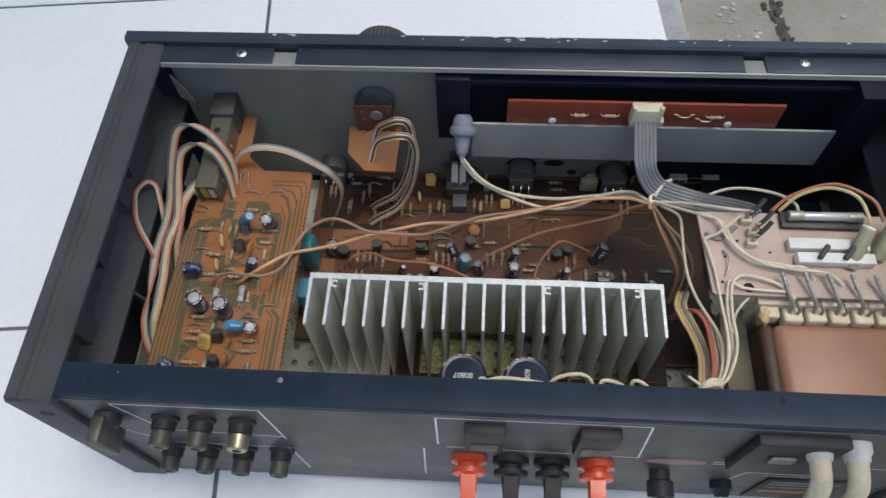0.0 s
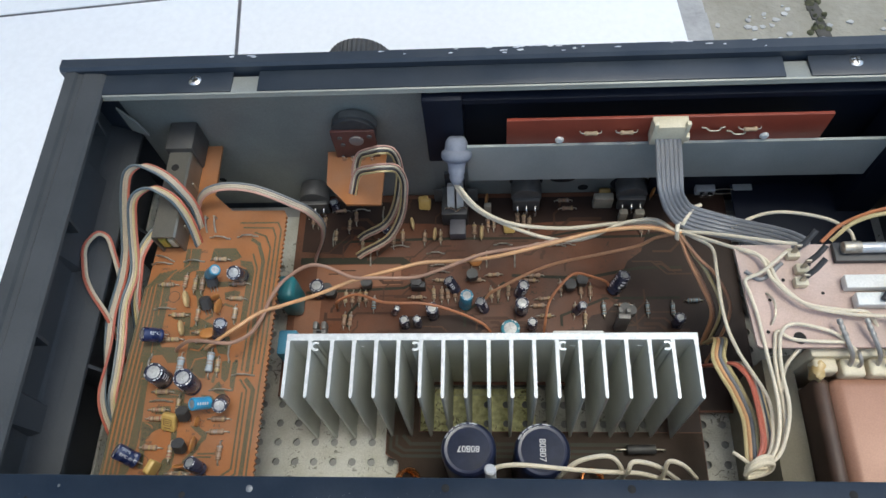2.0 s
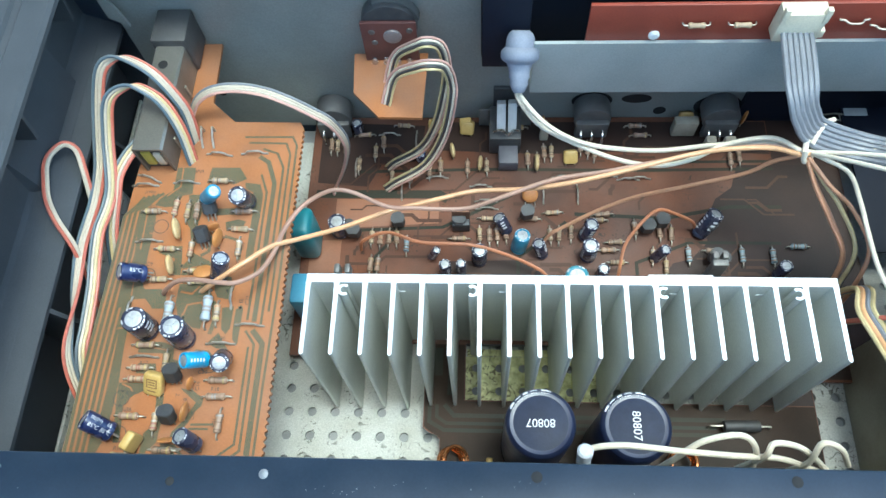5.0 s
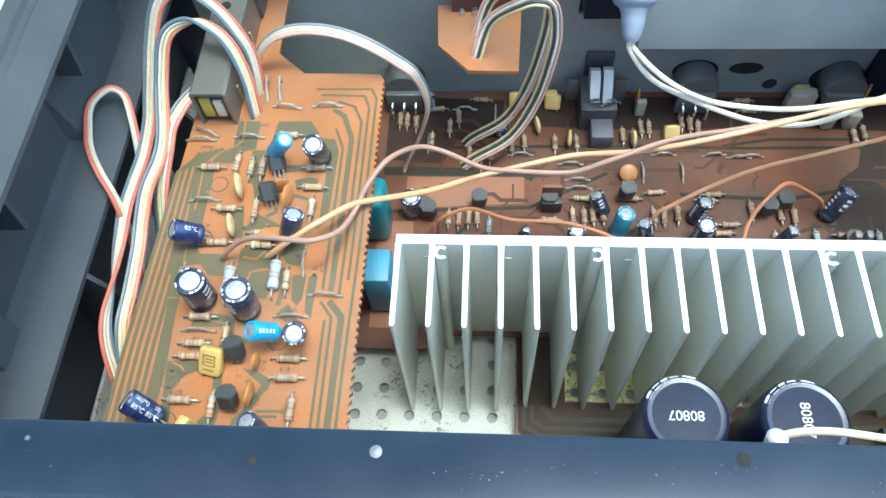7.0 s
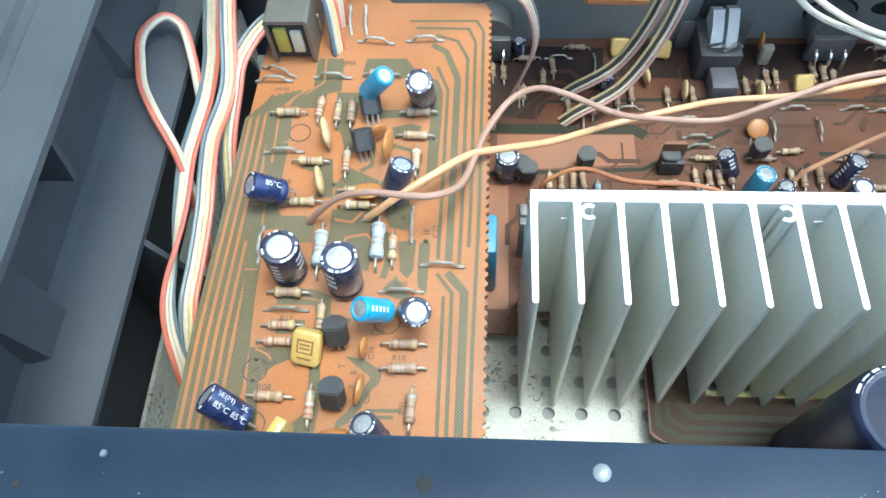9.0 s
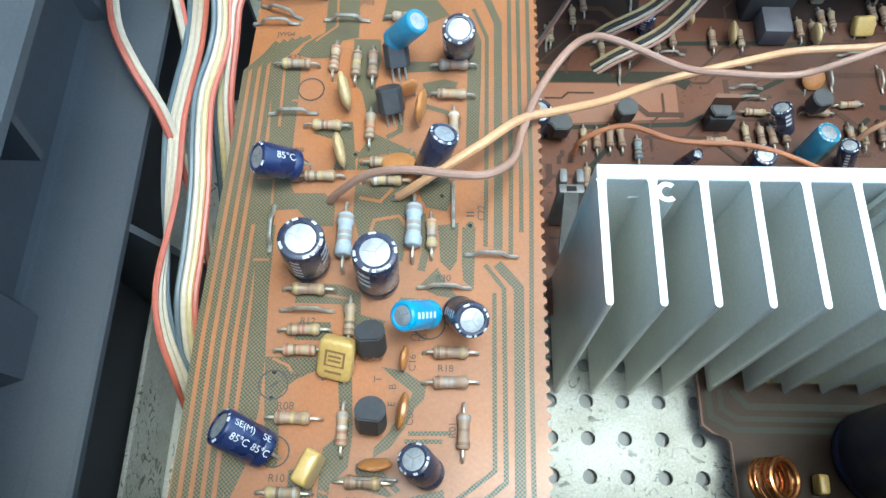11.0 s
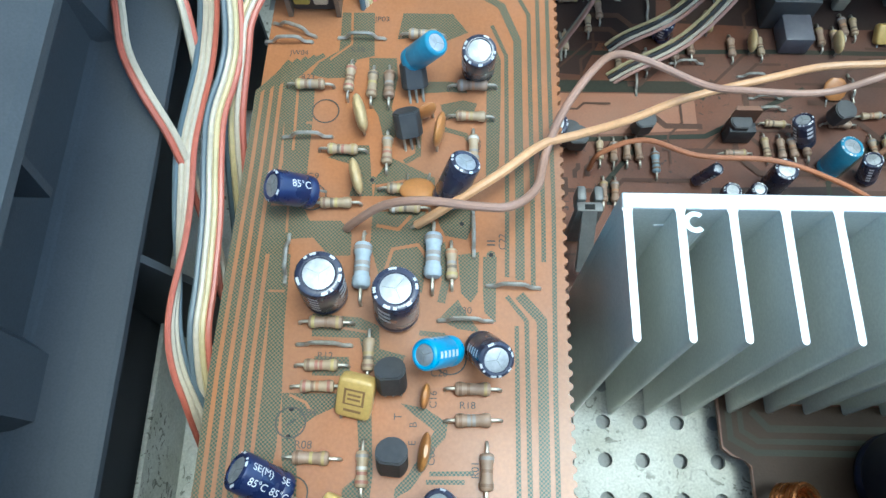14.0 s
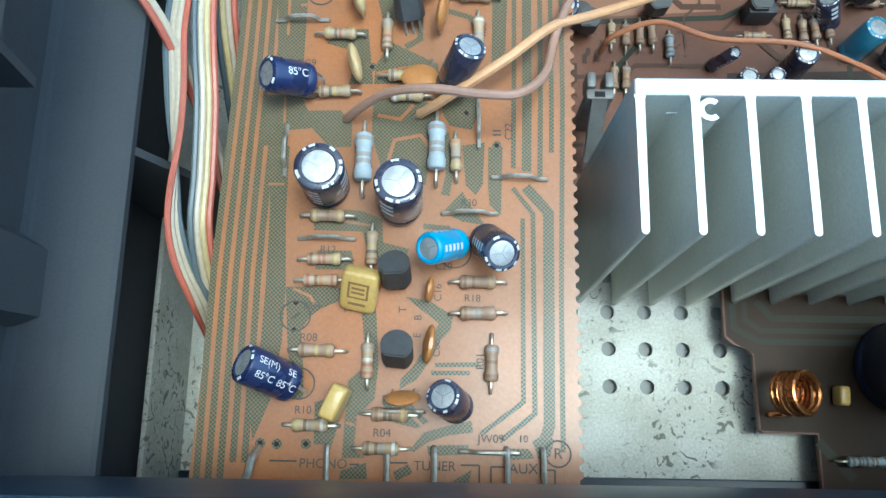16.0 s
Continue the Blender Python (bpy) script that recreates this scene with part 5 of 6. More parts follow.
for k in range(64):
    x, y = random.uniform(-96, 110), random.choice((random.uniform(188, 226), random.uniform(226, 284)))
    run, rise, s = random.uniform(8, 34), random.uniform(2, 11), random.choice((-1, 1))
    pts = [(x, y), (x + run * 0.4, y), (x + run * 0.4 + rise, y + s * rise), (x + run + rise, y + s * rise)]
    if k % 3 == 0:
        pts = [(x, y), (x, y + rise), (x + rise * 0.5, y + rise * 1.5), (x + rise * 0.5, y + rise * 2.2)]
    pts = [(min(118, max(-102, p)), min(286, max(184, q))) for p, q in pts]
    part("track", strip(B(), pts, random.choice((0.7, 0.9, 1.3, 1.8)), 31.18 + 0.004 * k), FINETRACK, main, smooth=False)
# tab transistors, block capacitors and a tall capacitor near the sink and the front edge
BEIGEB = mat("beige_block_capacitor", (0.40, 0.35, 0.26), (0.33, 0.28, 0.2), 0.5, scale=150, dust=0.2)
BROWNTAB = mat("brown_transistor_tab", (0.24, 0.115, 0.065), (0.18, 0.09, 0.05), 0.45, 0.2, scale=150, dust=0.2)
t = part("power_transistor", box(B(), -35.4, -27.6, 226.6, 230, 31.4, 38, 0.4), GUNK, main, "black power transistor with brown tab")
part("tab", prism(B(), [(-35.6, 230.2), (-27.6, 230.2), (-28.6, 231.6), (-34.8, 231.6)], 31.4, 44), BROWNTAB, t)
for x0, x1, y0, y1, h in ((67, 78, 277.4, 282, 42), (80.6, 85.2, 268.4, 272, 41), (89.4, 94.6, 268.6, 272.4, 40), (5, 9, 275, 278, 40)):
    part("block_capacitor", box(B(), x0, x1, y0, y1, 31.4, h, 0.7), BEIGEB, main, "beige block capacitor")
capacitor(main, (18.2, 200.4, 31.6), (18.2, 200.4, 44.0), 5.0, SLEEVETEAL, "", 20)
k2 = part("transistor_clip", box(B(), 73, 79.4, 203, 206, 31.2, 50, 0.6), clip_grey, main, "dark metal transistor clip")
for x in (73, 77):
    part("clip_prong", box(B(), x, x + 2.4, 205.8, 209, 45.6, 51.4, 0.7), clip_grey, k2)
part("insulating_bar", box(B(), 35.8, 58, 179.3, 181.4, 84, 92.6, 0.4), WHITE, main, "white plastic bar behind the heat sink")
# push switch on the front edge of the main board
DULLWHITE = mat("dull_white_plastic", (0.5, 0.5, 0.48), (0.4, 0.4, 0.38), 0.5)
part("switch_frame", box(B(), -17.2, -5.8, 287, 289.4, 42, 56, 0.6), GUNK, main, "black push switch frame")
part("switch_body", box(B(), -19, -4.4, 268, 286.6, 31.2, 44, 0.6), GUNK, main, "black push switch body")
part("switch_block", box(B(), -14.6, -5.6, 258.6, 269, 31.2, 38.4, 0.6), mat("grey_switch_plastic", (0.12, 0.115, 0.125), (0.085, 0.08, 0.09), 0.5, dust=0.15), main, "bluish grey end of the push switch")
for x0, x1, z1 in ((-15.6, -11.6, 53), (-10.4, -6.6, 53.6)):
    part("switch_plunger", along_x(B(), [(272, 44), (276.4, 44), (284.6, 45), (284.6, z1 - 2), (281, z1), (276, z1 - 4)], x0, x1), DULLWHITE, main, "white plastic switch plunger")
part("switch_spring", tube(B(), [(-17, 272, 44.4), (-13, 270.4, 47.6), (-10.6, 269.6, 44.8), (-8, 270, 48), (-4.6, 272, 44.4)], 0.6, 6, 4), CHROME, main)
for x0, x1 in ((-24, -17.5), (-5.5, 1.2)):
    part("switch_bracket", box(B(), x0, x1, 284, 284.8, 31.2, 44, 0.2), mat("dull_bracket_steel", (0.2, 0.195, 0.18), (0.15, 0.145, 0.13), 0.5, 0.3), main)
# pots and their pins on the front edge
POT = mat("grey_pot_body", (0.14, 0.135, 0.125), (0.10, 0.10, 0.095), 0.5, 0.3, scale=120, dust=0.3)
for x in (29, 88, -93):
    part("potentiometer", cyl(B(), (x, 279, 42), (x, 289, 42), 8.6, 28, 0.8), POT, main, "grey round potentiometer against the sub panel")
    part("potentiometer_cover", box(B(), x - 7.6, x + 7.6, 276.4, 279.2, 32, 43, 0.6), POT, main)
    for dx in (-5, 0, 5):
        part("pot_lug", tube(B(), [(x + dx, 276.6, 38), (x + dx, 274, 37), (x + dx, 273, 34), (x + dx, 273, 31)], 0.6, 6, 3), CHROME, main)
for x in (129.4, 149.4):
    k = part("front_socket", box(B(), x - 5.4, x + 5.4, 282, 286.5, 36.6, 41.6, 0.6), DULLWHITE, main, "pale plastic plug behind the front")
    for dx in (-3.4, 0.8):
        part("plug_pin", box(B(), x + dx, x + dx + 2.8, 279.4, 282.4, 37.4, 41, 0.4), CHROME, k)
part("link_wire", tube(B(), [(134.6, 283, 41), (139.4, 283, 42), (144.2, 283, 41)], 0.4, 6, 3), TIN, main)
part("link_wire", tube(B(), [(134.6, 283, 37), (139.4, 283, 36.6), (144.2, 283, 37)], 0.4, 6, 3), TIN, main)
bm = B()
pts = [Vector((55.2, 125.4, 42)) + Vector((4.9 * math.cos(2 * math.pi * k / 12), 4.9 * math.sin(2 * math.pi * k / 12), -k / 60 * 7.6)) for k in range(61)]
tube(bm, pts + [Vector((58, 121, 32)), Vector((58, 121, 30))], 0.72, 8, 2)
part("coil", bm, COIL, main, "shiny copper wire coil")
k = part("choke", cyl(B(), (73.6, 140.6, 35), (87.6, 140.8, 35), 2.3, 16, 0.5), GUNK, main, "black cylindrical choke lying on the board")
for x0, x1 in ((68.6, 73.8), (87.4, 92.4)):
    part("lead", tube(B(), [(x0, 140.7, 30.8), (x0 + (0.3 if x0 < 80 else 4.6), 140.7, 34.6), (x1, 140.7, 35)] if x0 < 80 else [(x0, 140.7, 35), (x1 - 0.6, 140.7, 34.6), (x1, 140.7, 30.8)], 0.4, 6, 3), TIN, k)
# yellowed part of the tray, added as a brighter sheet with the tray's holes
SHEET = mat("yellowed_tray_zinc", (0.90, 0.89, 0.46), (0.52, 0.51, 0.20), 0.45, scale=330, bump=0.1)
scuffed(SHEET, (0.22, 0.20, 0.08), 0.05)
bm = B()
for i in range(5, 11):
    for j in (3, 4):
        cx, cy, h = HX + i * HP, HY + j * HP, HP / 2
        sq = [bm.verts.new((cx + h * a, cy + h * b, 23.3)) for a, b in ((1, 0), (1, 1), (0, 1), (-1, 1), (-1, 0), (-1, -1), (0, -1), (1, -1))]
        ci = [bm.verts.new((cx + 1.8 * math.cos(a), cy + 1.8 * math.sin(a), 23.3)) for a in (math.pi * k / 8 for k in range(16))]
        lo = [bm.verts.new((v.co.x, v.co.y, 22.9)) for v in ci]
        for k in range(8):
            n = (k + 1) % 8
            bm.faces.new((sq[k], sq[n], ci[2 * n], ci[2 * k + 1], ci[2 * k]))
        for k in range(16):
            n = (k + 1) % 16
            bm.faces.new((ci[k], ci[n], lo[n], lo[k]))
bmesh.ops.remove_doubles(bm, verts=bm.verts, dist=0.01)
prism(bm, [(-28, 170.8), (30, 170.8), (30, 173.9), (-28, 173.9)], 22.9, 23.3)
part("insulating_sheet", bm, SHEET, main, "yellowed perforated area of the bottom tray", smooth=False)
# added thin dark strip that covers the board's edge behind the opening
part("cut_edge", box(B(), -28.2, 89.6, 173.5, 173.9, 29.2, 31.06), GUNK, main, smooth=False)

# ---- large reservoir capacitors ----
VINYL = mat("dark_vinyl_top", (0.010, 0.014, 0.034), (0.018, 0.024, 0.05), 0.5, scale=150, bump=0.15)
VINYL.node_tree.nodes["Principled BSDF"].inputs["Specular IOR Level"].default_value = 0.22
for x, y, spin, a in ((-2.0, 131.2, 205, 0), (29.6, 130.8, 175, 90)):
    can = thing("reservoir_capacitor", (x, y, 31), "large navy sleeved reservoir capacitor standing on the main board", "capacitor", group="reservoir capacitors")
    s = part("sleeve", lathe(B(), (x, y, 31), (x, y, 84), [(0, 11.2), (0.02, 11.8), (0.05, 11.9), (0.07, 11.3), (0.09, 11.9), (0.955, 11.9), (0.985, 11.4), (1, 10.4), (0.995, 9.2)], 40), NAVY, can)
    part("top_disc", lathe(B(), (x, y, 83.2), (x, y, 83.75), [(0, 9.7), (0.8, 9.6), (1, 9.1)], 32), VINYL, can)
    placed("lettering", text_mesh("80807", 2.9, PAINTW), can, Matrix.Translation((x, y, 83.85)) @ Matrix.Rotation(radians(180 + a), 4, "Z"))
    bm = B()
    for k, (a0, a1, r0, r1) in enumerate(((95, 108, 10.1, 11.2), (112, 122, 10.2, 11.3), (126, 139, 10.1, 11.2), (143, 156, 10.2, 11.3), (70, 88, 10.1, 11.3))):
        vs = []
        for i in range(4):
            q = radians(a0 + (a1 - a0) * i / 3)
            vs.append((bm.verts.new((x + r0 * math.cos(q), y + r0 * math.sin(q), 84.0)), bm.verts.new((x + r1 * math.cos(q), y + r1 * math.sin(q), 83.45))))
        for p, q in zip(vs, vs[1:]):
            bm.faces.new((p[0], p[1], q[1], q[0]))
    part("rim_print", bm, PAINTW, can, smooth=False)
    bm = B()
    patch(bm, 12.0, 38, 78, 200 + spin, 235 + spin, 8)
    bmesh.ops.translate(bm, vec=(x, y, 0), verts=bm.verts)
    part("side_print", bm, PAINTW, can, smooth=False)

# ---- wires ----
def wire_mat(name, c):
    return mat(name, c, tuple(v * 0.82 for v in c), 0.42, scale=90, bump=0.05, bscale=900, dust=0.18)


WCREAM, WWHITE = wire_mat("cream_wire", (0.80, 0.70, 0.52)), wire_mat("white_wire", (0.60, 0.51, 0.37))
WORANGE, WBROWN, WRUST = wire_mat("orange_wire", (0.72, 0.39, 0.18)), wire_mat("pinkish_brown_wire", (0.42, 0.24, 0.16)), wire_mat("rust_orange_wire", (0.50, 0.19, 0.08))
WTAN = wire_mat("tan_brown_wire", (0.50, 0.25, 0.13))
WPINK = wire_mat("pink_wire", (0.62, 0.36, 0.28))
WRED, WGREY, WBLUE, WYELLOW, WBLACK = wire_mat("red_wire", (0.54, 0.14, 0.085)), wire_mat("grey_wire", (0.21, 0.215, 0.225)), wire_mat("grey_blue_wire", (0.11, 0.145, 0.165)), wire_mat("yellow_wire", (0.64, 0.51, 0.25)), wire_mat("dark_wire", (0.06, 0.06, 0.06))


def wire(pts, r, material, label, name="wire", bare=False):
    w = thing(name, pts[0], label, "wire")
    part("insulation", tube(B(), pts, r, 9, 7), material, w)
    if bare:
        p, q = Vector(pts[0]), Vector(pts[1])
        part("bare_end", tube(B(), [p + (p - q).normalized() * 1.6, p], r * 0.55, 6), TIN, w)
    return w


def ribbon(pts, colours, pitch, label, side=(1, 0, 0), r=None, twist=None, group="", facing=None, roll=None):
    """A flat cable: conductors side by side along a common path."""
    w = thing("ribbon_cable", pts[0], label, "ribbon cable", group)
    path = smooth_path(pts, 6)
    n = len(colours)
    sides = []
    s = Vector(side).normalized()
    for i, p in enumerate(path):
        d = (path[min(i + 1, len(path) - 1)] - path[max(i - 1, 0)]).normalized()
        t = Vector(twist).normalized().lerp(Vector(side).normalized(), 1 - i / (len(path) - 1)) if twist else s
        t = d.cross(Vector(facing)) if facing else t
        if roll:
            q = i / (len(path) - 1)
            (f0, v0), (f1, v1) = next(((a, b) for a, b in zip(roll, roll[1:]) if a[0] <= q <= b[0]))
            t = Vector(v0).lerp(Vector(v1), (q - f0) / (f1 - f0))
        t = (t - d * t.dot(d))
        sides.append(t.normalized() if t.length > 0.05 else s)
        s = sides[-1]
    for k, c in enumerate(colours):
        off = (k - (n - 1) / 2) * pitch
        part("conductor", tube(B(), [p + t * off for p, t in zip(path, sides)], r or pitch * 0.56, 7, 1), c, w)
    return w


KNOT = (96.5, 227.5, 98)
wire([(-122.4, 174.4, 89.6), (-119.5, 175.2, 92), (-114, 177.5, 95.5), (-106, 182.5, 97), (-97.5, 190.5, 94), (-89.6, 195.1, 90), (-75.7, 204.9, 80), (-59.9, 214.7, 74), (-38, 220.5, 75), (-24.9, 224.8, 73), (-7.6, 224, 76), (4.8, 222.8, 81), (17.1, 223.8, 84), (35.5, 227, 87), (55.9, 231.3, 90), (69.2, 231.9, 93), (84, 230.5, 96), (93.2, 226.4, 98), KNOT], 0.95, WORANGE, "orange insulated wire looped from the raised board to the wire tie", bare=True)
wire([(-136.2, 173.4, 89.6), (-134, 173.6, 93), (-128, 174.4, 99), (-120.4, 173.6, 103), (-111, 172.2, 104), (-104.8, 172.6, 103.5), (-99.4, 179, 98), (-96.8, 189, 93), (-93.5, 197, 95), (-87.5, 206, 96), (-80.1, 216.5, 88), (-71.9, 217.9, 84), (-58.8, 213, 82), (-48.7, 214.4, 78), (-29.3, 215.3, 76), (-16.5, 217.4, 80), (4.6, 224.8, 82), (25.3, 226.9, 85), (45.9, 230.4, 87), (65.5, 232.6, 91), (84.2, 231.9, 95), (93.2, 226.9, 97), KNOT], 0.85, WBROWN, "dusty pinkish brown insulated wire from the raised board", bare=True)
wire([(5.5, 219.5, 38), (8, 221, 42), (11.6, 222.3, 44), (27.7, 228.8, 49), (42.7, 231.2, 57), (62.1, 230.5, 68), (79.5, 229.1, 80), (86, 228.3, 90), (92, 227, 96), KNOT], 0.8, WTAN, "tan brown insulated wire rising from the main board")
wire([(-76, 216, 34), (-74, 216.9, 42), (-62.8, 219, 46), (-48.2, 214.4, 46), (-26.8, 214.3, 44), (-10, 211, 40), (3.3, 206.1, 36), (8, 203, 31)], 0.75, WRUST, "rust orange insulated wire across the main board")
wire([(36, 200, 31), (36.3, 203.8, 40), (38.7, 214, 46), (45, 221.5, 52), (51.9, 226.5, 54), (60.5, 227.7, 48), (69.8, 227.9, 40), (73, 228, 31)], 0.7, WRUST, "rust orange insulated wire arched over the main board")
wire([(-7.2, 259.5, 93), (-6.7, 258.5, 89), (3.1, 247.8, 86), (16.3, 242.2, 82), (31.7, 240.2, 80), (49, 239.5, 80), (68.7, 238.9, 85), (86.5, 235.3, 92), (93.3, 228.4, 97), KNOT], 0.95, WCREAM, "white insulated lamp wire sagging to the wire tie")
wire([(-8.4, 259.5, 93), (-7.8, 258.5, 88), (0.3, 250.6, 82), (14.5, 242.8, 80), (31.8, 236.4, 78), (46.1, 232.6, 80), (57.7, 232.7, 84), (71.3, 236.7, 89), (85.2, 235.5, 95), (92.8, 228, 98.5), KNOT], 0.95, WCREAM, "white insulated lamp wire sagging to the wire tie")
ribbon([(-138.4, 246.5, 89), (-137, 247.8, 94), (-133.1, 250, 100), (-126.8, 250.8, 104.4), (-117.7, 251.2, 106), (-107, 250.4, 105), (-97, 248.2, 102), (-88, 246.6, 96), (-81.9, 246.2, 89), (-79, 247.6, 72), (-83.6, 249, 51), (-90.5, 247.4, 34), (-91, 247, 31)], [WGREY, WWHITE, WWHITE, WPINK], 1.05, "grey, white and red ribbon cable arched between two boards", (0.3, -0.8, -0.5))
D1 = [(-165.6, 133, 64), (-165.4, 138.8, 76), (-167.8, 146, 82), (-169, 154, 86), (-169, 166, 88), (-169.4, 178.4, 90), (-170.2, 190.4, 91), (-169.6, 200, 91.5), (-168.8, 210, 92), (-168.8, 222, 94)]
ribbon([*D1, (-169.6, 231, 97), (-168, 245.7, 108), (-164.4, 253.2, 116), (-158.1, 256.2, 118), (-151, 254.6, 117), (-144.3, 251.3, 113.6), (-139, 247, 108), (-135.8, 243.4, 101), (-135.3, 238.4, 90), (-135.3, 238, 88)], [WRED, WWHITE, WWHITE, WBLUE], 1.15, "red, white and blue ribbon cable beside the raised board", (-1, 0, 0.1), roll=((0, (0.7, 0, -0.7)), (0.14, (0.4, 0, -0.9)), (0.3, (-1, 0, 0.1)), (1, (-0.5, -0.5, 0.5))), group="ribbon cables along the side panel")
D2 = [(-163.2, 131, 62), (-164, 141.6, 76), (-164.4, 152.3, 84), (-164, 163.2, 86), (-164, 176.9, 88), (-164.6, 187.2, 90), (-165, 197.7, 91), (-163.2, 208, 92)]
ribbon([*D2, (-162.4, 216, 95), (-163, 231.7, 104), (-159.6, 240.3, 114), (-152.2, 244.8, 116), (-146, 243.6, 114.6), (-140.4, 240.6, 110), (-136.4, 235, 101), (-135.1, 229, 90), (-135, 228.6, 88)], [WRED, WYELLOW, WWHITE, WBLUE], 1.15, "red, yellow and blue ribbon cable beside the raised board", (-1, 0, 0.1), twist=(-0.5, -0.5, 0.5), group="ribbon cables along the side panel")
ribbon([(-164.6, 160, 34), (-164.2, 170, 50), (-163.6, 180, 66), (-163, 190, 78), (-162.8, 200, 86), (-161.4, 212, 92), (-160.6, 219, 95), (-157.4, 226.4, 97), (-153.2, 232.6, 97.5), (-149, 235.6, 97.5)], [WRED, WWHITE, WYELLOW, WBLUE], 1.25, "striped ribbon cable bent into the slide switch", (-0.8, 0.3, 0.5))
ribbon([(-163, 158, 60), (-164.4, 165, 72), (-166.2, 173, 75), (-168.4, 181.5, 84), (-171.4, 190, 94), (-176.2, 197.4, 100.6), (-180.4, 205, 102.6), (-182.6, 213.1, 103.6), (-183.6, 218, 104), (-182.9, 222.8, 104.2), (-179.5, 227.7, 103.4), (-175.4, 226.6, 101), (-172.6, 220, 98), (-171, 212.3, 92), (-170, 204, 84), (-169, 196, 76)], [WWHITE, WRED], 1.2, "red and white twin wire looped against the side panel", (-0.8, -0.3, 0.5), r=0.78)
ribbon([(-61.4, 268.6, 84.6), (-57, 272, 98), (-47.5, 265, 113), (-43, 263.6, 116.4), (-38.6, 265.6, 112), (-36.6, 266, 103), (-37, 264.6, 90), (-42, 262, 66), (-50, 261, 47), (-63, 260, 36), (-67, 259.6, 31)], [WYELLOW, WBLACK, WCREAM, WPINK], 1.15, "yellow, black, cream and pink ribbon cable curled from the selector board", r=0.5, facing=(0.1, 0.5, -0.85))
ribbon([(-61.7, 258, 84.6), (-57, 262, 98), (-47, 256, 111.6), (-41, 254.6, 114.6), (-36.4, 257.6, 109), (-34.4, 259, 99), (-34.6, 257.6, 88), (-39, 255.6, 65), (-48, 252.6, 46), (-62, 249.6, 36), (-67.4, 248.6, 31)], [WYELLOW, WBLACK, WCREAM, WPINK], 1.15, "yellow, black, cream and pink ribbon cable curled from the selector board", r=0.5, facing=(0.1, 0.5, -0.85))
ribbon([(90.6, 266, 117.5), (90.6, 262, 116.8), (89.6, 249, 116.6), (89.6, 240, 114.6), (92.4, 236, 108.6), (99.5, 233.4, 101), (117.4, 229.8, 97), (133.6, 219.4, 106), (139, 211.3, 113.4), (140, 209.6, 113)], [WGREY] * 6, 1.95, "grey six-way ribbon cable from the white connector", (1, 0.1, 0), twist=(0.35, 0.9, 0.2))
ribbon([(112, 186, 62), (108.7, 178, 90), (104.9, 168, 96), (107, 160, 97), (110.5, 154, 95), (112.6, 141.8, 98), (110.3, 130.1, 104), (107.7, 120.4, 109)], [WYELLOW, WGREY, WORANGE, WYELLOW], 1.5, "yellow and orange ribbon cable bent down beside the heat sink", (-0.9, -0.1, 0.3))
ribbon([(107, 172, 70), (109.2, 166, 92), (112.4, 163.6, 99), (116.2, 157, 100), (117.5, 147.9, 100), (116.5, 136.5, 104), (114.8, 127.7, 107), (111, 120.5, 109)], [WYELLOW, WBLUE, WWHITE, WRED, WRED], 1.5, "rainbow ribbon cable bent down beside the heat sink", (-0.95, -0.1, 0.3))
for pts in ([KNOT, (101, 224.6, 98), (109.1, 219.5, 97), (108.4, 206.3, 101), (107.5, 191.2, 103), (108.3, 179.1, 103), (111.1, 168.6, 103), (115, 159.8, 103), (118.1, 152.1, 104), (119.3, 144.4, 105.5), (117.7, 134.3, 108), (114.4, 125.8, 110.5), (109.5, 120.1, 112)],
[KNOT, (112.9, 212.2, 112), (123.5, 204.1, 117), (127.6, 193.2, 117), (137.4, 182.8, 117), (152.7, 179.1, 117), (168, 177.6, 117), (176, 174, 114), (180, 168, 108)],
[KNOT, (111, 214.2, 110), (121.5, 206, 116.6), (125.4, 194.4, 117), (135.4, 184, 117.4), (150, 180.9, 117), (160, 180, 116.4), (165, 175, 112)],):
    wire(pts, 0.78, WCREAM, "cream insulated transformer wire on the power supply side", name="transformer_wire")
for pts in ([(131.1, 205.1, 122), (121.1, 197.8, 117.5), (114.9, 195.4, 115), (115.8, 188.7, 115), (117.3, 179.7, 114.6), (118.2, 169.7, 114), (119.4, 161.7, 112), (120.4, 152.3, 111), (120.4, 142.9, 111), (119, 133.6, 111), (115.6, 125.5, 112), (110.2, 120, 112.5)],
[(153.9, 165.4, 112.6), (147.3, 170.9, 115), (140.8, 173.6, 115.6), (131.8, 175.4, 116), (127, 174.1, 116), (124.3, 170.3, 116), (123.6, 163.6, 114), (123.8, 154.5, 112), (124.2, 145, 112), (123.2, 138, 112), (120.7, 131.1, 112), (117.1, 124.4, 112), (111.5, 119.8, 112.5)],
[(149.3, 168.2, 114.4), (137.8, 168.4, 114.8), (128.9, 169.5, 114.8), (123.8, 172.6, 115.2), (122.5, 168.4, 114.2), (122.1, 161.8, 112), (122.6, 152.7, 110), (122.8, 143.3, 109.5), (121.6, 134, 109.5), (117.3, 125.2, 110.5), (110.7, 119.9, 111)],
[(136.4, 169.7, 110), (129.2, 162.4, 107), (127, 157.1, 104), (125.4, 148.2, 101), (121.4, 134.5, 103), (115.4, 124.1, 108)],):
    wire(pts, 0.78, WCREAM, "cream insulated transformer wire on the power supply side", name="transformer_wire")
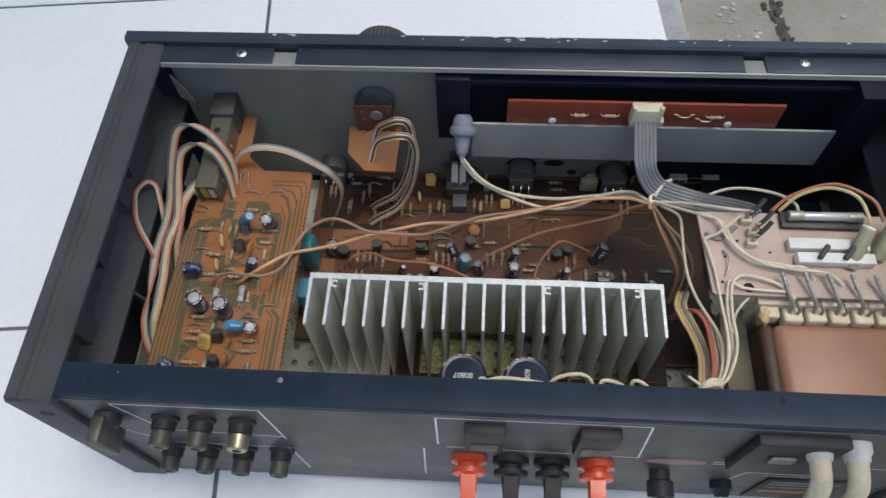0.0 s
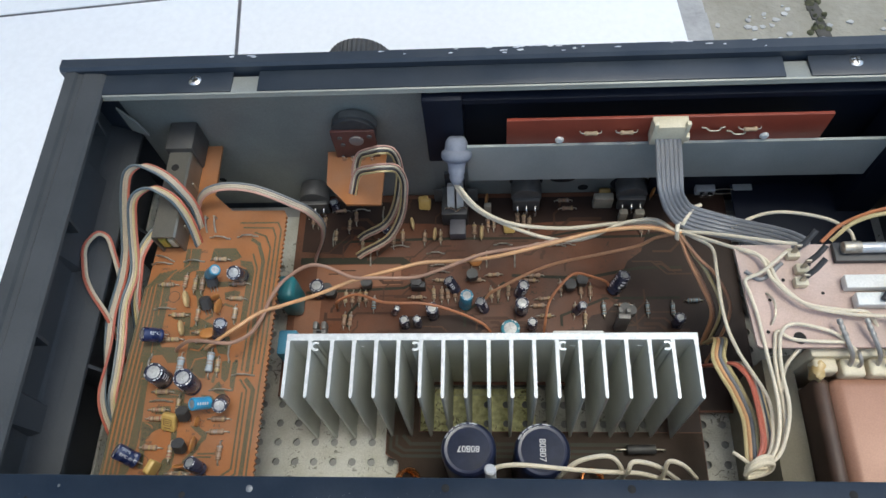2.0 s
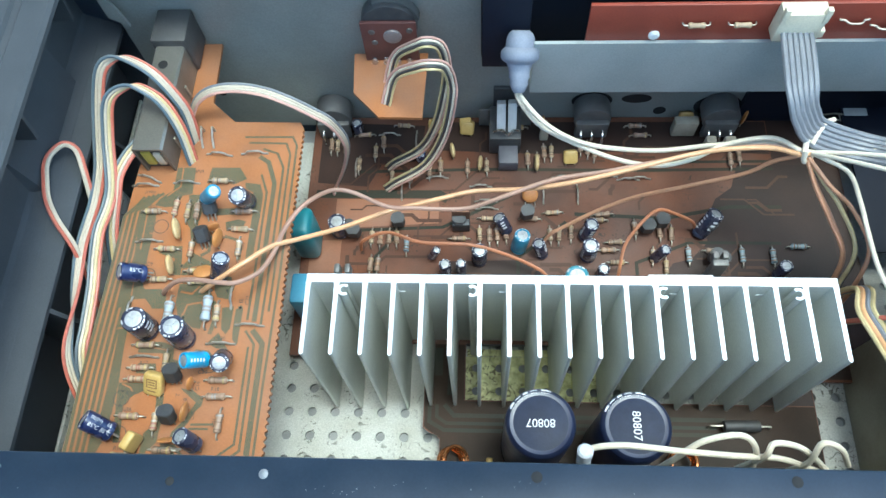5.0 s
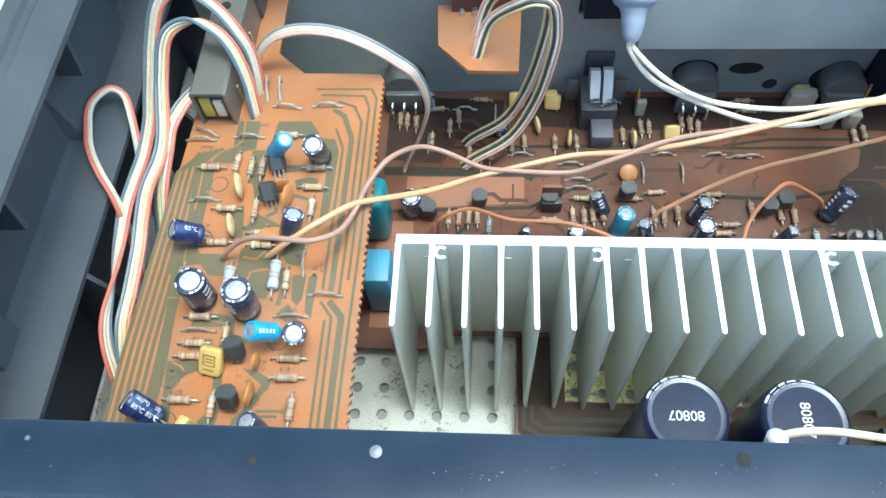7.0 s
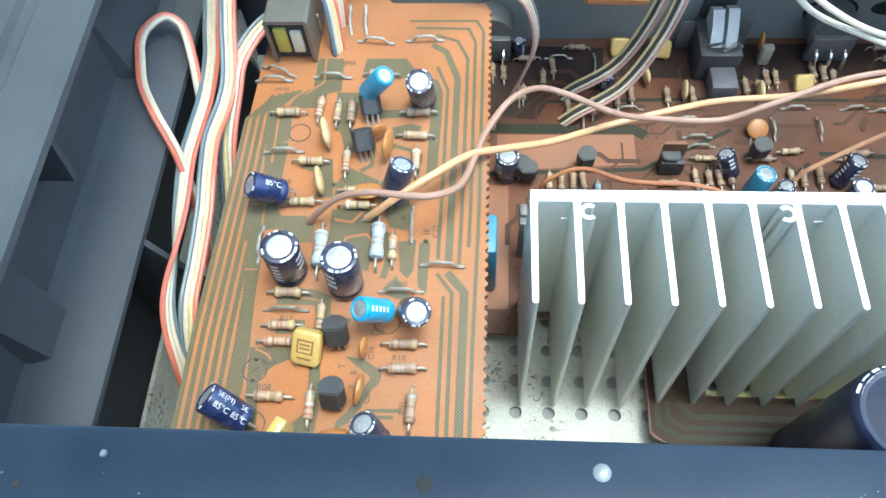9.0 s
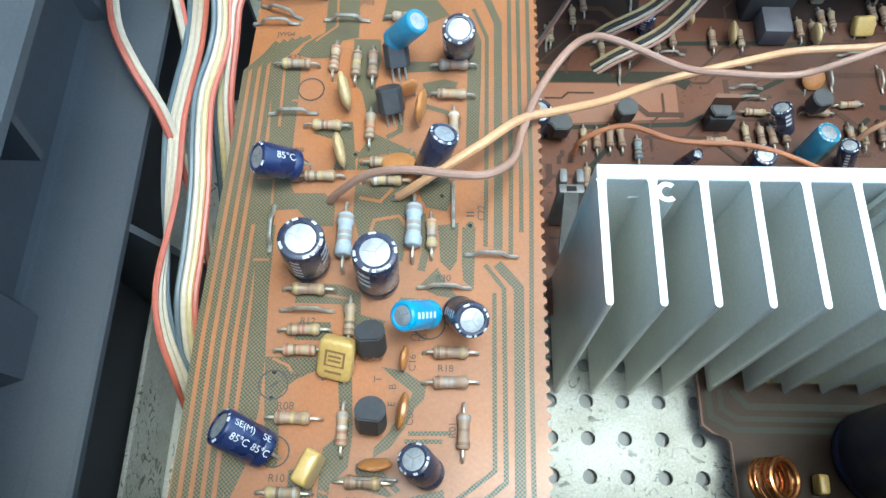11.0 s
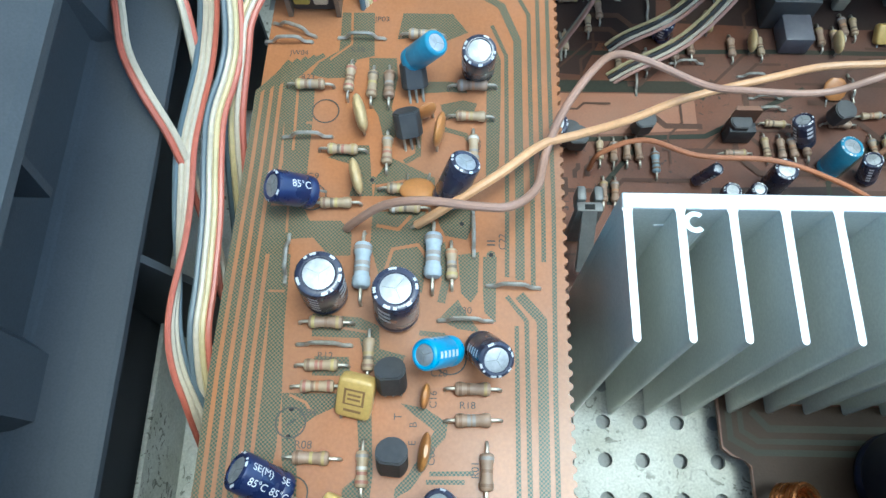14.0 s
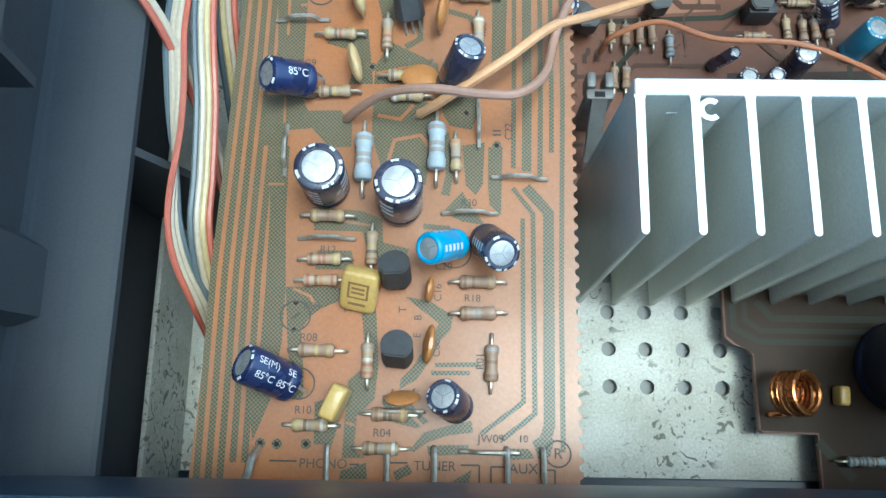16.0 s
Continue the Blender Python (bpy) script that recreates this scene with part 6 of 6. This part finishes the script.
for pts, mt, label in (([(96, 226, 97), (103.5, 216.6, 93), (112, 208.6, 89), (117.3, 195, 84), (114.1, 184.1, 72), (113, 180, 50)], WTAN, "tan brown insulated wire hanging from the wire tie"),
                       ([(97, 226, 96), (102, 219, 92), (109, 210, 87), (114.3, 196, 80), (112, 186, 60)], WYELLOW, "dull yellow insulated wire hanging from the wire tie"),
                       ([(96, 225, 96), (100, 217, 90), (105.6, 207, 84), (110.4, 195, 78), (109, 186, 60)], WTAN, "tan brown insulated wire hanging from the wire tie"),
                       ([(96.6, 225.4, 95), (101, 218, 89), (107.4, 208.4, 82), (112.4, 196, 75), (110.6, 187, 58)], WBROWN, "pinkish brown insulated wire hanging from the wire tie"),
                       ([(97, 226.6, 95.6), (103, 219.4, 91), (110.4, 210, 85), (115.8, 197, 78), (113.6, 187, 58)], WBLACK, "dark insulated wire hanging from the wire tie")):
    wire(pts, 0.8, mt, label)
for pts in ([KNOT, (108, 222, 106), (120.8, 215.7, 113.4), (130, 212, 117), (137.2, 210, 119)],
[(118, 228, 97), (129.7, 233.6, 100), (140.9, 233, 105), (155.7, 226.8, 110), (162.7, 219.3, 113), (164, 214, 113)],
[(99.9, 125.1, 112), (103.2, 122.6, 112), (107.1, 119.6, 112), (111.6, 119.3, 112)],):
    wire(pts, 0.78, WCREAM, "cream insulated transformer wire on the power supply side", name="transformer_wire")
wire([(154.1, 214.1, 113.2), (162.8, 219.6, 120), (175, 220.2, 126), (186, 214, 128), (190, 203, 126), (190.4, 200, 122)], 0.9, WYELLOW, "yellow insulated wire into a sleeved post")
wire([(150, 213.6, 113.2), (160, 220.6, 118), (178, 223.2, 125), (194, 214, 126), (199, 204, 122)], 0.85, WRUST, "rust orange insulated wire into a sleeved post")
for pts in ([(8.4, 116.6, 112), (10.4, 118.2, 116), (19.2, 118.7, 118), (35.4, 117.9, 115), (52.8, 117.7, 110), (66, 117.8, 106), (80, 116, 96)],
            [(33, 116, 90), (35.5, 117.3, 108), (41.3, 120.7, 116), (52.2, 122.5, 116), (57.7, 119.1, 110), (60.7, 114.4, 92)],
            [(58, 117, 90), (59.8, 117.6, 110), (61.8, 120.8, 114), (71, 120.1, 110), (82.7, 116.5, 96)],
            [(72, 116, 92), (73.8, 117, 106), (75, 121, 114), (80.8, 120, 112), (88.6, 117.6, 98)]):
    wire(pts, 0.9, WCREAM, "cream insulated wire to the speaker terminals", name="speaker_wire")
lug = thing("wire_lug", (7.6, 115.6, 108), "greyish white sleeved wire lug behind the rear lip", "wire lug")
part("sleeve", lathe(B(), (7.8, 114, 108), (7.4, 117, 119.4), [(0, 2.0), (0.4, 2.1), (0.6, 1.6), (0.66, 2.2), (0.94, 2.3), (1, 1.7)], 16), mat("greyish_white_sleeve", (0.62, 0.63, 0.64), (0.5, 0.51, 0.52), 0.45, scale=120, bump=0.08), lug)
tie = thing("wire_tie", KNOT, "twisted cream string tie round the wire bundle", "wire tie")
part("loop", tube(B(), [(93.6, 226, 100), (95, 230.6, 100.6), (98.4, 231, 99), (97.6, 227, 95), (94.6, 225, 96), (93.8, 226.6, 100.6)], 1.0, 7, 4), WCREAM, tie)
part("tail", tube(B(), [(96.4, 229.4, 100.6), (99, 233.4, 102), (102.4, 237.6, 102), (106, 239.6, 101)], 0.9, 7, 4), WCREAM, tie)
part("tail", tube(B(), [(102, 237.2, 102.2), (99, 239.4, 102), (96.4, 239.2, 100)], 0.8, 7, 4), WCREAM, tie)

foot_tie = thing("wire_tie", (109.8, 118.5, 112), "cream string tie round the foot of the wire bundle", "wire tie")
for k in range(3):
    a, b, h = 105.8 - 2.6 + 0.4 * k, 116.9 + 1.2 * k, 6.2 - 0.5 * k
    part("loop", tube(B(), [(a, b, 112), (a + 2, b + 1.6, 115.4), (a + h, b + 3.4, 115.8), (a + h + 4.4, b + 3.6, 113), (a + h + 3, b + 1.2, 109), (a + 2, b - 0.6, 108.6), (a, b, 112)], 0.85, 7, 4), WCREAM, foot_tie)

DULLTIN = mat("dull_tin", (0.42, 0.40, 0.36), (0.35, 0.33, 0.3), 0.45, 0.5)
# ---- lamp boot ----
boot = thing("lamp_boot", (-8, 266, 96), "grey rubber lamp boot at the edge of the display", "lamp boot")
part("boot", lathe(B(), (-7.6, 276, 108), (-8, 259.0, 91.6), [(0, 3.4), (0.05, 4.7), (0.12, 5.4), (0.26, 5.8), (0.3, 7.0), (0.34, 7.5), (0.43, 7.5), (0.48, 6.8), (0.53, 5.0), (0.62, 4.3), (0.7, 4.0), (0.74, 4.2), (0.8, 3.5), (0.86, 3.7), (0.95, 2.9), (1, 2.1)], 24), mat("grey_rubber", (0.25, 0.265, 0.31), (0.20, 0.215, 0.255), 0.6, scale=120, dust=0.15), boot)

# ---- display board with its white connector ----
disp = thing("display_circuit_board", (90, 272, 106), "red-brown circuit board behind the front display", "circuit board")
part("board", box(B(), 16.7, 163.4, 271.6, 273.2, 104, 125.5, 0.15), PCBRED, disp)
for x, z in ((41.9, 110.1), (137.1, 110.1)):
    part("fixing_pin", lathe(B(), (x, 271.9, z), (x, 270.3, z), [(0, 2.1), (0.6, 2.1), (1, 1.5)], 16), WHITE, disp)
for x, z in ((56, 116.5), (72.5, 116.5), (128.5, 117.2)):
    m = Matrix.Translation((x, 271.6, z)) @ Matrix.Rotation(radians(90), 4, "X")
    ob = placed("resistor", RES["tan"][0], disp, m)
    child("lead", RES["tan"][1], ob)
    child("lead", RES["tan"][2], ob)
for x, z in ((112, 117.5), (124, 114.5)):
    placed("jumper_wire", JUMP, disp, Matrix.Translation((x, 271.6, z)) @ Matrix.Rotation(radians(90), 4, "X"))
plug = thing("white_connector", (90.6, 268, 113), "cream plastic connector plugged into the display board", "connector")
part("housing", box(B(), 82.6, 98.6, 265, 271.4, 113.4, 127, 0.5), CREAM, plug)
for x in (83, 97.2):
    part("latch", box(B(), x - 0.5, x + 1.5, 264.6, 266.8, 123, 129.4, 0.3), CREAM, plug)
part("latch_tongue", box(B(), 98.4, 100.8, 266, 270, 114, 117.6, 0.4), CREAM, plug)

# ---- selector switch with its small board ----
sel = thing("selector_switch", (-60, 280, 84), "rotary selector switch with a small orange board behind the sub panel", "switch")
part("board", prism(B(), [(-75.3, 264), (-64.1, 252), (-46.4, 251.6), (-45.2, 284), (-76.4, 284)], 83.6, 85.2), PCB, sel, smooth=False)
part("switch_wafer", box(B(), -71, -48.6, 280.4, 282, 84.8, 107.6, 0.4), mat("brown_bakelite", (0.13, 0.05, 0.04), (0.09, 0.035, 0.028), 0.45, scale=90), sel, "red-brown bakelite switch wafer")
part("rotor", cyl(B(), (-58.4, 279.4, 100.4), (-58.4, 280.6, 100.4), 3.7, 20, 0.4), mat("grey_brown_rotor", (0.30, 0.27, 0.25), (0.2, 0.17, 0.16), 0.45, 0.3), sel)
for x, z in ((-66.6, 102.6), (-66, 96.6), (-51.4, 103.4)):
    part("rivet", cyl(B(), (x, 279.9, z), (x, 280.6, z), 1.3, 12, 0.2), POT, sel)
part("switch_can", cyl(B(), (-59.6, 282.2, 103.2), (-59.6, 289.3, 103.2), 11.4, 30, 0.8), GUNK, sel)
bm = B()
arc = [radians(a) for a in range(10, 125, 12)]
along_y(bm, [(-59.6 + 12.4 * math.cos(a), 103.2 + 12.4 * math.sin(a)) for a in arc] + [(-59.6 + 11.5 * math.cos(a), 103.2 + 11.5 * math.sin(a)) for a in arc[::-1]], 284, 288)
part("clamp", bm, POT, sel)
for k in range(4):
    part("pin", lathe(B(), (-67.2 + 4.9 * k, 279.4, 85), (-67.2 + 4.9 * k, 279, 88.6), [(0, 1.5), (0.5, 1.3), (0.8, 0.9), (1, 0.5)], 10), CHROME, sel)

# ---- slide switch in its metal channel ----
sl = thing("slide_switch", (-147, 252, 89), "slide switch in a dull galvanised metal channel on the raised board", "switch")
GALV = mat("dull_galvanised_steel", (0.27, 0.25, 0.21), (0.21, 0.195, 0.16), 0.36, 0.6, scale=60, bump=0.12)
bm = B()
ch = [(-152.6, 89.2), (-152.6, 103.6), (-151.8, 104.4), (-141.6, 104.4), (-140.8, 103.6), (-140.8, 89.2), (-141.8, 89.2), (-141.8, 103.2), (-151.6, 103.2), (-151.6, 89.2)]
along_y(bm, ch, 224.6, 272.6)
part("channel", bm, GALV, sl)
part("insulator", box(B(), -151.4, -142, 226.4, 270, 89.4, 101.4, 0.4), GUNK, sl)
part("slider", box(B(), -151, -147.4, 225.4, 228.4, 92, 100.6, 0.5), mat("yellow_slider_plastic", (0.52, 0.42, 0.08), (0.44, 0.35, 0.07), 0.45), sl, "yellow plastic slider")
part("slider", box(B(), -146.6, -143.4, 225.4, 228.4, 92, 99.6, 0.5), CREAM, sl)
part("rear_block", box(B(), -153.6, -139.6, 272.7, 289, 89.4, 107.5, 0.8), mat("dull_dark_bracket", (0.10, 0.096, 0.09), (0.07, 0.067, 0.062), 0.5, 0.3, scale=80), sl, "dull dark metal bracket against the sub panel")
part("channel_hole", cyl(B(), (-147.6, 263.6, 104.2), (-147.6, 263.6, 104.55), 1.9, 16), HOLE, sl)
for y in (234, 246, 258):
    part("contact_pin", box(B(), -140.9, -140.2, y, y + 1.2, 90, 97, 0.1), TIN, sl)
part("corner_plate", along_y(B(), [(-172.4, 126), (-167.4, 114), (-165.6, 103), (-172.4, 108)], 284, 285.2), STEELGREY, case, "pale bent corner plate")

# ---- power supply board and transformer ----
psu = thing("power_supply_board", (163, 190, 111), "pale pinkish circuit board raised beside the transformer", "circuit board")
part("board", prism(B(), [(115.8, 167.4), (117.4, 166.4), (214, 166.4), (214, 212.6), (113.2, 212.6)], 111.4, 113), PCBPALE, psu, smooth=False)
for x, y in ((206, 171), (206, 208)):
    part("standoff", cyl(B(), (x, y, 23), (x, y, 111.3), 3, 12), GALV, psu)
for x0, x1, y0, y1, h in ((154, 192, 190.4, 196.4, 4.5), (156.6, 193, 182.6, 188.2, 5)):
    b = part("fuse_clip", box(B(), x0, x1, y0, y1, 113.2, 113.2 + h, 0.5), WHITE, psu, "white plastic fuse holder")
for x in (166, 178):
    part("diode", cyl(B(), (x, 184, 119.6), (x + 4.6, 190.4, 121), 1.3, 12, 0.3), GUNK, psu)
f = part("fuse", cyl(B(), (157, 208, 118.4), (190, 208.6, 118.4), 2.3, 18, 0.4), mat("fuse_glass_tube", (0.55, 0.56, 0.56), (0.48, 0.5, 0.5), 0.12, 0.3), psu, "glass fuse with bright end caps")
for x0, x1 in ((155.6, 163), (184, 191.4)):
    part("end_cap", cyl(B(), (x0, 208.2, 118.4), (x1, 208.4, 118.4), 2.6, 18, 0.4), TIN, f)
part("fuse_base", box(B(), 153, 193, 203.2, 212, 113.2, 116, 0.5), GUNK, psu)
SLEEVEOLIVE = mat("olive_sleeving", (0.36, 0.33, 0.22), (0.3, 0.27, 0.18), 0.5, scale=100)
for x, y in ((185, 192), (199, 197)):
    post = part("sleeved_post", lathe(B(), (x - 3, y - 9, 113), (x + 4, y + 6, 126), [(0, 3.4), (0.95, 3.4), (1, 3.0), (0.97, 2.2)], 18), SLEEVEOLIVE, psu, "olive sleeved terminal post")
    part("rim", lathe(B(), (x + 3.9, y + 5.8, 125.8), (x + 4.2, y + 6.4, 126.4), [(0, 3.3), (1, 2.8)], 18), WHITE, post)
for dx, dy, dz in ((0, 0, 0), (2.5, -7, 0), (1, -13, -1)):
    x, y = 136 + dx, 207 + dy
    t = part("terminal", box(B(), x - 2.6, x + 2.6, y - 2, y + 2, 113.2, 117, 0.4), CREAM, psu)
    part("tag", box(B(), x - 1.2, x + 1.2, y - 0.4, y + 0.4, 116.8, 124 + dz, 0.2), TIN, t)
    part("clip_wire", tube(B(), [(x, y, 121), (x + 3.5, y + 2.2, 124), (x + 6.6, y + 5.2, 127)], 1.2, 8, 4), GUNK, t)
for x, y, r in ((133, 170.4, 2.6), (124, 187, 0.7), (146, 190, 0.7), (150, 178, 0.7), (131, 196, 0.8), (143, 203, 0.7), (121, 173, 0.8)):
    part("drill_hole", cyl(B(), (x, y, 112.7), (x, y, 113.08), r, 14), HOLE, psu)
part("solder_bridge", tube(B(), [(116, 200, 113.4), (122, 196, 114), (131, 203, 115)], 1.0, 7, 4), WGREY, psu)
part("clip_wire", tube(B(), [(123, 190, 113.4), (124.6, 186, 115.4), (124.4, 180, 115.4), (122.6, 176, 113.4)], 0.5, 6, 4), TIN, psu)

tr = thing("power_transformer", (182, 136, 23), "power transformer wrapped in brown copper foil on the tray", "transformer")
bm = box(B(), 145.2, 226, 101, 157.4, 40, 104, 5.0, 5)
for v in bm.verts:
    v.co.z += 2.2 * math.sin((v.co.x - 145) / 81 * math.pi) if v.co.z > 96 else 0
part("copper_wrap", bm, COPPER, tr, "brown varnished copper foil wrap")
# shading of the wrap's rounded left side, put into an added darker part
part("side_card", box(B(), 139.7, 147, 102, 158, 40, 101.4, 3.2, 4), mat("dark_brown_side_shade", (0.10, 0.055, 0.036), (0.065, 0.038, 0.026), 0.5, scale=60, bump=0.15), tr, "dark brown rounded side of the transformer, shade in its colour")
part("bobbin", box(B(), 138.2, 226, 164.2, 169, 60, 108.4, 0.8), CREAM, tr, "cream plastic bobbin flange")
RESIN = mat("yellowed_resin", (0.50, 0.33, 0.12), (0.62, 0.50, 0.28), 0.35, scale=130, bump=0.2, coat=0.3)
for k in range(7):
    x = 139.0 + 10.8 * k
    t = part("terminal_block", box(B(), x, x + 9.2, 156.4 if k else 158, 164.0, 99, 107.4 - 0.4 * (k % 2), 1.3, 3), CREAM, tr)
    if k == 0:
        blob = box(B(), x - 0.6, x + 4.4, 155.6, 162.6, 99.4, 107.9, 2.0, 4)
        for v in blob.verts:
            v.co += Vector((0.5 * math.sin(v.co.z * 1.1 + v.co.y), 0.8 * math.sin(v.co.x * 1.3 + v.co.z * 0.7), 0.5 * math.sin(v.co.x + v.co.y * 0.8)))
        part("resin_blob", blob, RESIN, t, "yellow resin blob run over the terminal block")
        continue
    pin = part("pin", tube(B(), [(x + 3.2, 161, 106.6), (x + 2.6, 163, 112), (x + 0.6, 167.4, 115.4), (x - 2.6, 176.6, 118.6)], 0.95, 8, 3), DULLTIN, t)
    for d in (0.25, 0.5, 0.75):
        part("wire_turn", lathe(B(), (x + 0.6 - 3.2 * d, 167.4 + 9.2 * d, 115.4 + 3.2 * d), (x - 0.1 - 3.2 * d, 169.4 + 9.2 * d, 116.1 + 3.2 * d), [(0, 0.9), (0.3, 1.2), (0.7, 1.2), (1, 0.9)], 10), DULLTIN, pin)
    part("pin", tube(B(), [(x + 6.6, 160.4, 106.6), (x + 6.2, 160.8, 110.6), (x + 5.2, 163.6, 112.6), (x + 6.4, 165.4, 110.4)], 0.8, 8, 3), DULLTIN, t)
part("core", box(B(), 141.4, 224, 104, 162, 26, 40.2, 0.6), GUNK, tr)
br = thing("steel_bracket", (134, 150, 23), "beige galvanised steel bracket between heat sink and transformer", "bracket")
part("upright", along_y(B(), [(128.6, 23), (130, 23), (130.2, 78), (139.2, 84.6), (139.2, 86), (128.8, 79.4)], 112, 172), mat("beige_galvanised_steel", (0.36, 0.32, 0.23), (0.27, 0.24, 0.17), 0.5, 0.4, scale=50, bump=0.15, dust=0.3), br, smooth=False)
part("foot", box(B(), 130.1, 140, 112, 172, 23, 24.4, 0.3), GALV, br)
screw(br, 136, 120, 24.4, 2.4)

# ---- rear sockets ----
RUBBER = mat("black_socket_plastic", (0.016, 0.017, 0.019), (0.026, 0.027, 0.029), 0.5, dust=0.06)

RUBBER.node_tree.nodes["Principled BSDF"].inputs["Specular IOR Level"].default_value = 0.25


def phono(x, z, ring):
    ob = part("phono_socket", lathe(B(), (x, 95, z), (x, 82, z), [(0, 6.4), (0.12, 6.4), (0.18, 5.4), (0.5, 5.2), (0.52, 4.4), (0.95, 4.3), (1, 3.8)], 20), RUBBER, case)
    part("barrel", lathe(B(), (x, 88, z), (x, 81.4, z), [(0, 4.5), (0.9, 4.5), (1, 3.9)], 18), ring, ob)
    part("bore", cyl(B(), (x, 82, z), (x, 81.2, z), 2.0, 12), HOLE, ob)


BRASS = mat("tarnished_brass", (0.50, 0.44, 0.30), (0.30, 0.27, 0.19), 0.35, 0.9, scale=250)
DULL = mat("dull_tarnished_barrel", (0.11, 0.105, 0.09), (0.07, 0.066, 0.058), 0.5, 0.5)
for k, x in enumerate((-132, -115.6, -97.6)):
    phono(x, 116, BRASS if k == 2 else DULL)
for x in (-146, -128, -110, -91):
    phono(x, 66, DULL)
for pts in ([(-150, 134), (-86, 134), (-84, 88)], [(-150, 134), (-140, 96), (-84, 92)], [(-160, 92), (-146, 72), (-86, 72), (-84, 28)], [(-11.6, 135), (-12, 92)], [(-11.6, 135), (77, 135), (81, 84), (-8, 88)], [(-19, 84), (-21, 28)], [(116, 82), (158, 85)], [(116, 78.6), (140, 79.4)], [(133, 49), (137, 65), (167, 64)], [(146, 60.6), (176, 59.4)], [(176, 84), (206, 82)]):
    bm = B()
    for p, q in zip(pts, pts[1:]):
        d = Vector((q[0] - p[0], 0, q[1] - p[1])).normalized()
        nn = Vector((-d.z, 0, d.x)) * 0.45
        v = [bm.verts.new((c[0] + s * nn.x, 94.5, c[1] + s * nn.z)) for c, s in ((p, 1), (q, 1), (q, -1), (p, -1))]
        bm.faces.new(v)
    part("printed_line", bm, PAINTW, case, smooth=False)
for x in (9, 57):
    t = part("terminal_block", box(B(), x - 8.6, x + 8.6, 90, 95, 100, 130, 0.8), RUBBER, case, "black plastic speaker terminal block")
    part("frame_print", box(B(), x - 6, x + 6, 89.5, 90.1, 102, 113, 0.2), DULL, t)
REDP = mat("orange_red_plastic", (0.72, 0.085, 0.03), (0.62, 0.07, 0.025), 0.38, scale=100, coat=0.2)
for x, mt in ((2.4, REDP), (22.6, RUBBER), (42.4, RUBBER), (63.4, REDP)):
    cx, cz = x, 70
    ob = part("binding_post", lathe(B(), (cx, 95, cz), (cx, 78, cz), [(0, 8.8), (0.2, 8.8), (0.24, 5.4), (0.34, 5.4), (0.38, 8.2), (0.52, 8.0), (0.58, 4.6), (1, 3.8)], 22), mt, case, "red plastic speaker terminal" if mt is REDP else "black plastic speaker terminal")
    part("grip", along_x(B(), [(86, cz + 5), (72, cz + 4.4), (65, cz), (61, cz - 14), (66, cz - 16), (74, cz - 6), (86, cz - 5)], cx - 3.5, cx + 3.5), mt, ob)
ob = part("ground_post", lathe(B(), (96, 95, 60), (96, 79, 58), [(0, 5), (0.3, 5), (0.34, 6.4), (0.8, 6.4), (0.86, 2.6), (1, 2.4)], 20), RUBBER, case, "black ground terminal")
bm = B()
ring = [bm.verts.new((99.4 + 14 * math.cos(a), 94.4, 80 + 5.4 * math.sin(a))) for a in (2 * math.pi * k / 28 for k in range(28))]
bm.faces.new(ring)
part("oval_sticker", bm, mat("faded_pink_sticker", (0.30, 0.17, 0.17), (0.26, 0.15, 0.15), 0.6), case, "faded pinkish oval sticker", smooth=False)
o = part("power_outlet", box(B(), 119, 156, 89.5, 95, 87, 134, 1.5), RUBBER, case, "black mains outlet block")
part("button", box(B(), 128.4, 139.6, 87.6, 89.8, 111, 118.6, 1.4), DULLRIVET, o, "small grey button")
part("cord_grip", lathe(B(), (130.6, 95, 43), (130.6, 87, 42), [(0, 5.4), (0.5, 5.4), (0.6, 4.4), (1, 3.4)], 18), RUBBER, case)
lb = part("rating_plate", box(B(), 150, 190, 93.6, 94.5, 14, 56, 0.3), RUBBER, case, "dark rating plate with an orange stripe")
part("stripe", box(B(), 153, 187, 93.2, 93.7, 29, 33), mat("dull_orange_print", (0.42, 0.17, 0.08), (0.34, 0.14, 0.07), 0.6), lb, smooth=False)
for z in (40, 46, 51):
    part("printed_bar", box(B(), 153, 187, 93.2, 93.7, z, z + 1.2), DULLRIVET, lb, smooth=False)
for k, x in enumerate((146, 161)):
    cord = thing("mains_cord", (x, 90, 108), "white mains cord hanging from the rear outlet", "cord", group="mains cords")
    part("insulation", tube(B(), [(x, 95, 124), (x, 86, 123), (x + 2, 78, 114), (x + 6, 73, 84), (x + 11, 68, 40), (x + 12, 58, 9), (x + 34, -40, 4.6), (x + 120, -140, 4.6)], 4.2, 10, 8), WWHITE, cord)
    part("cord_grip", lathe(B(), (x, 95, 124), (x, 87, 123.4), [(0, 6.4), (0.5, 6.2), (0.7, 5.2), (1, 4.8)], 16), DULLWHITE, cord)
part("corner_block", box(B(), -160.4, -154.6, 80, 92, 102, 126, 1.4), DULL, case)
part("corner_block", lathe(B(), (-157, 95, 118), (-157, 88, 117), [(0, 6), (0.6, 6), (1, 4)], 14), RUBBER, case)
